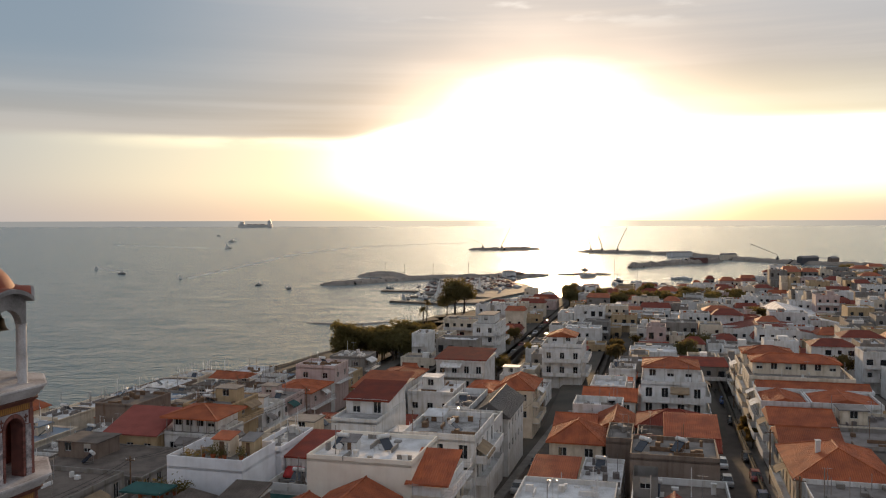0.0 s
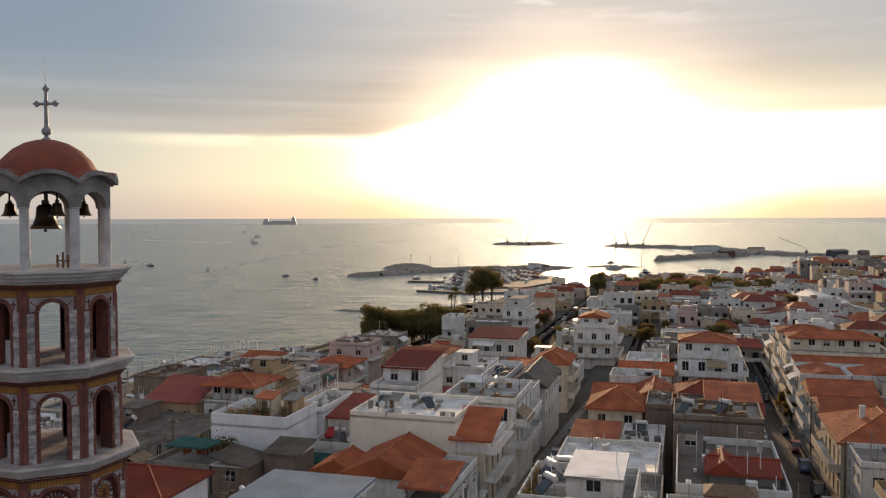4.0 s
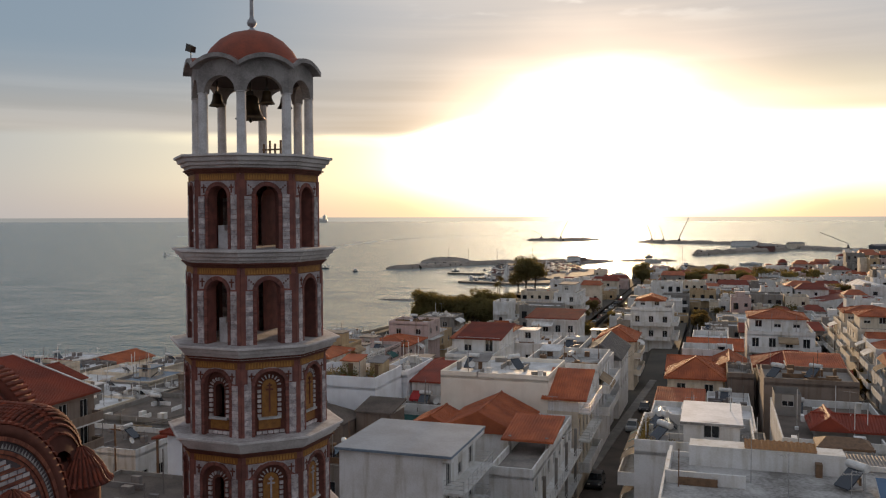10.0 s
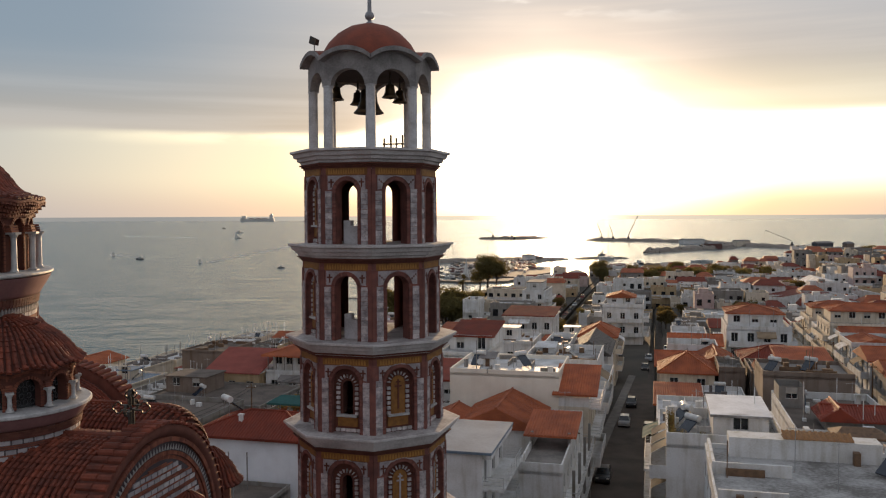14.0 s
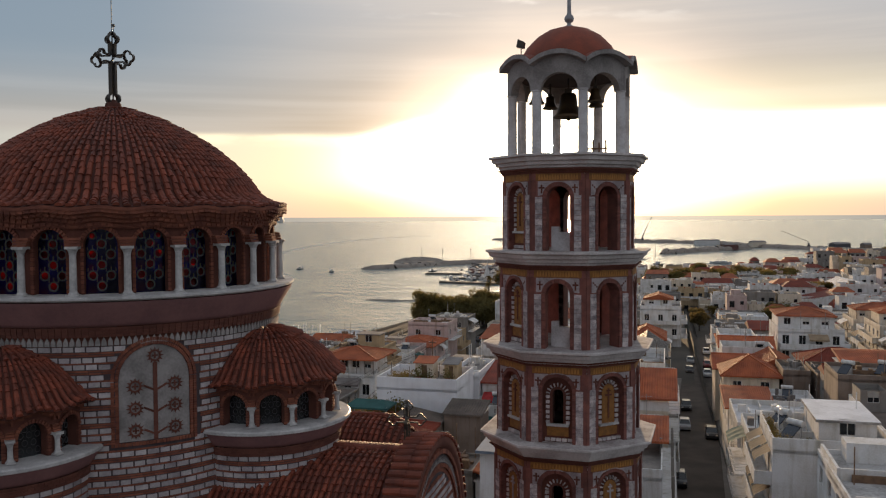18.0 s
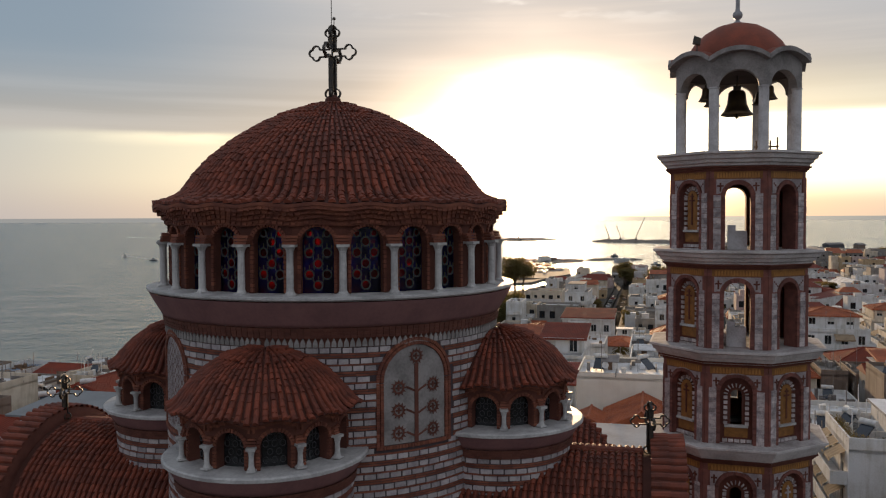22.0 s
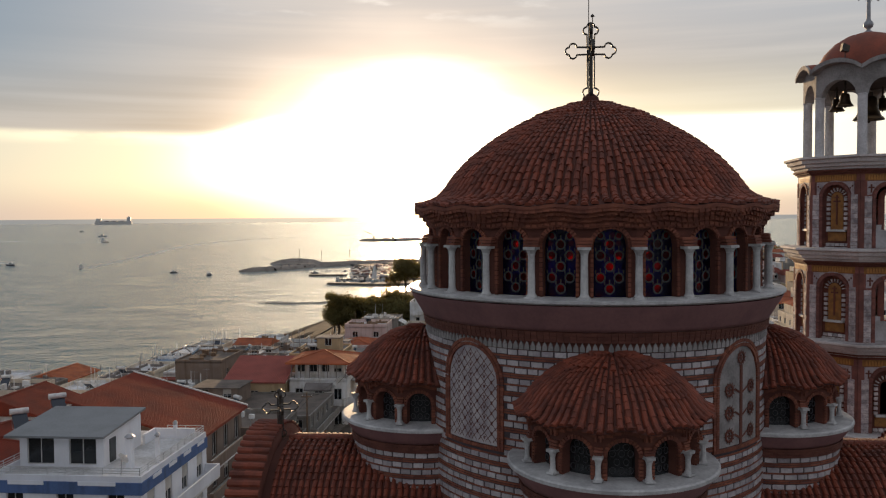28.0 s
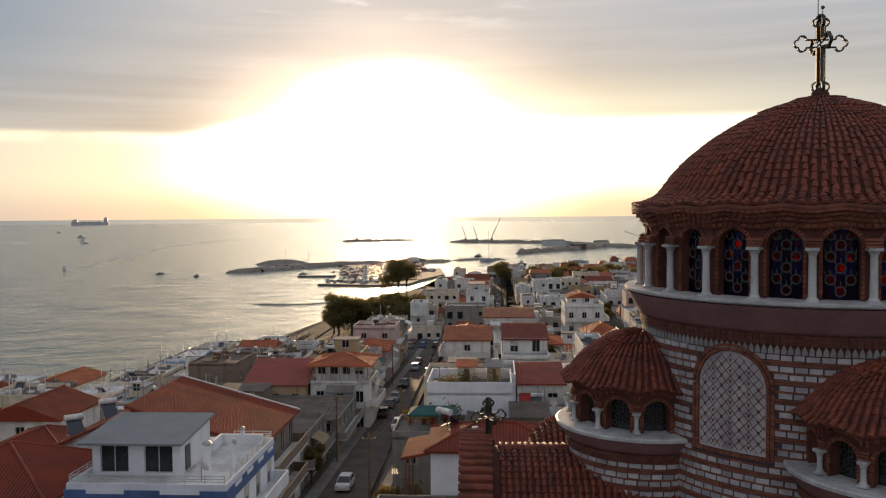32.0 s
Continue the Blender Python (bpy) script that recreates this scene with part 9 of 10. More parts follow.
for k_, col_ in (("leaf", (0.24, 0.18, 0.06)), ("leaf_b", (0.25, 0.18, 0.06))):
    n_, l_ = M[k_].node_tree.nodes, M[k_].node_tree.links
    tl_, mx_ = n_.new("ShaderNodeBsdfTranslucent"), n_.new("ShaderNodeMixShader")
    tl_.inputs[0].default_value = (*col_, 1)
    mx_.inputs[0].default_value = 0.5
    l_.new(n_["Principled BSDF"].outputs[0], mx_.inputs[1])
    l_.new(tl_.outputs[0], mx_.inputs[2])
    l_.new(mx_.outputs[0], n_["Material Output"].inputs["Surface"])
TREES = [tree_meshes(1, 9.5, 4.6, "leaf", 1.6), tree_meshes(2, 8.0, 4.2, "leaf", 1.6), tree_meshes(3, 10.5, 4.0, "leaf", 1.6), tree_meshes(4, 5.5, 2.2, "leaf_b", 0.8), tree_meshes(5, 4.6, 1.9, "leaf_b", 0.8)]


def tree(kind, u, v, s=1.0, turn=0.0, label="dark broad-crowned tree in the shore park"):
    t = thing("tree", label, "tree", pose(*xy(u, v), level(u, v), 0, 0, turn) @ Matrix.Scale(s, 4), "trees")
    for name, me in zip(("trunk", "crown"), TREES[kind]):
        part(name, me, None, t)


rnd = random.Random(3)
for i in range(22):
    f_ = i / 21
    tree(i % 3, -96.5 + 22 * f_ + rnd.uniform(-2, 2), 255 + 8 * f_ + rnd.uniform(-7, 7), rnd.uniform(0.8, 1.15), rnd.uniform(0, 360))
for u, v, s in ((-93, 392, 1.5), (-90, 398, 1.3), (-96, 388, 1.1), (-86, 300, 0.8)):
    tree(2 if s > 1.2 else 0, u, v, s, rnd.uniform(0, 360), "tall dark tree by the marina")
for i in range(26):
    u = rnd.uniform(-45, 45)
    tree(i % 3, u, rnd.uniform(395, 450) + (u + 45) * 0.5, rnd.uniform(0.7, 1.1), rnd.uniform(0, 360), "brown-green tree among harbour houses")
for i in range(14):
    tree(i % 3, rnd.uniform(110, 175), rnd.uniform(560, 640), rnd.uniform(0.8, 1.3), rnd.uniform(0, 360), "dark tree in the far grove")
for i in range(34):
    u, v = rnd.uniform(-60, 90), rnd.uniform(226, 400)
    if not (-49 < u < -39 or -23.6 < u < -15.8 or (u < -57 and v < 300)):
        tree(3 + i % 2, u, v, rnd.uniform(0.9, 1.6), rnd.uniform(0, 360), "small tree in a yard between houses")
for u, v, k, s in ((-38, 121, 1, 0.75), (-37.5, 127, 0, 0.6), (-40, 124, 3, 1.0), (-68, 88, 4, 0.9), (16.2, 168, 4, 0.9), (16.4, 160, 4, 0.8), (-55.8, 66.2, 3, 1.1), (8, 262, 2, 0.8), (12, 290, 1, 0.9), (-44, 236, 1, 0.7), (-36, 252, 2, 0.7), (-61, 262, 1, 0.7), (-46, 216, 4, 1.2)):
    tree(k, u, v, s, rnd.uniform(0, 360), "green tree between the houses")


def palm(u, v, h):
    t = thing("palm_tree", "tall palm with a shaggy round crown", "palm", pose(*xy(u, v), level(u, v)), "palms")
    g = Geo()
    for i in range(6):
        tube(g, (0.05 * i, 0, h * i / 6), (0.05 * (i + 1), 0, h * (i + 1) / 6), 0.26 - 0.015 * i, 0.24 - 0.015 * i, 8)
    part("trunk", g, M["bark"], t)
    g = Geo()
    rnd = random.Random(int(h * 10))
    for i in range(26):
        a, el = rnd.uniform(0, 6.28), rnd.uniform(-0.7, 1.2)
        c, s = math.cos(a), math.sin(a)
        pts = []
        for q in range(6):
            f = q / 5
            r_ = 2.3 * f * math.cos(el * (1 - f * 0.4))
            z = h + 2.1 * (math.sin(el) * f - 0.9 * f * f)
            w = 0.32 * math.sin(math.pi * min(0.95, f + 0.12))
            pts += [(0.3 + c * r_ - s * w, s * r_ + c * w, z - 0.12), (0.3 + c * r_, s * r_, z), (0.3 + c * r_ + s * w, s * r_ - c * w, z - 0.12)]
        g.add(pts, [(3 * q + j, 3 * q + j + 1, 3 * q + 4 + j, 3 * q + 3 + j) for q in range(5) for j in range(2)])
    part("fronds", g, M["leaf_b"], t)


for u, v, h in ((-91, 328, 9.5), (-96, 352, 10), (-28, 258, 7), (-36, 168, 6)):
    palm(u, v, h)

# boats drawn up and cars parked on the marina quay
rnd = random.Random(12)
cl = {k: Geo() for k in ("hull_white", "hull_dark", "hull_rust", "steel")}
for i in range(240):
    q = rnd.random()
    x, y = -8 + q * 48 + rnd.uniform(-10, 14), 505 + q * 60 + rnd.uniform(-4, 92)
    k = rnd.choice(["hull_white", "hull_white", "hull_dark", "hull_rust", "hull_dark"])
    L, h_, zq = rnd.uniform(3.5, 6.5), rnd.uniform(1.0, 1.7), SEA + 1.1
    a_ = rnd.uniform(0, math.pi)
    dx, dy = Vector((math.cos(a_), math.sin(a_), 0)) * L / 2, Vector((-math.sin(a_), math.cos(a_), 0)) * 0.85
    c = Vector((x, y, zq))
    cl[k].add([c - dx - dy, c + dx - dy, c + dx + dy, c - dx + dy, c - dx * 0.8 - dy + Vector((0, 0, h_ * 0.6)), c + dx - dy + Vector((0, 0, h_ * 0.6)), c + dx + dy + Vector((0, 0, h_ * 0.6)), c - dx * 0.8 + dy + Vector((0, 0, h_ * 0.6))], BOX)
    cl[k].add([c + (dx * s1 - dy * 0.8) + Vector((0, 0, h_ * 0.6)) for s1 in (-0.5, 0.4)] + [c + (dx * s1 + dy * 0.8) + Vector((0, 0, h_ * 0.6)) for s1 in (0.4, -0.5)] + [c + (dx * s1 + dy * s2) + Vector((0, 0, h_)) for s1, s2 in ((-0.4, -0.6), (0.25, -0.6), (0.25, 0.6), (-0.4, 0.6))], BOX)
    if i % 4 == 0:
        tube(cl["steel"], c, c + Vector((0, 0, rnd.uniform(5, 9))), 0.07, n=4)
me = bpy.data.meshes.new("marina_craft")
allv, allf, idx = [], [], []
for i, k in enumerate(cl):
    me.materials.append(M[k])
    off = len(allv)
    allv += [tuple(p) for p in cl[k].v]
    allf += [tuple(j + off for j in f) for f in cl[k].f]
    idx += [i] * len(cl[k].f)
me.from_pydata(allv, [], allf)
me.polygons.foreach_set("material_index", idx)
tagged(new("marina_craft", me), "small craft and cars crowded on the marina quay", "boats", kind="stuff")

# boat wakes: thin lanes of foam on the water
M["foam"] = mat("wake_foam", (0.46, 0.47, 0.47), (0.25, 0.28, 0.29), 0.6, 0.05, 0.6, 0.0, fleck=0.6)


def wake(pts, w0, w1):
    g = Geo()
    n = len(pts)
    P = [Vector((x, y, SEA + 0.03)) for x, y in pts]
    fine_ = []
    for i in range(n - 1):
        a, b, c, d = P[max(0, i - 1)], P[i], P[i + 1], P[min(n - 1, i + 2)]
        for q in range(8):
            t = q / 8
            fine_.append(0.5 * ((2 * b) + (c - a) * t + (2 * a - 5 * b + 4 * c - d) * t * t + (3 * b - a - 3 * c + d) * t ** 3))
    fine_.append(P[-1])
    m = len(fine_)
    for i, p in enumerate(fine_):
        d = (fine_[min(m - 1, i + 1)] - fine_[max(0, i - 1)]).normalized()
        s = Vector((-d.y, d.x, 0)) * (w0 + (w1 - w0) * i / m) * (0.8 + 0.4 * math.sin(i * 1.7))
        g.v += [tuple(p - s), tuple(p + s)]
    g.f += [(2 * i, 2 * i + 2, 2 * i + 3, 2 * i + 1) for i in range(m - 1)]
    tagged(new("boat_wake", g.mesh("boat_wake", M["foam"])), "pale foam wake trailing over the sea", "wake", "boat wakes")


wake([(-199, 664), (-197, 760), (-195, 861), (-192, 1106), (-159, 1311), (-82, 1473), (82, 1637)], 1.6, 6.0)
wake([(-329, 806), (-301, 769), (-277, 736)], 2.2, 0.8)
wake([(-578, 1501), (-448, 1405), (-338, 1320)], 5.0, 1.2)
# ---- parked cars, poles, cables, awnings, rooftop and yard things ----
M["tyre"] = mat("tyre_rubber", (0.02, 0.02, 0.02), None, 0.9, 5, 30, 0.1)
M["car_lamp"] = mat("lamp_lens", (0.55, 0.52, 0.48), None, 0.2, 5, 30, 0)
M["tail_lamp"] = mat("tail_lens", (0.30, 0.02, 0.02), None, 0.2, 5, 30, 0)
CAR_COLOURS = {"white": (0.60, 0.60, 0.60), "silver grey": (0.30, 0.31, 0.32), "black": (0.02, 0.02, 0.022), "red": (0.25, 0.03, 0.03), "blue": (0.05, 0.10, 0.24)}


def car_proto(word, col, plain=False):
    t = thing("car", f"{word} parked hatchback car with dark windows", "car", pose(0, 0, -420), "parked cars")
    pm = mat("car_paint_" + word.replace(" ", "_"), col, tuple(c * 0.85 for c in col), 0.28, 0.8, 30, 0.0, spec=0.6)
    g = Geo()
    side = [(-2.0, 0.28), (-2.02, 0.62), (-1.9, 0.86), (-1.0, 0.94), (1.05, 0.98), (1.95, 0.92), (2.02, 0.6), (2.0, 0.28)]
    n = len(side)
    vs = [(s * (0.80 if z < 0.9 else 0.76), y, z) for s in (-1, 1) for y, z in side]
    g.add(vs, [tuple(range(n)), tuple(range(2 * n - 1, n - 1, -1))] + [(i, n + i, n + (i + 1) % n, (i + 1) % n) for i in range(n)])
    part("body", g, pm, t)
    g = Geo()
    lo = [(-1.15, 0.94), (1.75, 0.97)]
    vs = [(-0.74, -1.15, 0.93), (0.74, -1.15, 0.93), (0.74, 1.72, 0.95), (-0.74, 1.72, 0.95), (-0.60, -0.5, 1.44), (0.60, -0.5, 1.44), (0.60, 1.3, 1.44), (-0.60, 1.3, 1.44)]
    g.add(vs, BOX)
    part("glazing", g, M["glass_dark"], t)
    g = Geo()
    gbox(g, -0.61, 0.61, -0.48, 1.28, 1.435, 1.48)
    for x in (-1, 1):
        for ya, yb in ((-1.12, -0.5), (0.35, 0.35), (1.68, 1.28)):
            tube(g, (x * 0.745, ya, 0.94), (x * 0.615, yb, 1.45), 0.035, n=4)
    part("roof", g, pm, t)
    if plain:
        g = Geo()
        for x in (-0.72, 0.72):
            for y in (-1.28, 1.28):
                tube(g, (x - 0.1, y, 0.31), (x + 0.1, y, 0.31), 0.31, n=10)
        part("wheels", g, M["tyre"], t)
        return t
    for x in (-0.72, 0.72):
        for y in (-1.28, 1.28):
            g = Geo()
            tube(g, (x - 0.1, y, 0.31), (x + 0.1, y, 0.31), 0.31, n=14)
            w = part("wheel", g, M["tyre"], t)
            g = Geo()
            tube(g, (x - 0.108, y, 0.31), (x + 0.108, y, 0.31), 0.19, n=10)
            part("rim", g, M["steel"], w)
        g = Geo()
        gbox(g, x * 0.8 - 0.14, x * 0.8 + 0.14, -2.03, -1.94, 0.6, 0.76)
        part("headlight", g, M["car_lamp"], t)
        g = Geo()
        gbox(g, x * 0.85 - 0.1, x * 0.85 + 0.1, 1.94, 2.035, 0.62, 0.84)
        part("tail_light", g, M["tail_lamp"], t)
    return t


CARS = {w: car_proto(w, c) for w, c in CAR_COLOURS.items()}
CARS.update({w + " far": car_proto(w, c, True) for w, c in CAR_COLOURS.items()})
cars_used = set()


def park(word, u, v, turn=0.0):
    if -23 < u < -16:
        u += LEAN_MID * (v - 80)
    m = pose(*xy(u, v), level(u, v) + 0.035, -2.1, 0, -TOWN + turn) if abs(turn) < 20 else pose(*xy(u, v), level(u, v) + 0.035, 2.1 if abs(turn) > 150 else 0, 0, -TOWN + turn)
    if word not in cars_used:
        cars_used.add(word)
        CARS[word].matrix_basis = m
    else:
        copy_thing(CARS[word], m)


for word, u, v in (("black", -21.4, 92.5), ("silver grey", -21.3, 123), ("black", -17.6, 118), ("black", -21.3, 138.5), ("white", -17.7, 176), ("black", -21.2, 180), ("red", -17.6, 190), ("silver grey", -21.2, 196), ("white", -17.6, 214),
                   ("black", 14.6, 150.5), ("red", 14.6, 138), ("blue", 14.4, 126), ("black", 14.5, 114), ("silver grey", 14.5, 107), ("blue", 10.3, 171.5), ("silver grey", 10.3, 190.5), ("silver grey", 10.3, 198), ("white", 10.2, 145), ("silver grey", 10.2, 134), ("black", 14.6, 182), ("white", 10.3, 160), ("blue", 14.6, 206),
                   ("white", -63.9, 86.4), ("black", -64.9, 127.2), ("black", -64.9, 134), ("silver grey", -64.8, 141), ("white", -61.6, 118), ("black", -64.9, 156), ("black", -61.4, 171), ("silver grey", -64.8, 178), ("red", -64.9, 187), ("white", -61.5, 196)):
    park(word, u, v, 0 if u in (14.6, -21.4) else 180 if v % 2 > 1 else 0)
rnd = random.Random(6)
for i in range(26):
    park(rnd.choice(list(CAR_COLOURS)) + " far", -90 + (i % 13) * 3.3 + rnd.uniform(-0.3, 0.3), 219.6 if i < 13 else 228.4, rnd.choice([0, 180]))
for i in range(16):
    park(rnd.choice(list(CAR_COLOURS)) + " far", -46.6 if i % 2 else -41.4, 238 + i * 8.5, 0)


def pole(u, v, h=8.5):
    t = thing("utility_pole", "weathered wooden utility pole with crossarm", "utility pole", pose(*xy(u, v), level(u, v), 0, 0, -TOWN), "utility poles")
    g = Geo()
    tube(g, (0, 0, -0.3), (0, 0, h), 0.13, 0.09, 8)
    part("pole", g, M["wood"], t)
    g = Geo()
    gbox(g, -0.7, 0.7, -0.05, 0.05, h - 0.6, h - 0.48)
    part("crossarm", g, M["wood"], t)
    for x in (-0.6, 0, 0.6):
        g = Geo()
        lathe(g, x, 0, [(0.05, h - 0.48), (0.06, h - 0.38), (0.02, h - 0.32)], 8)
        part("insulator", g, M["tank"], t)
    return Vector((*xy(u, v), level(u, v) + h - 0.36))


def cable(a, b, sag):
    g = Geo()
    n = 8
    pts = [a + (b - a) * i / n - Vector((0, 0, sag * 4 * (i / n) * (1 - i / n))) for i in range(n + 1)]
    d = (b - a).normalized()
    side = Vector((-d.y, d.x, 0)).normalized() * 0.025
    for p in pts:
        g.v += [p - side, p + Vector((0, 0, 0.025)), p + side, p - Vector((0, 0, 0.025))]
    g.f += [(4 * i + k, 4 * i + (k + 1) % 4, 4 * i + 4 + (k + 1) % 4, 4 * i + 4 + k) for i in range(n) for k in range(4)]
    tagged(new("cable", g.mesh("cable", M["tyre"])), "black overhead cable between utility poles", "cable", "overhead cables")


for line in ([(-67.0, 70), (-67.0, 98), (-67.0, 126), (-67.0, 156)], [(-23.2, 80), (-23.2, 112), (-23.2, 144), (-23.2, 176)], [(16.4, 108), (16.4, 136), (16.4, 166), (16.4, 200)], [(-59.6, 76), (-59.6, 104)]):
    tops = [pole(u, v) for u, v in line]
    for a_, b_ in zip(tops, tops[1:]):
        cable(a_, b_, 0.9)
        cable(a_ + Vector((0.5, 0, -0.05)), b_ + Vector((0.5, 0, -0.05)), 1.1)


def awning(house_ob, side, W, D, x0, x1, z, depth, key, drop=1.1):
    """A sloping canvas awning on one side of a house."""
    w, fn, turn = sides(W, D)[side]
    g = Geo()
    n = 8
    vs = []
    for i in range(n + 1):
        x = x0 + (x1 - x0) * i / n
        sagg = 0.05 * (i % 2)
        vs += [fn(x, z, 0.02), fn(x, z - drop * 0.55 - sagg, -depth * 0.6), fn(x, z - drop - sagg, -depth), fn(x, z - drop - 0.25 - sagg, -depth)]
    g.add(vs, [(4 * i + j, 4 * i + 4 + j, 4 * i + 5 + j, 4 * i + 1 + j) for i in range(n) for j in range(3)])
    part("awning", g, M[key], house_ob)


for z_ in (10.6, 7.7, 4.9):
    for x_ in (-4.2, -1.4, 1.4):
        awning(D_, "w", 8.9, 9.5, x_, x_ + 2.3, z_, 1.2, "awning_tan", 0.7)
awning(F_, "e", 9.7, 13.0, -6, -1, 10.2, 1.6, "awning_tan")


def pot_plant(u, v, z, s, k=4):
    t = thing("potted_plant", "green plant in a terracotta pot on the roof", "plant", pose(*xy(u, v), z, 0, 0, u * 50) @ Matrix.Scale(s, 4), "potted plants")
    g = Geo()
    lathe(g, 0, 0, [(0.01, 0), (0.16, 0), (0.22, 0.36), (0.25, 0.36), (0.25, 0.42), (0.2, 0.42), (0.19, 0.36), (0.01, 0.35)], 10)
    part("pot", g, M["otile"], t)
    me = shared_mesh("pot_leaves", lambda: pot_leaves())
    part("leaves", me, None, t)


def pot_leaves():
    g = Geo()
    rnd = random.Random(2)
    for _ in range(140):
        d = Vector((rnd.gauss(0, 0.25), rnd.gauss(0, 0.25), 0.75 + rnd.gauss(0, 0.24)))
        a = Vector((rnd.gauss(0, 1), rnd.gauss(0, 1), rnd.gauss(0, 1))).normalized() * 0.09
        b = a.orthogonal().normalized() * 0.05
        g.add([d - a, d + b, d + a, d - b], [(0, 1, 2, 3)])
    return g.mesh("leaves", M["leaf"])


for w_ in list(CARS):
    if w_ not in cars_used:
        for o_ in (*CARS[w_].children_recursive, CARS[w_]):
            bpy.data.objects.remove(o_)
rnd = random.Random(15)
zD, zV = level(-10, 69) + 11.0, level(-50, 91.3) + 10.8
for i in range(9):
    pot_plant(-13.9, 65.4 + i * 0.8, zD, rnd.uniform(0.5, 0.95))
for i in range(4):
    pot_plant(-13.2 + i * 0.55, 65.2, zD, rnd.uniform(0.45, 0.8))
for i in range(9):
    pot_plant(rnd.uniform(-54, -46), rnd.uniform(87.8, 91), zV, rnd.uniform(0.8, 1.5))
for i in range(10):
    pot_plant(rnd.uniform(-57, -50.8), rnd.uniform(84, 86), level(-53.9, 82.7) + 7.6, rnd.uniform(1.0, 1.9))


def roof_shed(u, v, z, w, d, h, wall, roofk, label):
    """A small shed on a roof: walls with a doorway and a pent roof."""
    t = thing("roof_shed", label, "shed", pose(*xy(u, v), z, 0, 0, -TOWN), "roof sheds")
    g = Geo()
    gbox(g, -w / 2, w / 2, -d / 2 + 0.1, d / 2, 0, h - 0.2)
    for a, b in ((-w / 2, -w * 0.16), (w * 0.16, w / 2)):
        gbox(g, a, b, -d / 2, -d / 2 + 0.1, 0, h - 0.2)
    part("wall", g, M[wall], t)
    g = Geo()
    gbox(g, -w * 0.15, w * 0.15, -d / 2 + 0.04, -d / 2 + 0.09, 0.02, h * 0.78)
    part("door", g, M["wood"], t)
    g = Geo()
    g.add([(-w / 2 - 0.2, -d / 2 - 0.3, h - 0.25), (w / 2 + 0.2, -d / 2 - 0.3, h - 0.25), (w / 2 + 0.2, d / 2 + 0.2, h + 0.2), (-w / 2 - 0.2, d / 2 + 0.2, h + 0.2), (-w / 2 - 0.2, -d / 2 - 0.3, h - 0.17), (w / 2 + 0.2, -d / 2 - 0.3, h - 0.17), (w / 2 + 0.2, d / 2 + 0.2, h + 0.28), (-w / 2 - 0.2, d / 2 + 0.2, h + 0.28)], BOX)
    part("roof", g, M[roofk], t)


roof_shed(-50.4, 93, zV, 2.2, 2.2, 2.3, "cream", "otile", "cream roof hut with wooden door and tiled top")
roof_shed(-47.2, 93.4, zV, 1.6, 2.2, 2.2, "ochrewall", "tin", "ochre roof hut with wooden door")
roof_shed(-30.5, 117, level(-27, 113) + 11.2, 2.6, 2.6, 1.0, "white", "roof_white", "white stair head on the roof terrace")
roof_shed(-34, 92, level(-31, 93) + 12.7, 1.6, 1.6, 1.2, "white", "tin", "small white chimney housing on the roof")


def canopy(u, v, z, w, d, key, label):
    t = thing("canopy", label, "canopy", pose(*xy(u, v), z, 0, 0, -TOWN), "canopies")
    for x in (-w / 2 + 0.1, w / 2 - 0.1):
        for y in (-d / 2 + 0.1, d / 2 - 0.1):
            g = Geo()
            tube(g, (x, y, 0), (x, y, 2.2), 0.04, n=6)
            part("post", g, M["steel"], t)
    g = Geo()
    g.add([(-w / 2, -d / 2, 2.1), (w / 2, -d / 2, 2.1), (w / 2, d / 2, 2.1), (-w / 2, d / 2, 2.1), (-w * 0.3, 0, 2.7), (w * 0.3, 0, 2.7), (-w / 2, -d / 2, 1.9), (w / 2, -d / 2, 1.9), (w / 2, d / 2, 1.9), (-w / 2, d / 2, 1.9)],
          [(0, 1, 5, 4), (1, 2, 5), (2, 3, 4, 5), (3, 0, 4), (0, 6, 7, 1), (1, 7, 8, 2), (2, 8, 9, 3), (3, 9, 6, 0)])
    part("cover", g, M[key], t)


canopy(-53.6, 81.6, level(-53.9, 82.7) + 7.6, 5.0, 3.4, "awning_green", "dark green canvas canopy over a roof terrace")
canopy(2, 76.4, level(2.4, 76.2) + 7.8, 4.5, 3.2, "wood", "wooden pergola on a flat roof")

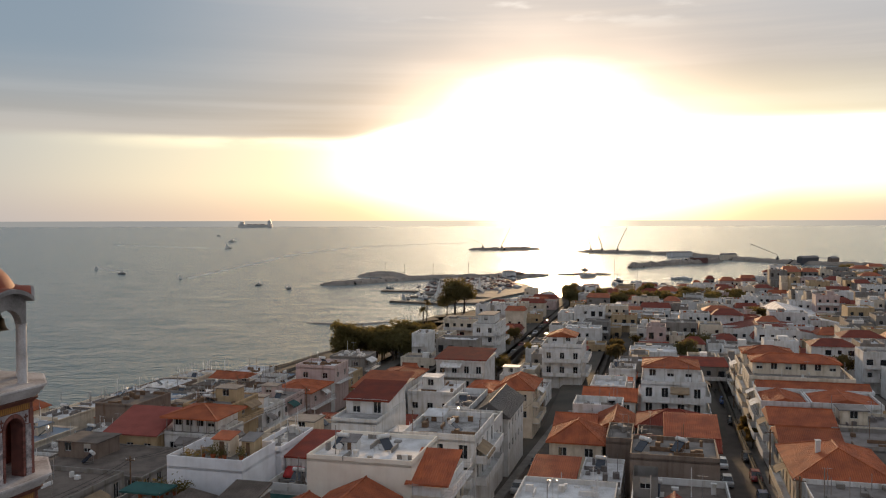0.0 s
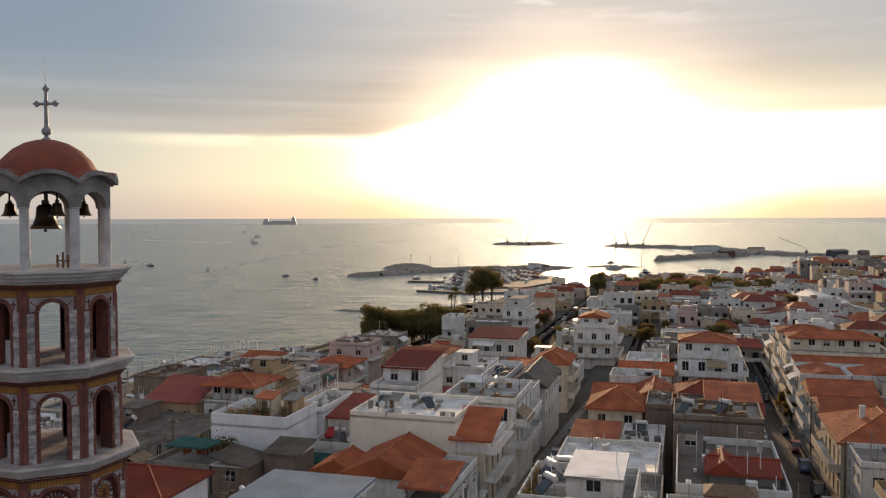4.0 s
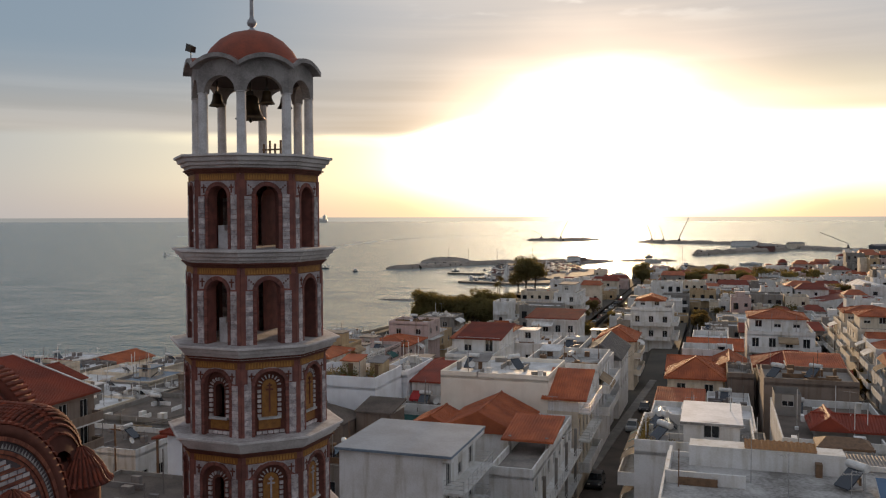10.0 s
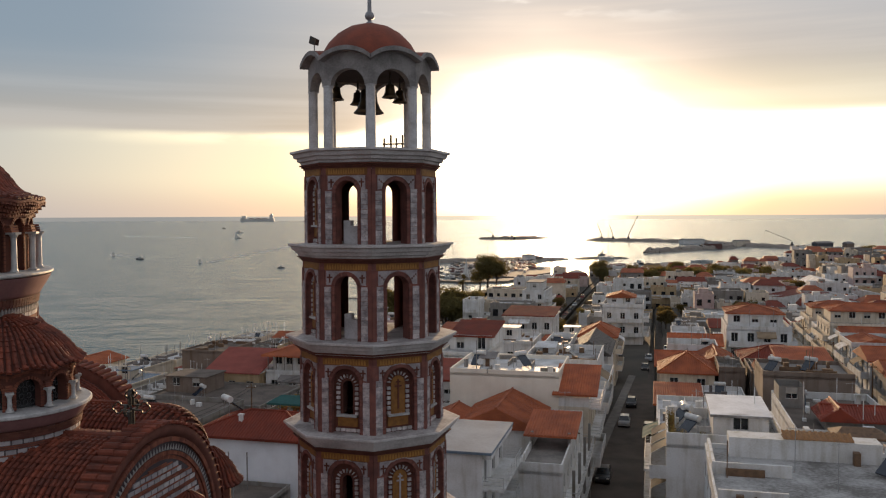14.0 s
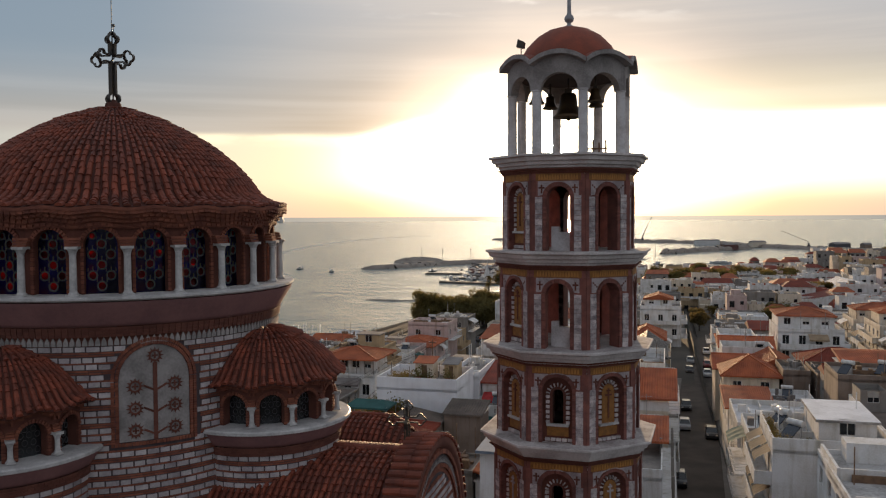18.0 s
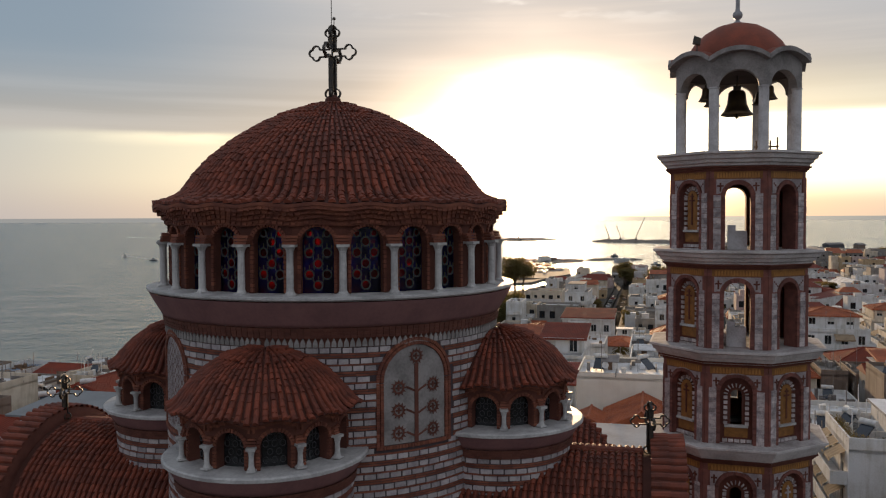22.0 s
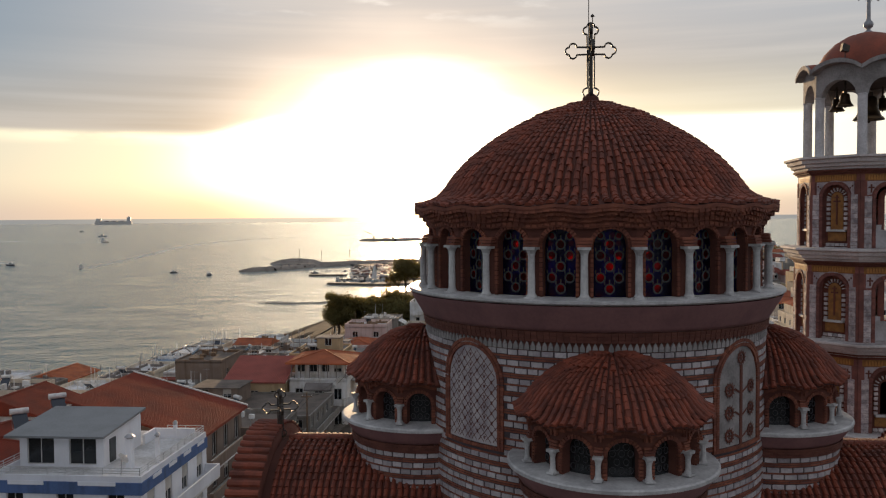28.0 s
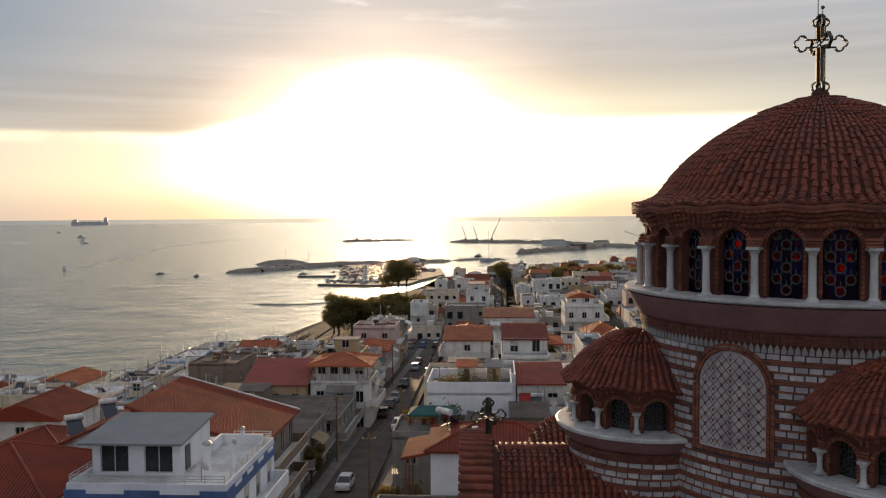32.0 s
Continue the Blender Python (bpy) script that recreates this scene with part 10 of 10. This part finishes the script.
# solar panel and ochre corrugated strip on the near roof
zE = level(-1.55, 51.5) + 11.1
t = thing("photovoltaic_array", "tilted blue solar panel on a steel rack", "solar panel", pose(*xy(2.4, 55.0), zE, 0, 0, -TOWN))
g = Geo()
g.add([(-1.3, -0.9, 0.25), (1.3, -0.9, 0.25), (1.3, 0.9, 0.95), (-1.3, 0.9, 0.95), (-1.3, -0.9, 0.31), (1.3, -0.9, 0.31), (1.3, 0.9, 1.01), (-1.3, 0.9, 1.01)], BOX)
M["pv"] = glass("blue_cells", (0.05, 0.13, 0.26), 0.1)
part("panel", g, M["pv"], t)
for i in range(5):
    g = Geo()
    x = -1.3 + i * 0.65
    g.add([(x - 0.02, -0.92, 0.26), (x + 0.02, -0.92, 0.26), (x + 0.02, 0.92, 0.97), (x - 0.02, 0.92, 0.97), (x - 0.02, -0.92, 0.335), (x + 0.02, -0.92, 0.335), (x + 0.02, 0.92, 1.04), (x - 0.02, 0.92, 1.04)], BOX)
    part("frame_bar", g, M["steel"], t)
for x in (-1.1, 1.1):
    g = Geo()
    tube(g, (x, 0.8, 0), (x, 0.8, 0.9), 0.03, n=6)
    tube(g, (x, -0.8, 0), (x, -0.8, 0.28), 0.03, n=6)
    part("leg", g, M["steel"], t)
t = thing("corrugated_cover", "ochre corrugated plastic cover over a skylight", "cover", pose(*xy(-4.2, 59.8), zE + 1.44, 0, 0, -TOWN))
g = Geo()
n = 48
vs = []
for i in range(n + 1):
    x, z = -2.3 + 4.6 * i / n, 0.06 * (1 if i % 4 < 2 else 0)
    vs += [(x, -0.8, z), (x, 0.8, z + 0.25)]
g.add(vs, [(2 * i, 2 * i + 2, 2 * i + 3, 2 * i + 1) for i in range(n)])
part("sheet", g, M["ochre"], t)
g = Geo()
gbox(g, -2.3, 2.3, -0.8, 0.8, -0.02, -0.01)
part("frame", g, M["wood"], t)
for x in (1.6, 2.2):
    chimney(E_, x + 1.9, 0.0, 11.1, 1.3, 0.4)
for hh, x, y, z, k in ((A_, 5.0, -4.6, 12.7, 0.9), (A_, -1.0, -3.5, 12.7, 0.7), (I_, 2.0, 1.0, 8.6, 0.9), (L_, 3.5, 6.5, 8.9, 1.2)):
    chimney(hh, x, y, z, k, 0.5)
for kind, u, v, z, turn in (("heater", -30.2, 92.5, level(-31, 93) + 12.7, 50), ("heater", -13.0, 71.5, level(-10, 69) + 11.0, -50), ("heater", -12.5, 67.5, level(-10, 69) + 11.0, -50), ("heater", 0.0, 56.5, zE, -50), ("heater", -1.6, 104.6, level(2, 106) + 11.3, -40), ("heater", 2.6, 105.4, level(2, 106) + 11.3, -40), 
                            ("antenna", -6.2, 55.8, zE, 0), ("antenna", -1.2, 49, zE, 10), ("antenna", -4.2, 52.2, zE, 30), ("antenna", -24.4, 84, level(-25, 76) + 8.0, 0)):
    place(kind, u, v, z, turn)
